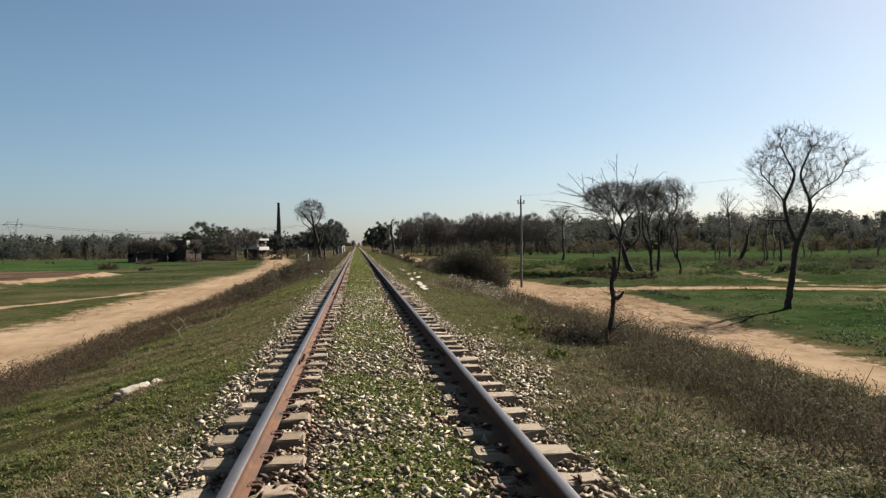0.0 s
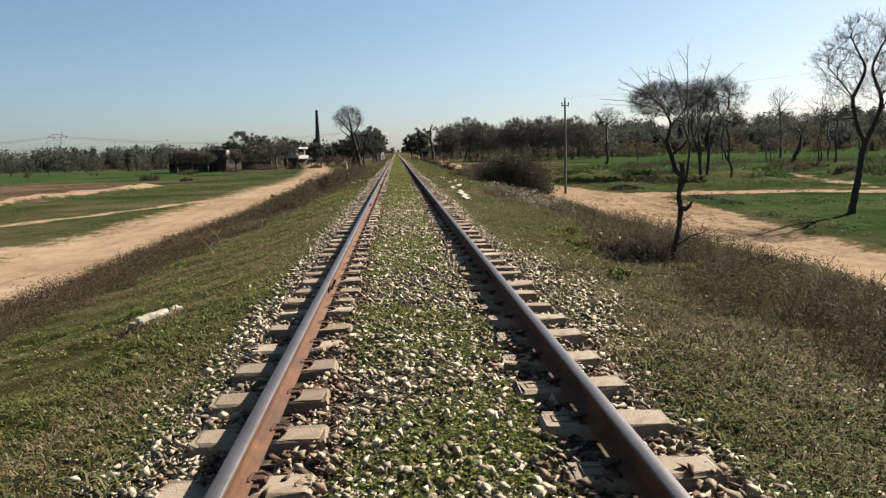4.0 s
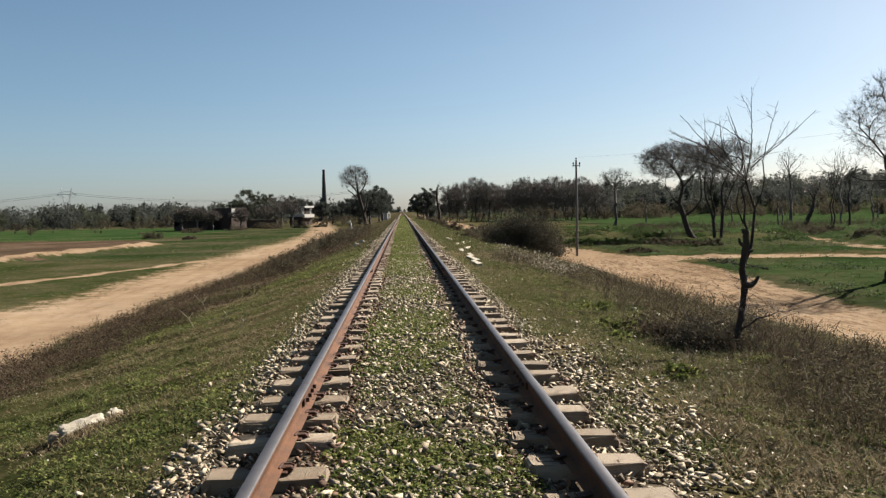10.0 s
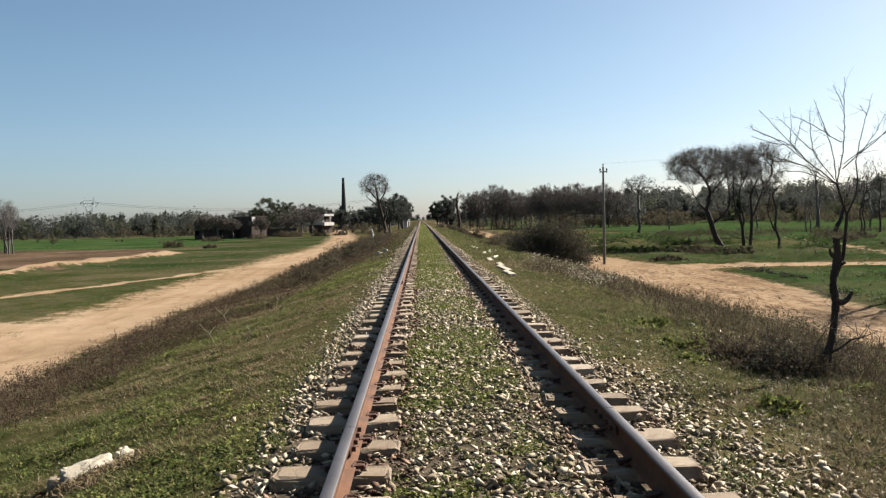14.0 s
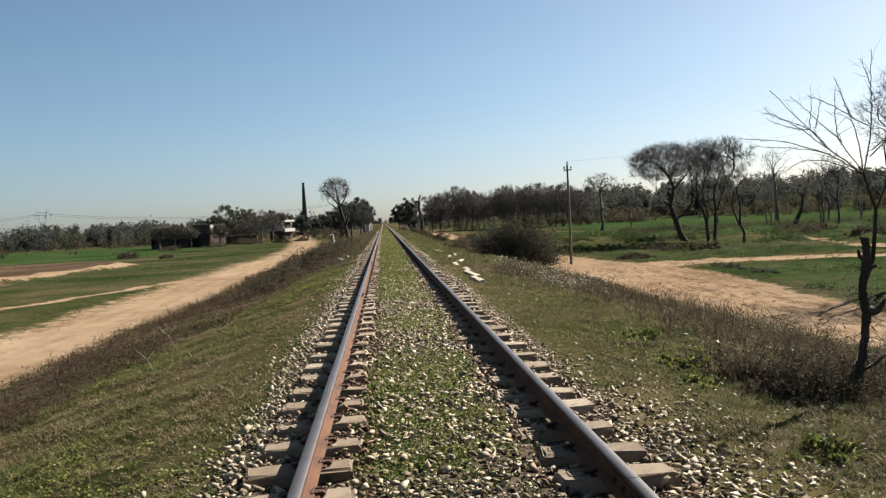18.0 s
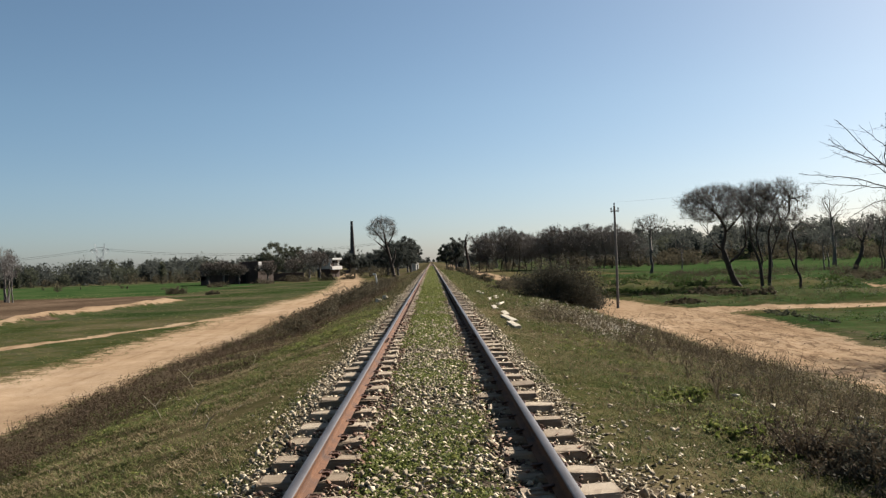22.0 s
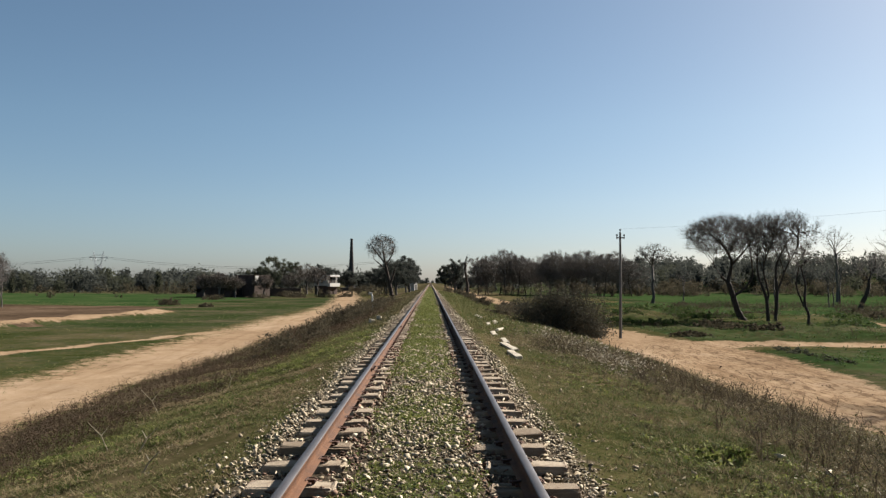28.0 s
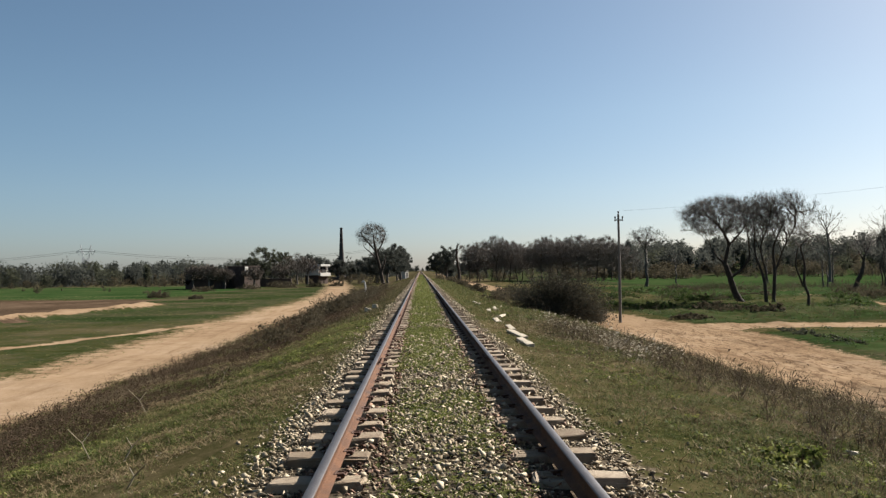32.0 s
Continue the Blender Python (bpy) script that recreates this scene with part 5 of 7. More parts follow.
def build_trees():
    # tall tree in the field, its two crooked limbs crossing below the crown
    grown_tree("tall_bare_tree", 18.85, 33.4, 3, "tall leafless tree with crooked dark limbs that cross", "",
               [[(0, -1.95, 0.19), (0.05, -1.5, 0.15), (0.2, -0.62, 0.135), (0.3, 0.18, 0.125), (0.47, 1.16, 0.125)],
                [(0.47, 1.10, 0.10), (0.09, 1.9, 0.085), (-0.07, 2.64, 0.08), (-0.1, 2.98, 0.08), (0.17, 3.5, 0.07), (0.47, 4.21, 0.06), (0.0, 5.0, 0.035)],
                [(0.47, 1.10, 0.10), (0.87, 2.02, 0.085), (1.07, 2.69, 0.085), (0.98, 3.12, 0.075), (0.69, 3.62, 0.065), (0.49, 4.21, 0.055), (0.89, 5.09, 0.035)],
                [(0.93, 2.1, 0.06), (1.26, 2.85, 0.03)],
                [(0.98, 3.0, 0.045), (1.66, 3.55, 0.032), (2.4, 3.95, 0.022)],
                [(-0.07, 2.15, 0.035), (-1.0, 2.15, 0.024), (-1.6, 2.35, 0.015)],
                [(-0.1, 2.98, 0.04), (-0.6, 3.6, 0.03), (-1.2, 4.2, 0.02)],
                [(0.45, 0.61, 0.02), (0.95, 0.25, 0.01)]],
               (0.62, 4.5), (2.3, 2.0, 1.95), n=620, flat=0.25, twigs=6, twig_len=0.5, twig_r=0.0065)
    # spreading group beyond the pole
    grown_tree("acacia_tree", 27.0, 77.3, 12, "spreading leafless acacia with a leaning dark trunk", "acacias beyond the pole",
               [[(0.45, -2.2, 0.42), (0.15, -1.95, 0.34), (-0.38, -0.95, 0.26), (-0.73, 0.18, 0.25), (-1.05, 1.18, 0.22), (-1.2, 1.6, 0.17), (-0.76, 3.21, 0.13), (-1.3, 4.33, 0.10), (-2.2, 5.3, 0.05)],
                [(-0.75, 0.31, 0.14), (0.26, 0.95, 0.10), (0.9, 1.9, 0.08), (0.8, 3.4, 0.06), (0.6, 4.6, 0.04)],
                [(-1.15, 1.4, 0.13), (-1.8, 2.05, 0.10)],
                [(-0.76, 3.1, 0.10), (0.2, 4.2, 0.07), (0.9, 5.2, 0.04)]],
               (-1.3, 5.45), (3.9, 3.2, 2.1), n=900, flat=0.85, twigs=9, twig_len=0.72, twig_r=0.012)
    grown_tree("acacia_tree", 28.0, 73.6, 14, "slender upright leafless acacia with forked stems", "acacias beyond the pole",
               [[(-0.27, -2.1, 0.2), (-0.27, -1.88, 0.15), (-0.36, 0.16, 0.125), (-1.18, 2.31, 0.085), (-1.08, 4.47, 0.05)],
                [(-0.34, -0.2, 0.09), (-0.16, 0.6, 0.08), (-0.69, 2.79, 0.07), (0.29, 4.98, 0.04)]],
               (-0.6, 5.0), (2.0, 1.8, 2.3), n=330, flat=0.5, twigs=8, twig_len=0.75, twig_r=0.012)
    grown_tree("acacia_tree", 28.45, 73.9, 15, "slender upright leafless acacia with forked stems", "acacias beyond the pole",
               [[(0, -2.1, 0.2), (-0.04, -1.87, 0.16), (0.18, 0.65, 0.13), (0.0, 2.81, 0.09), (1.1, 5.0, 0.05)],
                [(0.17, 0.7, 0.08), (0.9, 2.6, 0.06), (1.9, 4.4, 0.04)]],
               (1.1, 5.2), (2.2, 1.9, 2.3), n=360, flat=0.5, twigs=8, twig_len=0.75, twig_r=0.012)
    grown_tree("acacia_tree", 26.95, 65.2, 16, "small crooked leafless acacia with dark stem", "acacias beyond the pole",
               [[(0, -2.0, 0.15), (0.05, -1.7, 0.12), (0.21, -0.92, 0.10), (-0.17, 0.03, 0.095), (-0.03, 1.4, 0.08), (-0.41, 2.66, 0.06), (0.36, 3.31, 0.03)],
                [(-0.2, -0.2, 0.07), (-0.9, 1.3, 0.06), (-0.74, 2.66, 0.03)]],
               (-0.2, 3.0), (1.2, 1.0, 1.1), n=70, flat=0.3, twigs=5, twig_len=0.45, twig_r=0.012)
    tree("bare_tree", 32.8, 126.5, 18, 8.8, (2.4, 2.4, 1.9), 0.2, "leafless field tree with a rounded fan of limbs", fork=0.4, lean=(0.2, 0), n=220, flat=0.5, twigs=10, twig_len=0.6, twig_r=0.016)
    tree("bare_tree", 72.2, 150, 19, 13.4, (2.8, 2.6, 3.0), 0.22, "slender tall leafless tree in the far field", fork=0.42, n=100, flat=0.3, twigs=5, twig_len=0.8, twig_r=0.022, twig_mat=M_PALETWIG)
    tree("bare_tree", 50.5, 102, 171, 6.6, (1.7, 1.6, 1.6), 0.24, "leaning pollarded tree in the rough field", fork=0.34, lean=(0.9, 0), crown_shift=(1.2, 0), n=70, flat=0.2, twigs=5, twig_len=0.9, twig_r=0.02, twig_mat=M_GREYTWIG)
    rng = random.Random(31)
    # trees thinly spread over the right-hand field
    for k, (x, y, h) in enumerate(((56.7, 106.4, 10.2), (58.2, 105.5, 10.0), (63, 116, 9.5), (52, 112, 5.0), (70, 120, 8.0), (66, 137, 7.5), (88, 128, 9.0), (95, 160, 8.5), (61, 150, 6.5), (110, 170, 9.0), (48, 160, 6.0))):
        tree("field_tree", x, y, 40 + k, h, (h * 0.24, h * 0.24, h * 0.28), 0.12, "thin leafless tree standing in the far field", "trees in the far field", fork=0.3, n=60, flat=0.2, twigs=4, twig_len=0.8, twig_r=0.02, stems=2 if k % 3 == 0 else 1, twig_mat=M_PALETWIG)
    # the row across the right-hand distance
    for k in range(23):
        u = k / 22
        x, y = 13.5 + 36 * u + rng.uniform(-1, 1), 226 - 22 * u + rng.uniform(-9, 9)
        h = 10.3 + rng.uniform(-1.7, 1.3)
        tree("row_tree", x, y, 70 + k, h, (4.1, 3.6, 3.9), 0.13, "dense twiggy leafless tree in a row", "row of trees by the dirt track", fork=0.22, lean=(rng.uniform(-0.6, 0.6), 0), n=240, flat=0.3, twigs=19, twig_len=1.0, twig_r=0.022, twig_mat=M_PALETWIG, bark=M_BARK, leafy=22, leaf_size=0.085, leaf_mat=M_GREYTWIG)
    # beside the line, left
    grown_tree("bare_tree", -8.9, 185, 95, "big leafless tree beside the line with a pale leaning trunk", "",
               [[(0.6, -1.6, 0.5), (0.45, -0.6, 0.4), (-0.1, 2.2, 0.32), (-0.7, 4.6, 0.27), (-1.1, 6.6, 0.2), (-1.5, 9.5, 0.1)],
                [(-0.9, 5.4, 0.16), (-2.6, 7.6, 0.11), (-4.2, 9.6, 0.05)],
                [(-0.8, 5.0, 0.16), (0.6, 7.2, 0.11), (1.3, 9.3, 0.05)],
                [(-0.4, 3.4, 0.2), (-1.7, 5.0, 0.14), (-3.4, 6.4, 0.06)],
                [(0.2, 1.0, 0.3), (0.9, 2.6, 0.2), (1.3, 4.6, 0.08)]],
               (-1.6, 8.7), (3.2, 2.9, 3.0), n=300, flat=0.45, twigs=9, twig_len=1.25, twig_r=0.018, bark=M_BARK, twig_mat=M_TWIG)
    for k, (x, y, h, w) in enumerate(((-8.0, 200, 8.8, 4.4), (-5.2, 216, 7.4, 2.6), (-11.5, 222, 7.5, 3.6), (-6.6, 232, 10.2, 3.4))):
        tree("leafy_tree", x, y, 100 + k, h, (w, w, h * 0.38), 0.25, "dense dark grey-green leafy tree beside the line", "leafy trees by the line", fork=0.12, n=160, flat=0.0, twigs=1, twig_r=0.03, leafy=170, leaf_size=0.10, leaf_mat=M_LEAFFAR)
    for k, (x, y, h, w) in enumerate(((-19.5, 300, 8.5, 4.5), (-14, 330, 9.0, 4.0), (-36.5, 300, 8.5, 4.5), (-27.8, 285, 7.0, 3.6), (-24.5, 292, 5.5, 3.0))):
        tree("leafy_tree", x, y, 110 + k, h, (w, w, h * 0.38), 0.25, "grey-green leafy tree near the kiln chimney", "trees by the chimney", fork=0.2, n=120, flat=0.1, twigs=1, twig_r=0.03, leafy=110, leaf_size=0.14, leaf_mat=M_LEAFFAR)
    for k, (x, y, h, w) in enumerate(((-39.5, 214, 9.6, 4.4), (-35.8, 220, 8.4, 3.2), (-43.8, 218, 7.2, 3.0))):
        tree("leafy_tree", x, y, 120 + k, h, (w, w, h * 0.42), 0.25, "broad dark-green tree behind the ruined walls", "trees by the ruins", fork=0.2, n=130, flat=0.1, twigs=1, twig_r=0.03, leafy=140, leaf_size=0.11, leaf_mat=M_LEAFGREY)
    for k, (x, y, h, w) in enumerate(((-31, 212, 7.6, 3.4), (-27.5, 206, 6.5, 2.6), (-34, 205, 5.0, 2.4), (-44.5, 168, 4.5, 1.8), (-41.2, 167, 4.8, 2.0), (-38.6, 169, 4.0, 1.7), (-33.5, 172, 4.2, 1.8))):
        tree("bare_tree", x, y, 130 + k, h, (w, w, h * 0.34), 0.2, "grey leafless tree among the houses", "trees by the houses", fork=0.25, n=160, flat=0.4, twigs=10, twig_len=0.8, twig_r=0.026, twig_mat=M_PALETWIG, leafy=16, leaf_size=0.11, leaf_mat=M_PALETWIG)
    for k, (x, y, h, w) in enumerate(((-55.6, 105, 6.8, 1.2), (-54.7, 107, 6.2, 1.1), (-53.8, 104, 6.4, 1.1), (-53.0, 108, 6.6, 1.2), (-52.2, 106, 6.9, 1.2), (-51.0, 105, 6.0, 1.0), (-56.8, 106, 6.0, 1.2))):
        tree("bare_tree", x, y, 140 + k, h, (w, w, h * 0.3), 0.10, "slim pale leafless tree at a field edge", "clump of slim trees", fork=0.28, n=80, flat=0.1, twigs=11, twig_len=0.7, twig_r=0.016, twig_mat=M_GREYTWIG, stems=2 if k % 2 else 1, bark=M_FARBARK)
    # beside the line, right, far
    tree("leafy_tree", 6.2, 205, 150, 8.2, (3.0, 2.8, 3.2), 0.25, "dark leafy tree beside the line", "leafy trees by the line", fork=0.2, n=120, flat=0.1, twigs=1, twig_r=0.03, leafy=140, leaf_size=0.11, leaf_mat=M_LEAFFAR)
    tree("leafy_tree", 4.8, 260, 151, 7.0, (2.6, 2.6, 2.8), 0.25, "dark leafy tree beside the line", "leafy trees by the line", fork=0.2, n=100, flat=0.1, twigs=1, twig_r=0.03, leafy=26, leaf_size=0.3, leaf_mat=M_LEAFGREY)
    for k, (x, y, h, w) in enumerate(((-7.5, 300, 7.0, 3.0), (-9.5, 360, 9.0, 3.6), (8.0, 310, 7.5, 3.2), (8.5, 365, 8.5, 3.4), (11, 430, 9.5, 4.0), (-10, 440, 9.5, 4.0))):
        tree("leafy_tree", x, y, 180 + k, h, (w, w, h * 0.4), 0.25, "pale haze-toned tree closing the far end of the line", "trees at the far end", fork=0.12, n=80, flat=0.0, twigs=1, twig_r=0.04, leafy=50, leaf_size=0.26, leaf_mat=M_LEAFFAR)
    tree("dead_snag", 8.4, 190, 152, 9.4, (0.5, 0.5, 0.8), 0.28, "dead tree trunk with broken limb stubs", fork=0.72, lean=(-0.3, 0), n=5, flat=0, twigs=1, twig_len=0.6, twig_r=0.12, wander=0.3, bark=M_BARK, twig_mat=M_BARK)


def build_stump_tree():
    """The nearby pollarded tree: a crooked cut trunk, a thin stem behind it and a fan of long shoots."""
    rng = np.random.default_rng(8)
    x, y = 4.0, 12.5
    z0 = float(lie(x, y)) - 0.08
    root = tagged(new("pollarded_tree"), "crooked dark cut trunk with a fan of thin bare shoots", "tree")
    root.location = (x, y, z0)
    h = -z0
    knee = [(-0.05, 0, 0.0, 0.085), (-0.02, 0, 0.14, 0.064), (0.0, 0, h - 0.3, 0.058), (0.04, 0.01, h - 0.14, 0.052), (0.075, 0.01, h + 0.02, 0.05), (0.085, 0, h + 0.17, 0.05), (0.10, 0, h + 0.30, 0.064), (0.09, 0, h + 0.38, 0.064), (0.065, 0, h + 0.50, 0.052), (0.075, -0.01, h + 0.62, 0.054), (0.10, 0, h + 0.72, 0.058), (0.12, 0, h + 0.84, 0.054), (0.11, 0, h + 0.94, 0.052), (0.10, 0, h + 1.0, 0.045)]
    k = np.array(knee)
    u, t = np.arange(len(k)), np.linspace(0, len(k) - 1, 60)
    k = np.stack([np.interp(t, u, k[:, c]) for c in range(4)], 1)
    for _ in range(2):
        k[1:-1] = (k[:-2] + 2 * k[1:-1] + k[2:]) / 4
    v, f = swept(k[:, :3], k[:, 3] * 0.7 * (1 + rng.normal(0, 0.035, 60)), 12)
    v = v + rng.normal(0, 0.0035, v.shape)
    child("trunk", mesh_np("trunk", v, f, M_BARK, True), root)
    bm = bmesh.new()
    bmesh.ops.create_cone(bm, cap_ends=True, segments=10, radius1=0.047, radius2=0.04, depth=0.02, matrix=Matrix.Translation((0.10, 0, h + 1.0)) @ Matrix.Rotation(0.25, 4, 'Y'))
    part("cut_face", bm, M_BARK, root, "weathered sawn top")

    def limb(name, pts, r0, r1, side=6):
        p = np.array(pts, float)
        t = np.linspace(0, len(p) - 1, 4 * len(p))
        q = np.stack([np.interp(t, np.arange(len(p)), p[:, c]) for c in range(3)], 1)
        q[1:-1] = (q[:-2] + 2 * q[1:-1] + q[2:]) / 4
        return child(name, mesh_np(name, *swept(q, np.linspace(r0, r1, len(q)), side), M_BARK, True), root)

    limb("limb_stub", [(0.09, 0, h + 0.33), (0.17, -0.02, h + 0.32), (0.22, -0.03, h + 0.36), (0.26, -0.03, h + 0.43)], 0.05, 0.016, 8)
    limb("limb_stub", [(0.10, 0, h + 0.80), (0.03, -0.03, h + 0.84), (0.01, -0.04, h + 0.9)], 0.03, 0.012)
    limb("limb_stub", [(0.11, 0, h + 0.72), (0.19, -0.03, h + 0.75)], 0.03, 0.016)
    low = [(0.02, 0, h - 0.24), (0.14, -0.04, h - 0.17), (0.24, -0.06, h - 0.08), (0.36, -0.08, h - 0.06), (0.48, -0.1, h + 0.0)]
    limb("side_branch", low, 0.017, 0.004)
    limb("stem", [(0.12, 0.04, h + 0.6), (0.20, 0.04, h + 0.8), (0.22, 0.04, h + 0.98), (0.25, 0.05, h + 1.26)], 0.024, 0.018)
    limb("stem", [(0.25, 0.05, h + 1.26), (0.18, 0.04, h + 1.45), (0.13, 0.03, h + 1.6)], 0.016, 0.012)
    limb("stem", [(0.25, 0.05, h + 1.26), (0.35, 0.05, h + 1.48), (0.37, 0.05, h + 1.64), (0.35, 0.05, h + 1.84)], 0.011, 0.007)

    def shoot(*bends, thick=1.0):
        """A long straight shoot through a few bends, set with short buds and side twigs."""
        b = np.array(bends, float)
        t = np.linspace(0, len(b) - 1, 6 * (len(b) - 1) + 1)
        p = np.stack([np.interp(t, np.arange(len(b)), b[:, c]) for c in range(3)], 1)
        for _ in range(2):
            p[1:-1] = (p[:-2] + 2 * p[1:-1] + p[2:]) / 4
        p = p + rng.normal(0, 0.0035, p.shape) + (0, 0, h)
        r = np.linspace(0.0062, 0.0019, len(p)) * thick
        segs = [(*c, *d, ra, rb) for c, d, ra, rb in zip(p[:-1], p[1:], r[:-1], r[1:])]
        for c, d, ra in zip(p[1:-1], p[2:], r[1:]):
            way = (d - c) / np.linalg.norm(d - c)
            for _ in range(3):
                e = c + (d - c) * rng.random()
                w = (way * 0.5 + rng.normal(0, 0.6, 3)) * rng.uniform(0.008, 0.028)
                segs.append((*e, *(e + w), ra * 0.6, ra * 0.25))
            if rng.random() < 0.4:
                e = c + (d - c) * rng.random()
                w = (way * 0.8 + rng.normal(0, 0.5, 3)) * rng.uniform(0.06, 0.18)
                m = e + w * 0.5 + rng.normal(0, 0.008, 3)
                segs += [(*e, *m, ra * 0.5, ra * 0.4), (*m, *(e + w), ra * 0.4, ra * 0.15)]
        child("shoot", mesh_np("shoot", *tubes(segs, 4), M_BARK), root)

    o = (0.13, 0.03, 1.6)
    shoot((0.35, 0.05, 1.84), (0.44, 0.1, 2.14), (0.59, 0.15, 2.59))
    shoot((0.5, 0.1, 2.34), (0.42, 0.1, 2.46), thick=0.6)
    shoot(o, (-0.11, 0.21, 1.87), (-0.56, 0.4, 2.46), thick=1.25)
    shoot((-0.14, 0.15, 1.86), (-0.47, 0.17, 2.11), (-0.73, 0.18, 2.22), thick=0.8)
    shoot(o, (0.11, 0.09, 2.0), (-0.04, 0.18, 2.53), thick=1.2)
    shoot((0.1, 0.1, 2.12), (-0.05, 0.0, 2.23), (-0.17, -0.1, 2.43), thick=0.8)
    shoot(o, (0.17, -0.06, 2.1), (0.13, -0.11, 2.42), (0.13, -0.15, 2.72), thick=1.2)
    shoot((0.14, -0.1, 2.39), (0.04, -0.2, 2.51), (-0.08, -0.3, 2.61), thick=0.7)
    shoot((0.17, 0.0, 2.04), (-0.13, 0.18, 2.3), (-0.26, 0.27, 2.38), thick=0.8)
    shoot((0.11, 0.03, 1.64), (-0.2, -0.13, 1.92), (-0.3, -0.26, 2.13), (-0.35, -0.35, 2.29))
    shoot((0.17, 0.0, 1.76), (0.56, 0.05, 2.05), (1.05, 0.1, 2.46), thick=1.1)
    shoot((0.19, 0.0, 1.82), (0.5, -0.13, 2.08), (0.67, -0.2, 2.21), thick=0.8)
    shoot((0.42, 0.06, 1.93), (0.65, 0.17, 2.19), (0.81, 0.3, 2.35), thick=0.8)
    shoot(o, (-0.28, -0.12, 1.79), (-0.74, -0.24, 1.91), (-1.22, -0.35, 1.95))
    shoot((-0.26, -0.1, 1.79), (-0.61, -0.23, 1.85), (-1.2, -0.5, 1.86), thick=0.8)
    shoot(o, (-0.3, -0.13, 1.73), (-0.6, -0.26, 1.74), (-0.96, -0.5, 1.61), thick=0.8)
    shoot((-0.2, 0.0, 1.84), (-0.42, -0.04, 2.04), (-0.73, -0.08, 2.14), (-0.88, -0.1, 2.23), thick=0.9)
    shoot((-0.42, -0.05, 2.02), (-0.68, -0.17, 2.04), (-0.94, -0.3, 2.1), thick=0.7)
    shoot((-0.12, -0.05, 1.9), (-0.27, 0.07, 2.11), (-0.42, 0.3, 2.39), thick=0.8)
    shoot((-0.39, 0.0, 2.04), (-0.43, -0.1, 2.21), (-0.48, -0.2, 2.4), thick=0.6)
    shoot((-0.34, 0.0, 2.04), (-0.25, 0.1, 2.19), (-0.17, 0.2, 2.36), thick=0.6)
    # fine broken twigs hanging round the trunk and off the low branch
    for _ in range(46):
        if rng.random() < 0.3:
            b = np.array(low[rng.integers(1, 5)])
        else:
            b = np.array([0.07, -0.02, h + rng.uniform(-0.1, 0.5)])
        d = rng.normal(0, 1, 3) * (1, 0.5, 0.7)
        d = d / np.linalg.norm(d) * rng.uniform(0.12, 0.30)
        m, segs = b + d * 0.5 + rng.normal(0, 0.02, 3), []
        segs += [(*b, *m, 0.004, 0.003), (*m, *(b + d), 0.003, 0.0012)]
        for _ in range(3):
            w = d * 0.3 + rng.normal(0, 0.05, 3)
            segs.append((*m, *(m + w), 0.002, 0.001))
        child("fine_twig", mesh_np("fine_twig", *tubes(segs, 4), M_TWIG), root)


def thicket(name, x, y, seed, rx, ry, h, label, mat, n=140, per=26, size=0.09, group=""):
    """A dense shrub: many stems from the ground and a shell of small leaves with an uneven outline."""
    rng = np.random.default_rng(seed)
    z0 = float(lie(x, y)) - 0.05
    root = tagged(new(name), label, "shrub", group)
    root.location = (x, y, z0)
    d = rng.normal(0, 1, (n, 3))
    d[:, 2] = np.abs(d[:, 2])
    d /= np.linalg.norm(d, axis=1, keepdims=True)
    a = np.arctan2(d[:, 1], d[:, 0])
    k = (0.55 + 0.45 * rng.random(n)) * (1 + 0.16 * np.sin(3 * a + seed) + 0.12 * np.sin(7 * a + 2 * seed))
    p = d * k[:, None] * (rx, ry, h)
    segs = []
    for q in p:
        s = np.array([q[0] * 0.25, q[1] * 0.25, 0])
        m = (s + q) / 2 + rng.normal(0, 0.06, 3) * h
        segs += [(*s, *m, 0.02, 0.013), (*m, *q, 0.013, 0.005)]
    segs += sprays(rng, p, np.zeros(3), 4, 0.3 * h, 0.006)
    child("branchwork", mesh_np("branchwork", *ribbons(segs, rng), M_DRYWEED), root)
    child("foliage", mesh_np("foliage", *leaves(rng, p, per, 0.13 * h, size), mat), root)
    return root


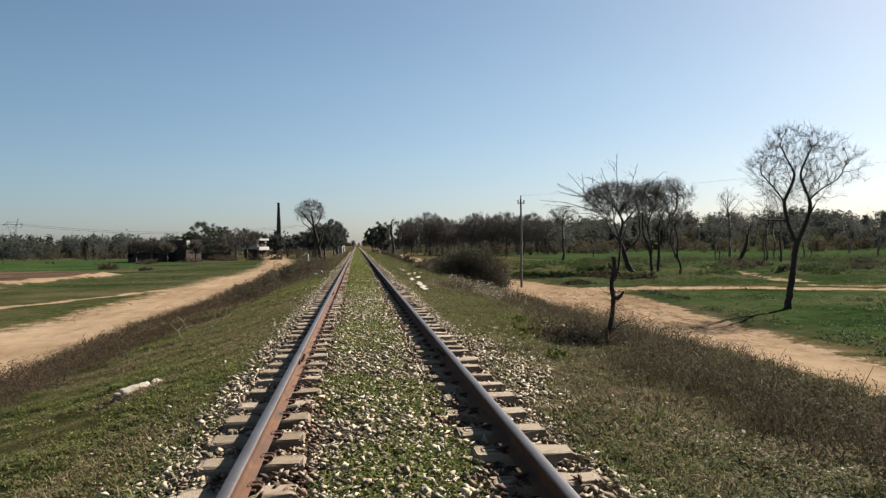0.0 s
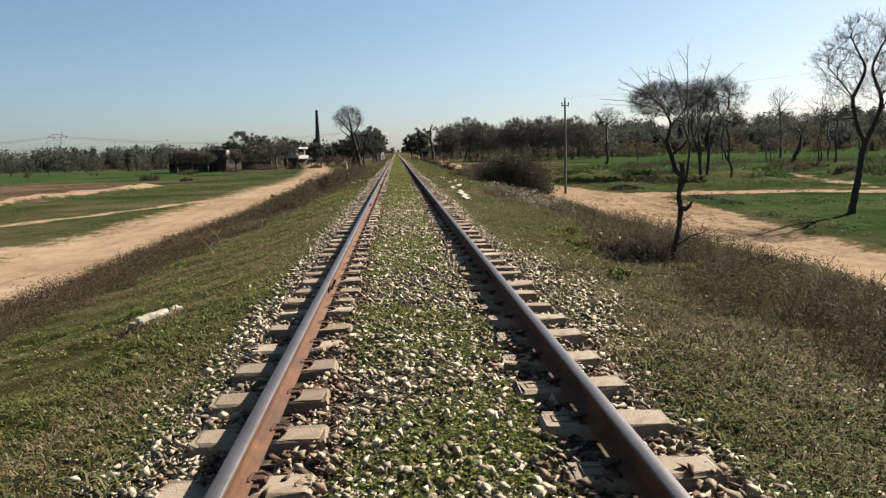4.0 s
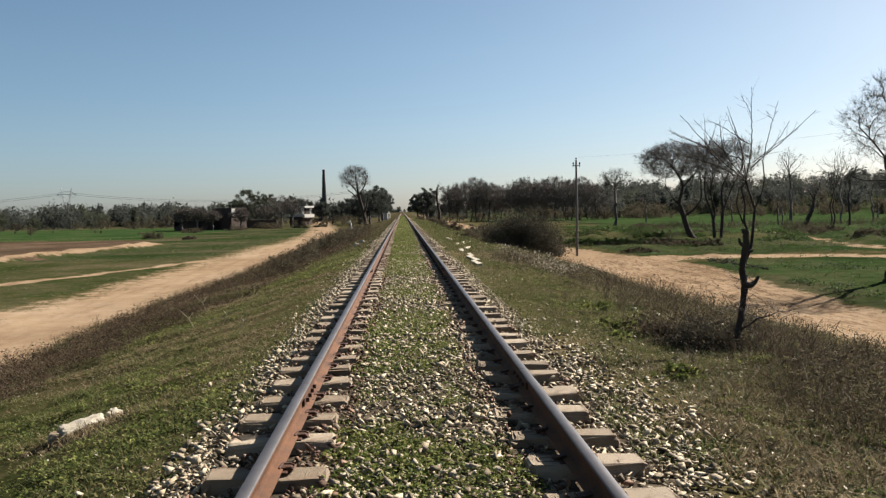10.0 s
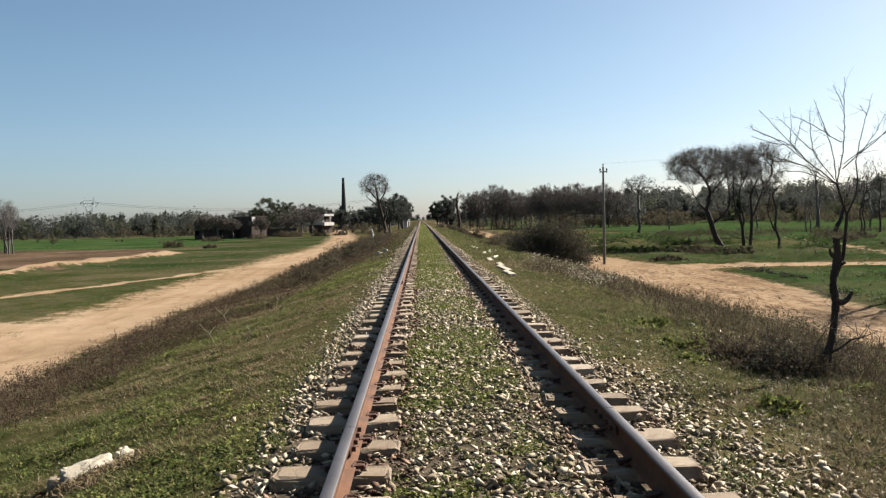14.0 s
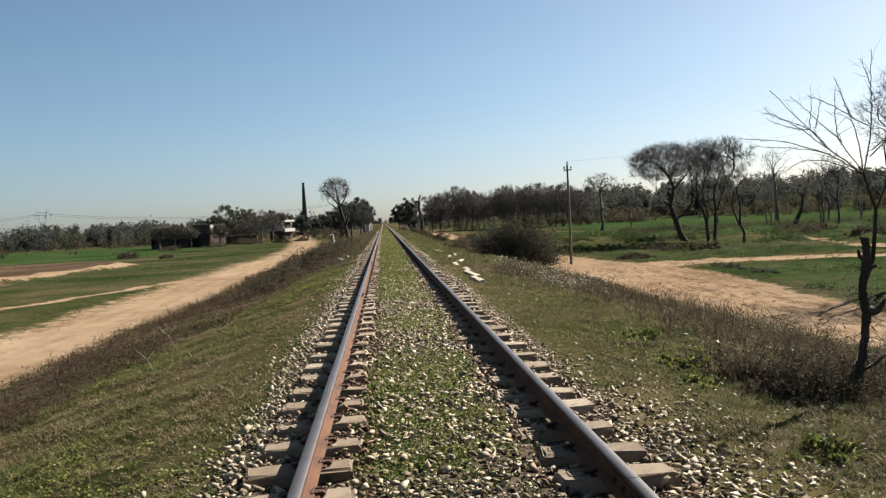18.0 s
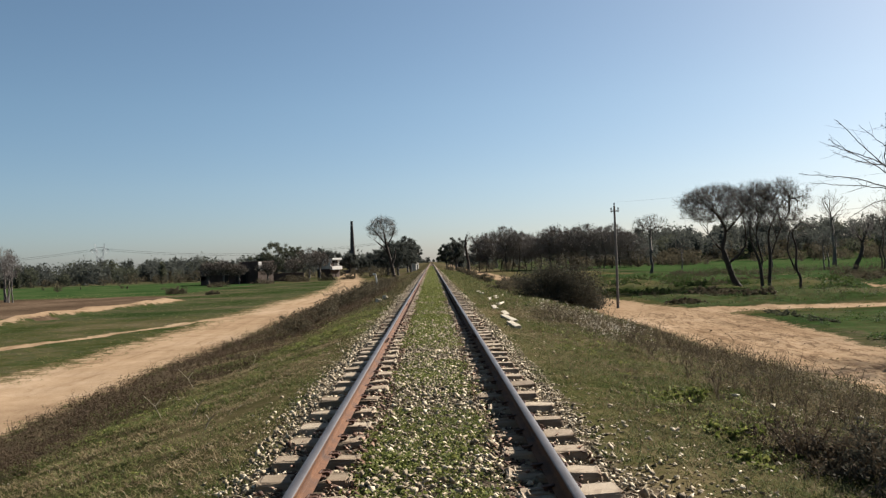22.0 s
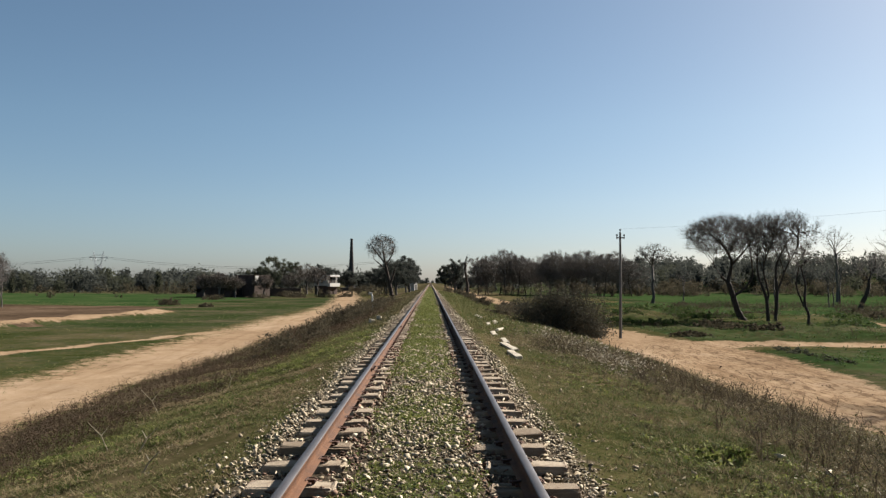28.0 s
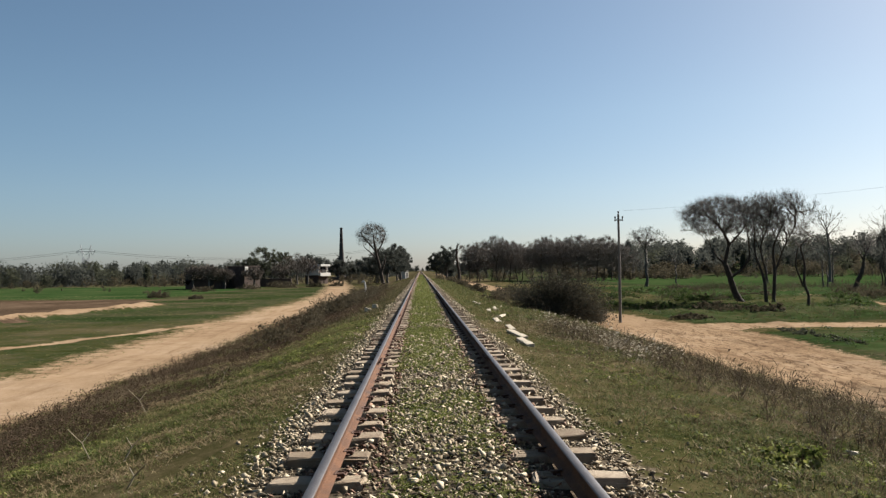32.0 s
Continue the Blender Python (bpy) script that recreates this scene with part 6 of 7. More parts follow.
def build_shrubs():
    thicket("bush", 7.5, 53.8, 3, 2.5, 2.4, 2.3, "big dark grey-brown thorn bush beside the dirt track", M_THORN, 340, 90, 0.05)
    thicket("bush", 9.2, 57.5, 4, 1.6, 1.8, 1.5, "dark grey-brown thorn bush beside the dirt track", M_THORN, 150, 60, 0.06)
    thicket("bush", 6.8, 71.5, 5, 1.6, 1.9, 1.3, "low dark thorn bush beside the dirt track", M_THORN, 130, 50, 0.06)
    r = random.Random(9)
    for k in range(16):
        thicket("hedge_shrub", -5.6 - 0.12 * k + r.uniform(-0.8, 0.8), 52 + k * 4.6 + r.uniform(-1, 1), 20 + k, r.uniform(0.8, 1.4), r.uniform(1.0, 1.8), r.uniform(0.7, 1.3), "dusty brown shrub on the bank", M_BUSH, 60, 34, 0.05, "shrubs on the bank")
    for k in range(16):
        thicket("hedge_shrub", -3.9 - r.uniform(0, 1.6), 38 + k * 4.4 + r.uniform(-1, 1), 280 + k, r.uniform(0.6, 1.1), r.uniform(0.9, 1.6), r.uniform(0.6, 1.1), "dusty brown shrub on the bank", M_BUSH, 50, 30, 0.05, "shrubs on the bank")
    for k in range(12):
        thicket("verge_shrub", 4.6 + r.uniform(-1.0, 1.6), 62 + k * 10 + r.uniform(-3, 3), 50 + k, r.uniform(0.6, 1.2), r.uniform(0.8, 1.6), r.uniform(0.5, 1.1), "dusty shrub on the verge", M_BUSH, 50, 30, 0.06, "shrubs on the verge")
    for k, (x, y, w, h) in enumerate(((-35, 117, 1.8, 1.0), (-31, 60, 1.4, 0.6), (-28, 110, 1.0, 0.5), (-38, 150, 2.5, 1.0), (-33, 165, 2.4, 1.1), (-27, 172, 2.2, 1.2), (-22, 178, 2.0, 1.0), (-18, 182, 1.6, 1.0), (-30, 180, 2.4, 1.4))):
        thicket("field_shrub", x, y, 80 + k, w, w, h, "low brown shrub at the field edge", M_BUSH, 60, 34, 0.08, "shrubs at the field edge")
    for k, (x, y, w, h) in enumerate(((25.2, 88, 2.2, 1.2), (20, 64, 2.0, 0.7), (17.5, 70, 1.8, 0.6), (31, 68, 2.2, 0.8), (22, 60, 1.5, 0.5), (36, 78, 2.6, 0.9), (40, 66, 2.2, 0.9), (47, 72, 2.4, 1.0), (19, 86, 1.8, 0.7), (28, 96, 2.4, 0.9), (44, 90, 2.6, 1.1), (56, 84, 2.6, 1.2), (60, 98, 3, 1.3), (16, 57, 1.3, 0.4), (24, 30, 1.8, 0.6), (28, 36, 2.0, 0.6), (22, 24, 1.6, 0.5))):
        thicket("field_shrub", x, y, 110 + k, w, w, h * 0.8, "low leafy green-brown shrub in the field", (M_FIELDWEED, M_BUSH, M_FIELDWEED)[k % 3] if y > 50 else M_FIELDWEED, 70, 34, 0.07, "shrubs in the right field")
    for k, (x, y, w, h) in enumerate(((17.8, 47.6, 0.7, 0.22), (17.5, 45.6, 0.6, 0.2), (17.3, 43.6, 0.5, 0.18), (17.1, 41.6, 0.5, 0.16))):
        thicket("heaped_brush", x, y, 210 + k, w, 1.3, h, "low heap of cut brush along the green field", M_LEAFGREY, 40, 24, 0.04, "heaped brush")
    for k in range(10):
        x, y = 33 + r.uniform(0, 26), 62 + r.uniform(0, 24)
        w = r.uniform(1.2, 2.4)
        thicket("field_shrub", x, y, 220 + k, w, w, r.uniform(0.5, 1.0), "dry olive-brown shrub in the rough field", (M_BUSH, M_BUSH, M_LEAFGREY)[k % 3], 70, 34, 0.07, "shrubs in the right field")
    for k, (x, y, w, h) in enumerate(((24.5, 80, 2.4, 1.0), (22.5, 76, 1.8, 0.8), (27.6, 81, 2.2, 1.1), (34, 90, 2.6, 1.0), (21, 95, 2.0, 0.8), (25, 101, 2.8, 1.0), (31, 105, 3.0, 1.1), (38, 112, 3.2, 1.3), (15.5, 74, 1.6, 0.7), (17.0, 100, 2.0, 0.9))):
        thicket("brushwood_heap", x, y, 240 + k, w, w, h * 0.6, "tangled heap of brushwood under the acacias", M_FIELDWEED if k % 3 else M_BUSH, 80, 36, 0.07, "brushwood heaps")
    thicket("dark_dry_shrub", 3.72, 12.75, 260, 0.75, 0.6, 0.42, "dense dark twiggy shrub at the foot of the cut tree", M_THORN, 170, 30, 0.018)
    # knee-high twiggy shrubs round the pollarded tree
    for k, (x, y, w, h) in enumerate(((3.8, 13.2, 0.9, 0.36), (4.5, 11.4, 0.7, 0.40), (5.4, 9.2, 0.7, 0.4), (5.0, 12.4, 0.7, 0.4), (4.4, 8.4, 0.45, 0.28), (5.9, 7.6, 0.7, 0.4), (3.3, 13.4, 0.6, 0.35))):
        thicket("dry_shrub", x, y, 140 + k, w, w, h, "knee-high brown twiggy dry shrub on the verge", M_DRYWEED, 90, 14, 0.02, "dry shrubs on the verge")


def flecks(rng, pts, per, spread, size):
    """Small leaf clumps round points, one triangle each, for far crowns."""
    n = len(pts) * per
    c = np.repeat(pts, per, 0) + rng.normal(0, spread, (n, 3))
    v = c[:, None] + rng.normal(0, 1, (n, 3, 3)) * (size * rng.uniform(0.6, 1.2, (n, 1, 1)))
    return v.reshape(-1, 3), np.arange(n * 3).reshape(-1, 3)


def build_woods():
    """Far woods along the horizon on both sides: belts of crowns made of small clumps of leaf, with low growth beneath."""
    rng = np.random.default_rng(77)

    def belt(n, x0, x1, y0, y1, h0, h1, low=0.5):
        x, y = rng.uniform(x0, x1, n), rng.uniform(y0, y1, n)
        h = rng.uniform(h0, h1, n) * np.where(rng.random(n) < low, rng.uniform(0.4, 0.7, n), 1.0)
        return [(a, b, c) for a, b, c in zip(x, y, h) if abs(a) > 7 + 0.012 * b]

    for name, mat, spots, label in (
        ("left_woods", M_LEAFFAR, belt(300, -290, -44, 225, 330, 4.0, 7.8), "haze-toned green woods along the left horizon"),
        ("right_woods", M_LEAFFAR, belt(400, 46, 330, 240, 360, 5.0, 8.6, 0.35), "haze-toned green woods on the rising ground to the right"),
        ("far_woods", M_LEAFFAR, belt(160, -200, 240, 420, 700, 6, 12, 0.3) + belt(36, -60, 60, 280, 420, 5, 9, 0.4) + [(-62 + 8.3 * k + 3 * math.sin(5.1 * k), 1630 + 14 * math.sin(2.3 * k), 9 + 3.5 * math.sin(3.7 * k)) for k in range(16)], "pale haze-toned woods closing the distance"),
        ("ridge_scrub", M_BUSH, belt(400, 36, 330, 205, 262, 2.2, 4.6, 0.4) + belt(150, -290, -46, 205, 260, 1.6, 3.2, 0.4) + belt(46, -190, -50, 128, 205, 0.9, 2.0, 0.4) + belt(70, -44, -9, 196, 300, 1.2, 2.6, 0.4) + belt(50, 8, 30, 225, 310, 1.2, 2.8, 0.4), "low brown scrub at the foot of the woods"),
        ("dark_woods", M_LEAFGREY, belt(60, -300, -60, 215, 290, 4.5, 8, 0.4) + belt(70, 60, 300, 235, 310, 4, 7, 0.4), "darker trees standing out of the woods")):
        pairs, trunks = [], []
        for x, y, h in spots:
            z = float(lie(x, y))
            n = 74 if h > 3.7 else 36
            spike = rng.random() < 0.25
            w = h * (rng.uniform(0.14, 0.22) if spike else rng.uniform(0.36, 0.66))
            d = rng.normal(0, 1, (n, 3))
            d /= np.linalg.norm(d, axis=1, keepdims=True)
            d *= rng.random((n, 1)) ** 0.35
            if spike:
                d[:, :2] *= (0.6 - 0.45 * d[:, 2:3])
            pts = np.array([x, y, z + h * 0.45]) + d * (w, w, h * 0.53)
            pairs.append(flecks(rng, pts, 11, 0.035 * h + w * 0.1, 0.043 * h * (1.3 if name == "far_woods" else 1.0)))
            trunks.append((x, y, z - 0.3, x + rng.normal(0, 0.2), y, z + h * 0.6, 0.10, 0.05))
        ob = tagged(new(name, mesh_np(name, *joined(pairs), mat)), label, "woods", kind="stuff")
        child("trunkwork", mesh_np("trunkwork", *tubes(trunks, 4), M_BARK), ob)["kind"] = "stuff"


build_trees()
build_stump_tree()
build_shrubs()
build_woods()


# ---- built things ----
def build_pole():
    x, y = 11.7, 57.0
    z = float(lie(x, y)) - 0.2
    top = 4.65 - z
    root = tagged(new("power_pole"), "slim weathered power pole with a short crossarm", "pole")
    root.location = (x, y, z)
    child("shaft", mesh_np("shaft", *tubes([(0, 0, 0, 0.02, 0, top * 0.5, 0.09, 0.078), (0.02, 0, top * 0.5, 0.0, 0, top - 0.15, 0.078, 0.06)], 10), M_POLE, True), root)
    bm = bmesh.new()
    box(bm, (0, -0.09, top - 0.50), (0.52, 0.07, 0.07), 0.01)
    part("crossarm", bm, M_POLE, root, "short steel crossarm")
    for dx, dz in ((-0.22, top - 0.34), (0.22, top - 0.34), (0, top - 0.02)):
        bm = bmesh.new()
        bmesh.ops.create_cone(bm, cap_ends=True, segments=10, radius1=0.055, radius2=0.035, depth=0.12, matrix=Matrix.Translation((dx, -0.09 if dx else 0, dz)))
        bmesh.ops.create_cone(bm, cap_ends=True, segments=8, radius1=0.02, radius2=0.02, depth=0.24, matrix=Matrix.Translation((dx, -0.09 if dx else 0, dz - 0.12)))
        part("insulator", bm, M_DARK, root, "dark insulator on a pin")
    def wire(a, b, sag, label, r=0.007):
        a, b = np.array(a, float), np.array(b, float)
        u = np.linspace(0, 1, 25)[:, None]
        p = a + (b - a) * u
        p[:, 2] -= (4 * sag * u * (1 - u))[:, 0]
        mid = p[0].copy()
        ob = tagged(new("overhead_wire", mesh_np("overhead_wire", *swept(p - mid, np.full(len(p), r), 4), M_WIRE)), label, "wire", "overhead wires")
        ob.location = mid
    wire((x, y, z + top + 0.05), (26, 28, 5.0), 0.35, "thin dark overhead wire running from the pole", 0.0028)
    far = np.array([-262, 598, 20.6])
    for dz in (0, 1.2):
        wire((-236, 600, 18.6 - dz), (-40, 640, 17.5 - dz), 6.0, "faint power line from the pylon", 0.07)
        wire((-247, 600, 18.6 - dz), (-520, 560, 16 - dz), 8.0, "faint power line from the pylon", 0.07)


def build_pylon():
    root = tagged(new("pylon"), "grey steel lattice pylon with a double-peaked head", "pylon")
    x, y = -241.8, 600.0
    z = float(lie(x, y))
    root.location = (x, y, z)
    top = 22.4 - z
    legs, braces, arms = [], [], []
    for sx in (-1, 1):
        for sy in (-1, 1):
            a, b, c = (sx * 2.6, sy * 2.0, 0), (sx * 2.0, sy * 1.0, top * 0.62), (sx * 3.6, sy * 0.4, top)
            legs += [(*a, *b, 0.22, 0.18), (*b, *c, 0.18, 0.12)]
    for sy in (-1, 1):
        for k in range(6):
            f0, f1 = k / 6, (k + 1) / 6
            w0, w1 = 2.6 - 0.6 * f0, 2.6 - 0.6 * f1
            d0, d1 = sy * (2.0 - 1.0 * f0), sy * (2.0 - 1.0 * f1)
            h0, h1 = top * 0.62 * f0, top * 0.62 * f1
            braces += [(-w0, d0, h0, w1, d1, h1, 0.1, 0.1), (w0, d0, h0, -w1, d1, h1, 0.1, 0.1)]
    h = top * 0.82
    arms += [(-6.6, 0, h, 6.6, 0, h, 0.2, 0.2), (-6.6, 0, h, -3.2, 0, h + 1.8, 0.14, 0.14), (6.6, 0, h, 3.2, 0, h + 1.8, 0.14, 0.14), (-3.2, 0, h + 1.8, 3.2, 0, h + 1.8, 0.16, 0.16),
             (-6.6, 0, h, -4.8, 0, h - 2.6, 0.13, 0.13), (-3.2, 0, h, -4.8, 0, h - 2.6, 0.13, 0.13), (6.6, 0, h, 4.8, 0, h - 2.6, 0.13, 0.13), (3.2, 0, h, 4.8, 0, h - 2.6, 0.13, 0.13), (-2.5, 0, h, 0, 0, h - 2.6, 0.13, 0.13), (2.5, 0, h, 0, 0, h - 2.6, 0.13, 0.13)]
    for k in range(4):
        child("leg", mesh_np("leg", *tubes(legs[2 * k:2 * k + 2], 4), M_STEEL), root)
    for k in range(0, 24, 2):
        child("brace", mesh_np("brace", *tubes(braces[k:k + 2], 4), M_STEEL), root)
    for a in arms:
        child("crossarm", mesh_np("crossarm", *tubes([a], 4), M_STEEL), root)


def build_chimney():
    x, y = -28.4, 300.0
    z = float(lie(x, y))
    root = tagged(new("kiln_chimney"), "tall tapering brick-kiln chimney darkened with soot", "chimney")
    root.location = (x, y, z)
    h = 16.9 - z
    child("shaft", mesh_np("shaft", *tubes([(0, 0, 0, 0, 0, h * 0.25, 1.5, 1.2), (0, 0, h * 0.25, 0, 0, h * 0.3, 1.05, 0.98), (0, 0, h * 0.3, 0, 0, h, 0.98, 0.42)], 18), M_SOOT, True), root)
    child("rim", mesh_np("rim", *tubes([(0, 0, h - 0.5, 0, 0, h, 0.5, 0.5)], 18), M_SOOT), root)
    bm = bmesh.new()
    box(bm, (0, 0, 0.6), (7, 6, 1.2), 0.1)
    part("base", bm, M_SOOT, root, "low brick plinth")


def wall_box(root, name, c, s, mat, label=""):
    bm = bmesh.new()
    box(bm, c, s, 0.03)
    return part(name, bm, mat, root, label)


def ruined_wall(root, c, s, seed):
    """A brick wall with a broken, uneven top."""
    r = random.Random(seed)
    bm = bmesh.new()
    box(bm, (0, 0, 0), s)
    bmesh.ops.subdivide_edges(bm, edges=[e for e in bm.edges if e.calc_length() > 4.2], cuts=9, use_grid_fill=True)
    drop = {}
    for v in bm.verts:
        if v.co.z > 0:
            key = (round(v.co.x if s[0] > s[1] else v.co.y, 1))
            drop.setdefault(key, r.uniform(0, 0.3) * s[2] if r.random() < 0.6 else 0.0)
            v.co.z -= drop[key]
        v.co += Vector(c)
    return part("wall", bm, M_BRICK, root)


def build_houses():
    # ruined brick buildings
    x, y = -43.6, 175.0
    z = float(lie(x, y)) - 0.1
    r = tagged(new("ruined_brick_house"), "roofless dark brick house in ruins among shrubs", "house")
    r.location = (x, y, z)
    ruined_wall(r, (0, -3, 2.2), (7.0, 0.4, 4.4), 1)
    ruined_wall(r, (-3.3, 0, 2.0), (0.4, 5.5, 4.0), 2)
    ruined_wall(r, (3.3, 0, 1.7), (0.4, 5.5, 3.4), 3)
    wall_box(r, "door", (1.6, -3.22, 1.1), (1.1, 0.06, 2.2), M_DARK, "dark empty doorway")
    wall_box(r, "window", (-1.6, -3.22, 2.2), (1.0, 0.06, 1.0), M_DARK, "dark empty window")
    x, y = -36.6, 176.0
    z = float(lie(x, y)) - 0.1
    r = tagged(new("brick_house"), "brick house with a whitewashed end pier", "house")
    r.location = (x, y, z)
    r.rotation_euler = (0, 0, radians(-32))
    wall_box(r, "wall", (0, 0, 2.2), (5.2, 4.5, 4.4), M_BRICK)
    wall_box(r, "pier", (2.68, -1.7, 3.6), (0.16, 0.95, 1.7), M_WHITEWASH, "whitewashed pier")
    wall_box(r, "roof", (0, 0, 4.5), (5.5, 4.8, 0.2), M_BRICK, "flat brick roof slab")
    wall_box(r, "door", (-1.2, -2.27, 1.05), (1.0, 0.06, 2.1), M_DARK, "dark doorway")
    x, y = -32.5, 186.0
    z = float(lie(x, y)) - 0.1
    w = tagged(new("boundary_wall"), "long low brick boundary wall", "wall")
    w.location = (x, y, z)
    wall_box(w, "wall", (0, 0, 0.9), (8.5, 0.35, 1.8), M_BRICK)
    wall_box(w, "coping", (0, 0, 1.84), (8.6, 0.45, 0.1), M_BRICK, "brick coping")
    # white two-storey house
    x, y = -26.0, 220.0
    z = float(lie(x, y)) - 0.1
    h = tagged(new("white_house"), "small whitewashed two-storey house with a flat roof", "house")
    h.location = (x, y, z)
    h.rotation_euler = (0, 0, radians(58))
    wall_box(h, "wall", (0, 1.5, 2.0), (3.8, 4.5, 4.0), M_BRICK, "dull lower storey")
    wall_box(h, "upper_wall", (-1.6, 1.5, 3.6), (0.7, 4.5, 2.6), M_WHITEWASH)
    wall_box(h, "upper_wall", (1.5, 1.5, 3.6), (0.8, 4.5, 2.6), M_WHITEWASH)
    wall_box(h, "balcony", (0.2, -0.9, 2.5), (4.2, 0.9, 0.9), M_WHITEWASH, "white balcony parapet")
    wall_box(h, "roof", (0.3, 1.3, 4.85), (4.0, 5.2, 0.5), M_WHITEWASH, "white flat roof with parapet")
    wall_box(h, "window", (0.1, -0.6, 3.7), (1.5, 0.5, 1.5), M_DARK, "dark window recess")
    # trackside cabin far along
    x, y = -4.6, 236.0
    z = float(lie(x, y)) - 0.05
    c = tagged(new("trackside_cabin"), "small whitewashed trackside cabin", "hut")
    c.location = (x, y, z)
    c.rotation_euler = (0, 0, radians(55))
    wall_box(c, "wall", (0, 0, 1.1), (1.4, 1.6, 2.2), M_WHITEWASH)
    wall_box(c, "roof", (0, 0, 2.28), (1.7, 1.9, 0.16), M_WHITEWASH, "flat roof slab")
    wall_box(c, "door", (0.1, -0.82, 0.9), (0.6, 0.05, 1.7), M_DARK, "dark door")


def rough_block(name, c, s, turn, mat, seed, label, category, group="", tilt=(0, 0)):
    r = random.Random(seed)
    bm = bmesh.new()
    box(bm, (0, 0, 0), s, 0.2 * min(s))
    bmesh.ops.subdivide_edges(bm, edges=[e for e in bm.edges if e.calc_length() > 0.3 * min(s)], cuts=5, use_grid_fill=True)
    for v in bm.verts:
        n = noise.noise(Vector((v.co.x * 7 + seed, v.co.y * 7, v.co.z * 7)))
        n += 0.8 * max(0.0, noise.noise(Vector((v.co.x * 16 + seed * 3, v.co.y * 16, v.co.z * 16))) + 0.1) * -1.6
        v.co += v.co.normalized() * n * 0.2 * min(s) + Vector([r.uniform(-1, 1) * 0.02 * min(s) for _ in range(3)])
    ob = new(name, bm_mesh(name, bm, mat))
    x, y = c
    ob.location = (x, y, float(lie(x, y)) + s[2] * (0.42 if max(s[:2]) < 0.3 or s[2] < 0.1 else 0.2))
    ob.rotation_euler = (tilt[0], tilt[1], turn)
    return tagged(ob, label, category, group)


def build_stones():
    rough_block("white_block", (-3.10, 10.38), (0.40, 0.25, 0.12), 0.62, M_WHITESTONE, 5, "chipped lime-washed concrete block lying in the grass", "stone", tilt=(0.12, -0.14))
    rough_block("white_lump", (-2.90, 10.58), (0.15, 0.10, 0.08), 0.9, M_WHITESTONE, 2, "white broken lump beside the block", "stone")
    rough_block("white_chip", (-2.93, 10.66), (0.07, 0.07, 0.09), 0.2, M_WHITESTONE, 3, "small white chip beside the block", "stone")
    rough_block("grey_block", (-3.28, 10.25), (0.15, 0.13, 0.13), 0.3, M_CONC, 4, "grey broken stone beside the white block", "stone")
    for k, (x, y, l, a) in enumerate(((2.07, 26.6, 2.0, 1.57), (2.18, 29.0, 2.8, 1.6), (2.32, 31.7, 1.9, 1.52), (2.24, 34.8, 2.2, 1.50), (2.47, 40.5, 1.9, 1.46), (2.81, 43.0, 3.0, 1.55), (3.03, 43.9, 2.6, 1.50), (2.52, 48.1, 3.0, 1.57), (2.66, 37.6, 1.2, 1.2))):
        rough_block("old_slab", (x, y), (l * 0.68, 0.16, 0.08), a + 0.06, M_WHITESTONE, 10 + k, "pale broken concrete slab discarded beside the rails", "slab", "discarded slabs", tilt=(-0.12, -0.02))
    for k, (x, y) in enumerate(((-2.50, 44.4), (-2.22, 45.4))):
        rough_block("white_marker_block", (x, y), (0.24, 0.20, 0.20), 0.5 + 0.4 * k, M_WHITESTONE, 20 + k, "white-painted marker block on the bank", "marker", "marker blocks", tilt=(-0.1, 0.35))
    # leaning post
    p = tagged(new("marker_post"), "short leaning white marker post on the bank", "post")
    x, y = -4.45, 72.0
    p.location = (x, y, float(lie(x, y)) - 0.1)
    child("shaft", mesh_np("shaft", *swept([(0.04, 0, 0), (0.02, 0, 0.6), (-0.01, 0, 1.2), (-0.05, 0, 1.5), (-0.1, 0, 1.6)], (0.07, 0.065, 0.06, 0.06, 0.06), 8), M_WHITEWASH), p)
    bm = bmesh.new()
    box(bm, (-0.16, 0, 1.62), (0.26, 0.13, 0.13), 0.03)
    part("head", bm, M_WHITEWASH, p, "white square head")
    # light scraps and stones over the right-hand slope
    rng = np.random.default_rng(61)
    n = 420
    x, y = rng.uniform(3.6, 9.2, n), 14 + 40 * rng.random(n)
    keep = vnoise(x, y, 0.3, 2.2) + rng.normal(0, 0.35, n) > 0.25
    x, y = x[keep], y[keep]
    strew("pale_scraps", x, y, rng.uniform(0.05, 0.15, len(x)), M_WHITESTONE, rng, "pale stones and scraps scattered over the slope", "stones", 0.05)
    x, y = rng.uniform(8.8, 20, 9000), 14 + 44 * rng.random(9000)
    k = masks(x, y)
    keep = (k["right"] > 0.25) & (vnoise(x * 1.4, y * 0.5, 0.8, 25.0) + rng.normal(0, 0.3, 9000) > 0.6) & (k["churn"] + rng.random(9000) * 0.6 > 0.5)
    x, y = x[keep], y[keep]
    strew("dirt_clods", x, y, np.clip(rng.lognormal(-3.1, 0.45, len(x)), 0.025, 0.14), M_CLOD, rng, "brown clods of churned earth on the dirt track", "clods", 0.2)
    for k, (x, y) in enumerate(((6.05, 11.7), (4.9, 8.5), (4.95, 9.5))):
        rough_block("white_stone", (x, y), (0.13, 0.11, 0.09), k, M_WHITESTONE, 40 + k, "white stone lying among dry weeds", "stone", "white stones")
    for k, (x, y, w) in enumerate(((2.7, 13.2, 0.45), (2.9, 14.1, 0.35), (3.1, 16.1, 0.4), (2.6, 10.6, 0.3))):
        thicket("leafy_weed", x, y, 170 + k, w, w, 0.16, "fresh bright-green leafy weed on the verge", M_WEED, 50, 16, 0.03, "leafy weeds on the verge")
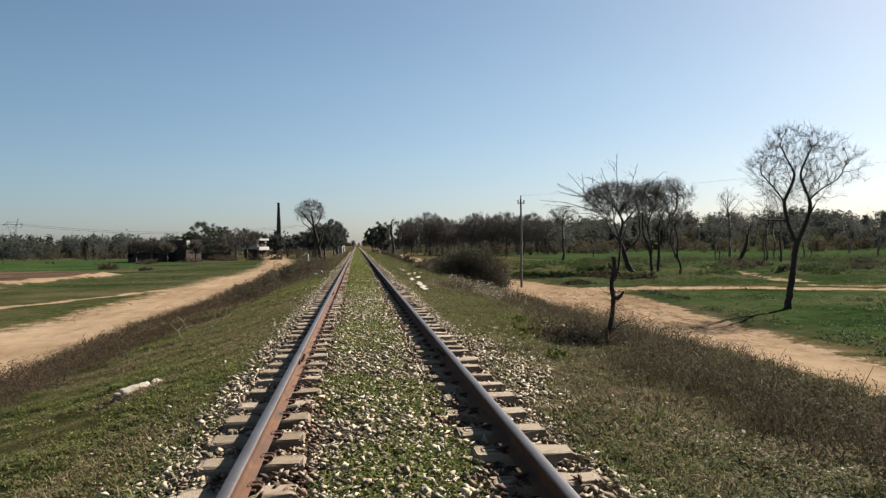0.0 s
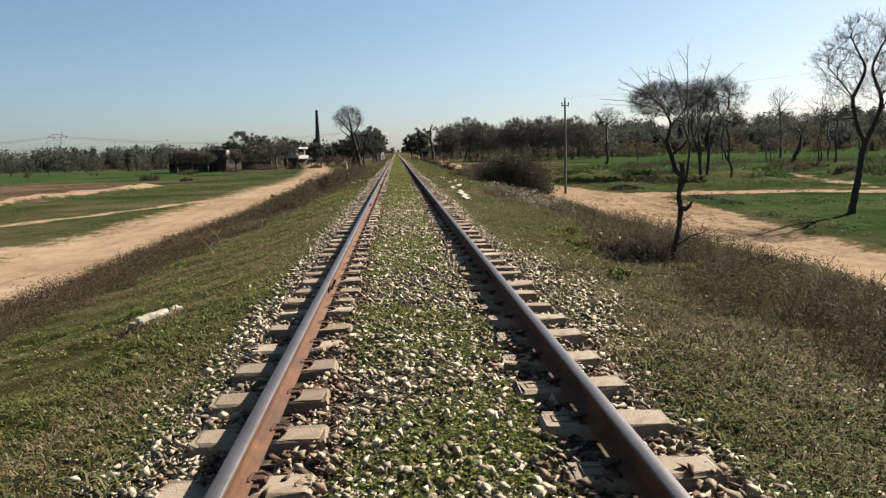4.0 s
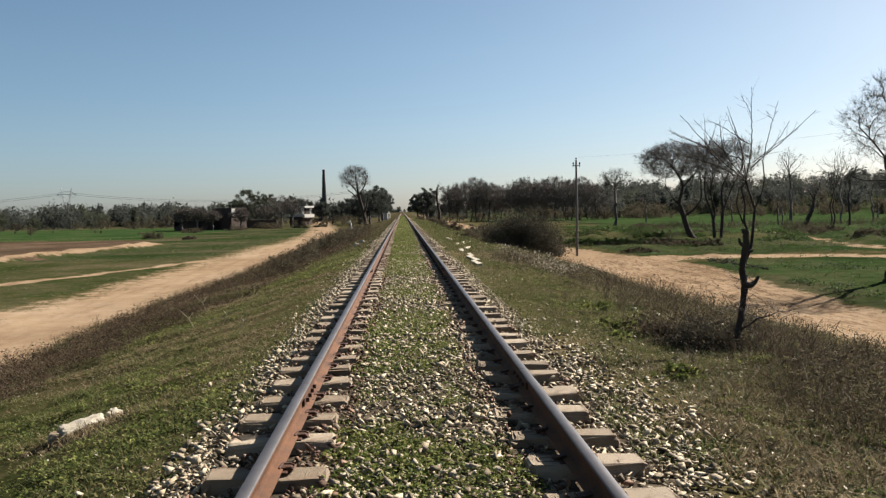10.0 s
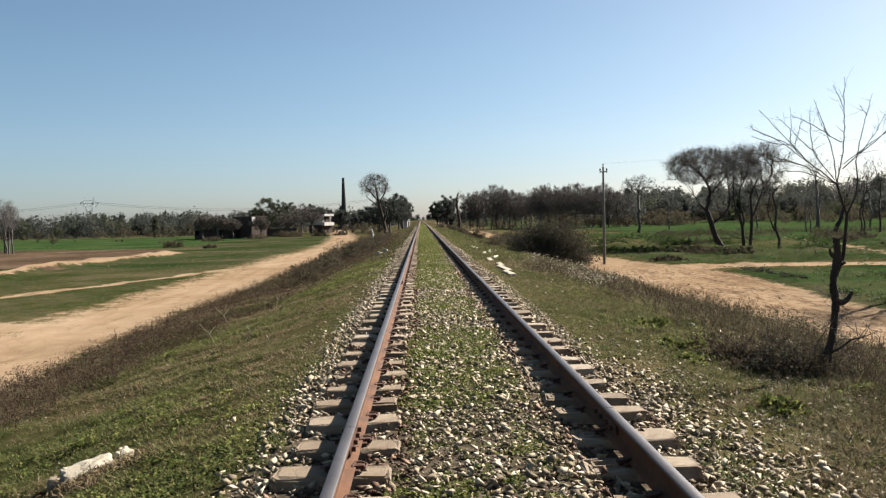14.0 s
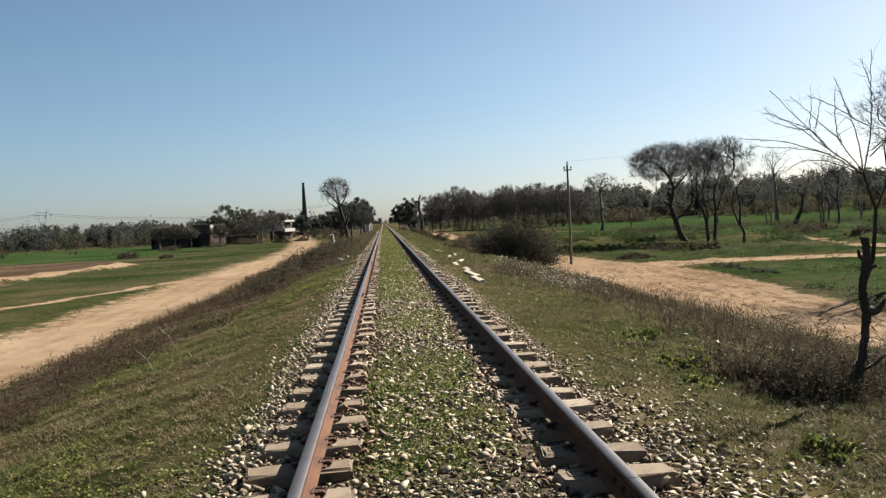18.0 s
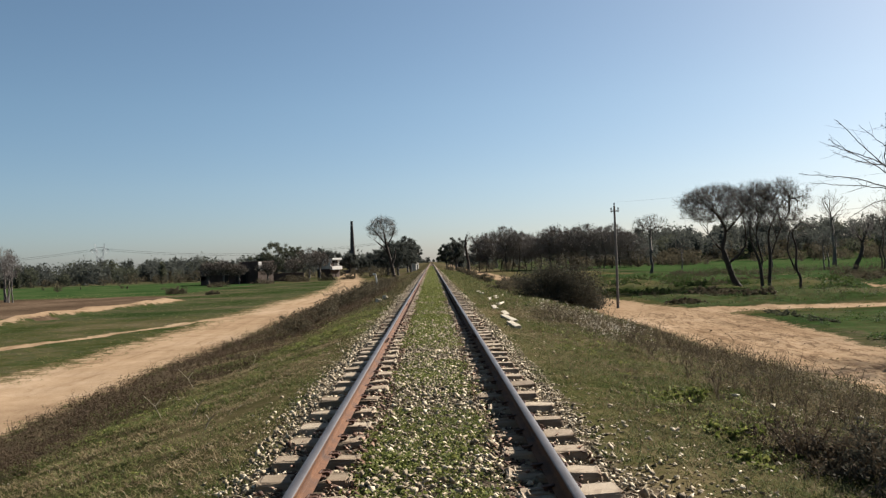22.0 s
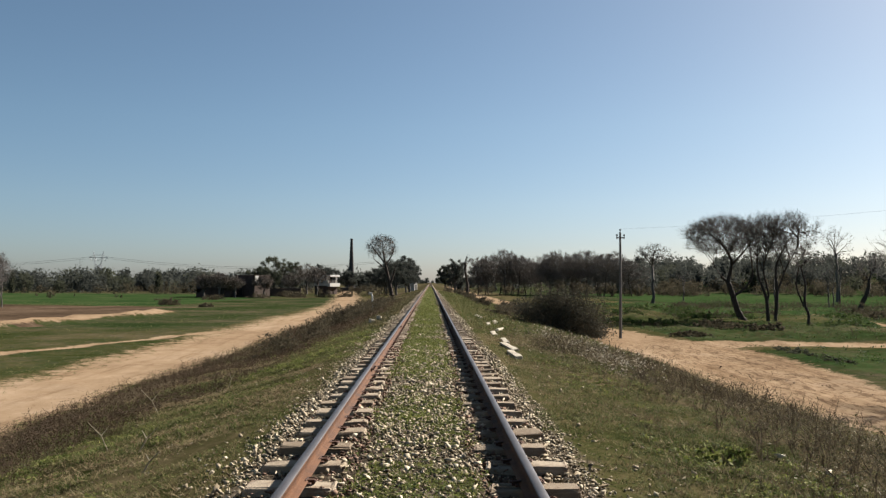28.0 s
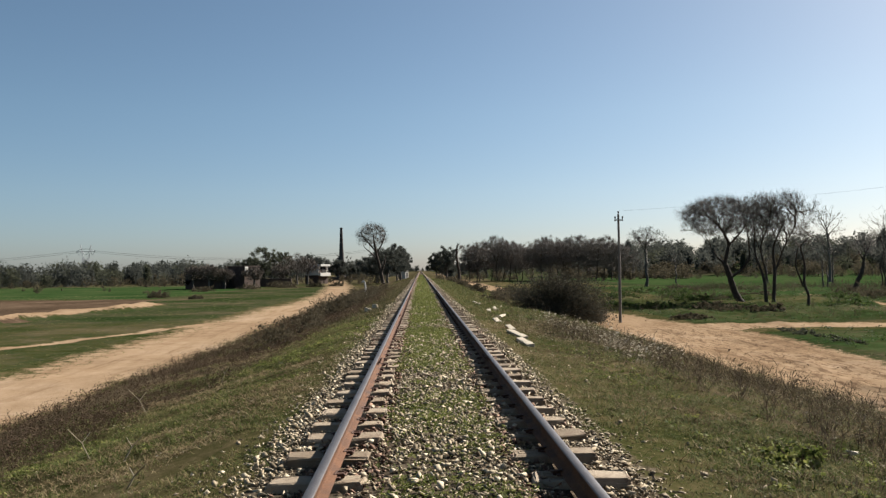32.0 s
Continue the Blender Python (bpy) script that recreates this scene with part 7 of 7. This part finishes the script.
    # dry stalks standing out of the grass
    for k, (x, y, lx, h) in enumerate(((-2.88, 16.5, 0.18, 0.35), (-4.4, 19.5, -0.3, 0.6), (-3.6, 18.4, 0.25, 0.5), (-5.2, 24.0, -0.35, 0.7), (-4.6, 27, 0.2, 0.6), (4.3, 9.8, 0.4, 0.6), (5.6, 11.4, 0.3, 0.8), (6.4, 9.4, 0.25, 0.9))):
        z = float(lie(x, y)) - 0.02
        h = h * 0.7
        s = tagged(new("dry_stalk", mesh_np("dry_stalk", *tubes([(0, 0, 0, lx * 0.4, 0.02, h * 0.55, 0.010, 0.008), (lx * 0.4, 0.02, h * 0.55, lx, 0.0, h, 0.008, 0.004), (lx * 0.4, 0.02, h * 0.55, lx * 0.1, 0.05, h * 0.85, 0.006, 0.003)], 4), M_LITTER)), "pale dry stalk standing in the grass", "stalk", "dry stalks")
        s.location = (x, y, z)


def build_painted_haze():
    """Added far ring all round: its blue-grey tint paints horizon haze, clearing with height."""
    m = bpy.data.materials.new("painted_haze_ring")
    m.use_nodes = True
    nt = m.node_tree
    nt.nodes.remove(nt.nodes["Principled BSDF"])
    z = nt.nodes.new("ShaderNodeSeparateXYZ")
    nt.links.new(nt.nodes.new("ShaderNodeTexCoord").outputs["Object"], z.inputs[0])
    haze_tint = nt.nodes.new("ShaderNodeBsdfTransparent")
    # tint filters the sky behind the ring; strongest at the bottom
    nt.links.new(ramp_node(nt, math_node(nt, 'DIVIDE', z.outputs[2], 520.0, True), [(0.0, (0.745, 0.772, 0.915)), (0.18, (0.815, 0.825, 0.925)), (0.5, (0.935, 0.925, 0.965)), (1.0, (1, 1, 1))]), haze_tint.inputs["Color"])
    nt.links.new(haze_tint.outputs[0], nt.nodes["Material Output"].inputs["Surface"])
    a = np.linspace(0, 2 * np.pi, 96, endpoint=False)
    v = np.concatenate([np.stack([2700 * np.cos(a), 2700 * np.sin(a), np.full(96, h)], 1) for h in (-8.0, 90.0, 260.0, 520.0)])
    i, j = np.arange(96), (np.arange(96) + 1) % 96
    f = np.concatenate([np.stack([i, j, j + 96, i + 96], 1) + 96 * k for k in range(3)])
    tagged(new("backdrop", mesh_np("backdrop", v, f, m, True)), "added blue-grey tint ring, haze painted along the horizon", "haze", kind="structure")


build_painted_haze()
build_pole()
build_pylon()
build_chimney()
build_houses()
build_stones()
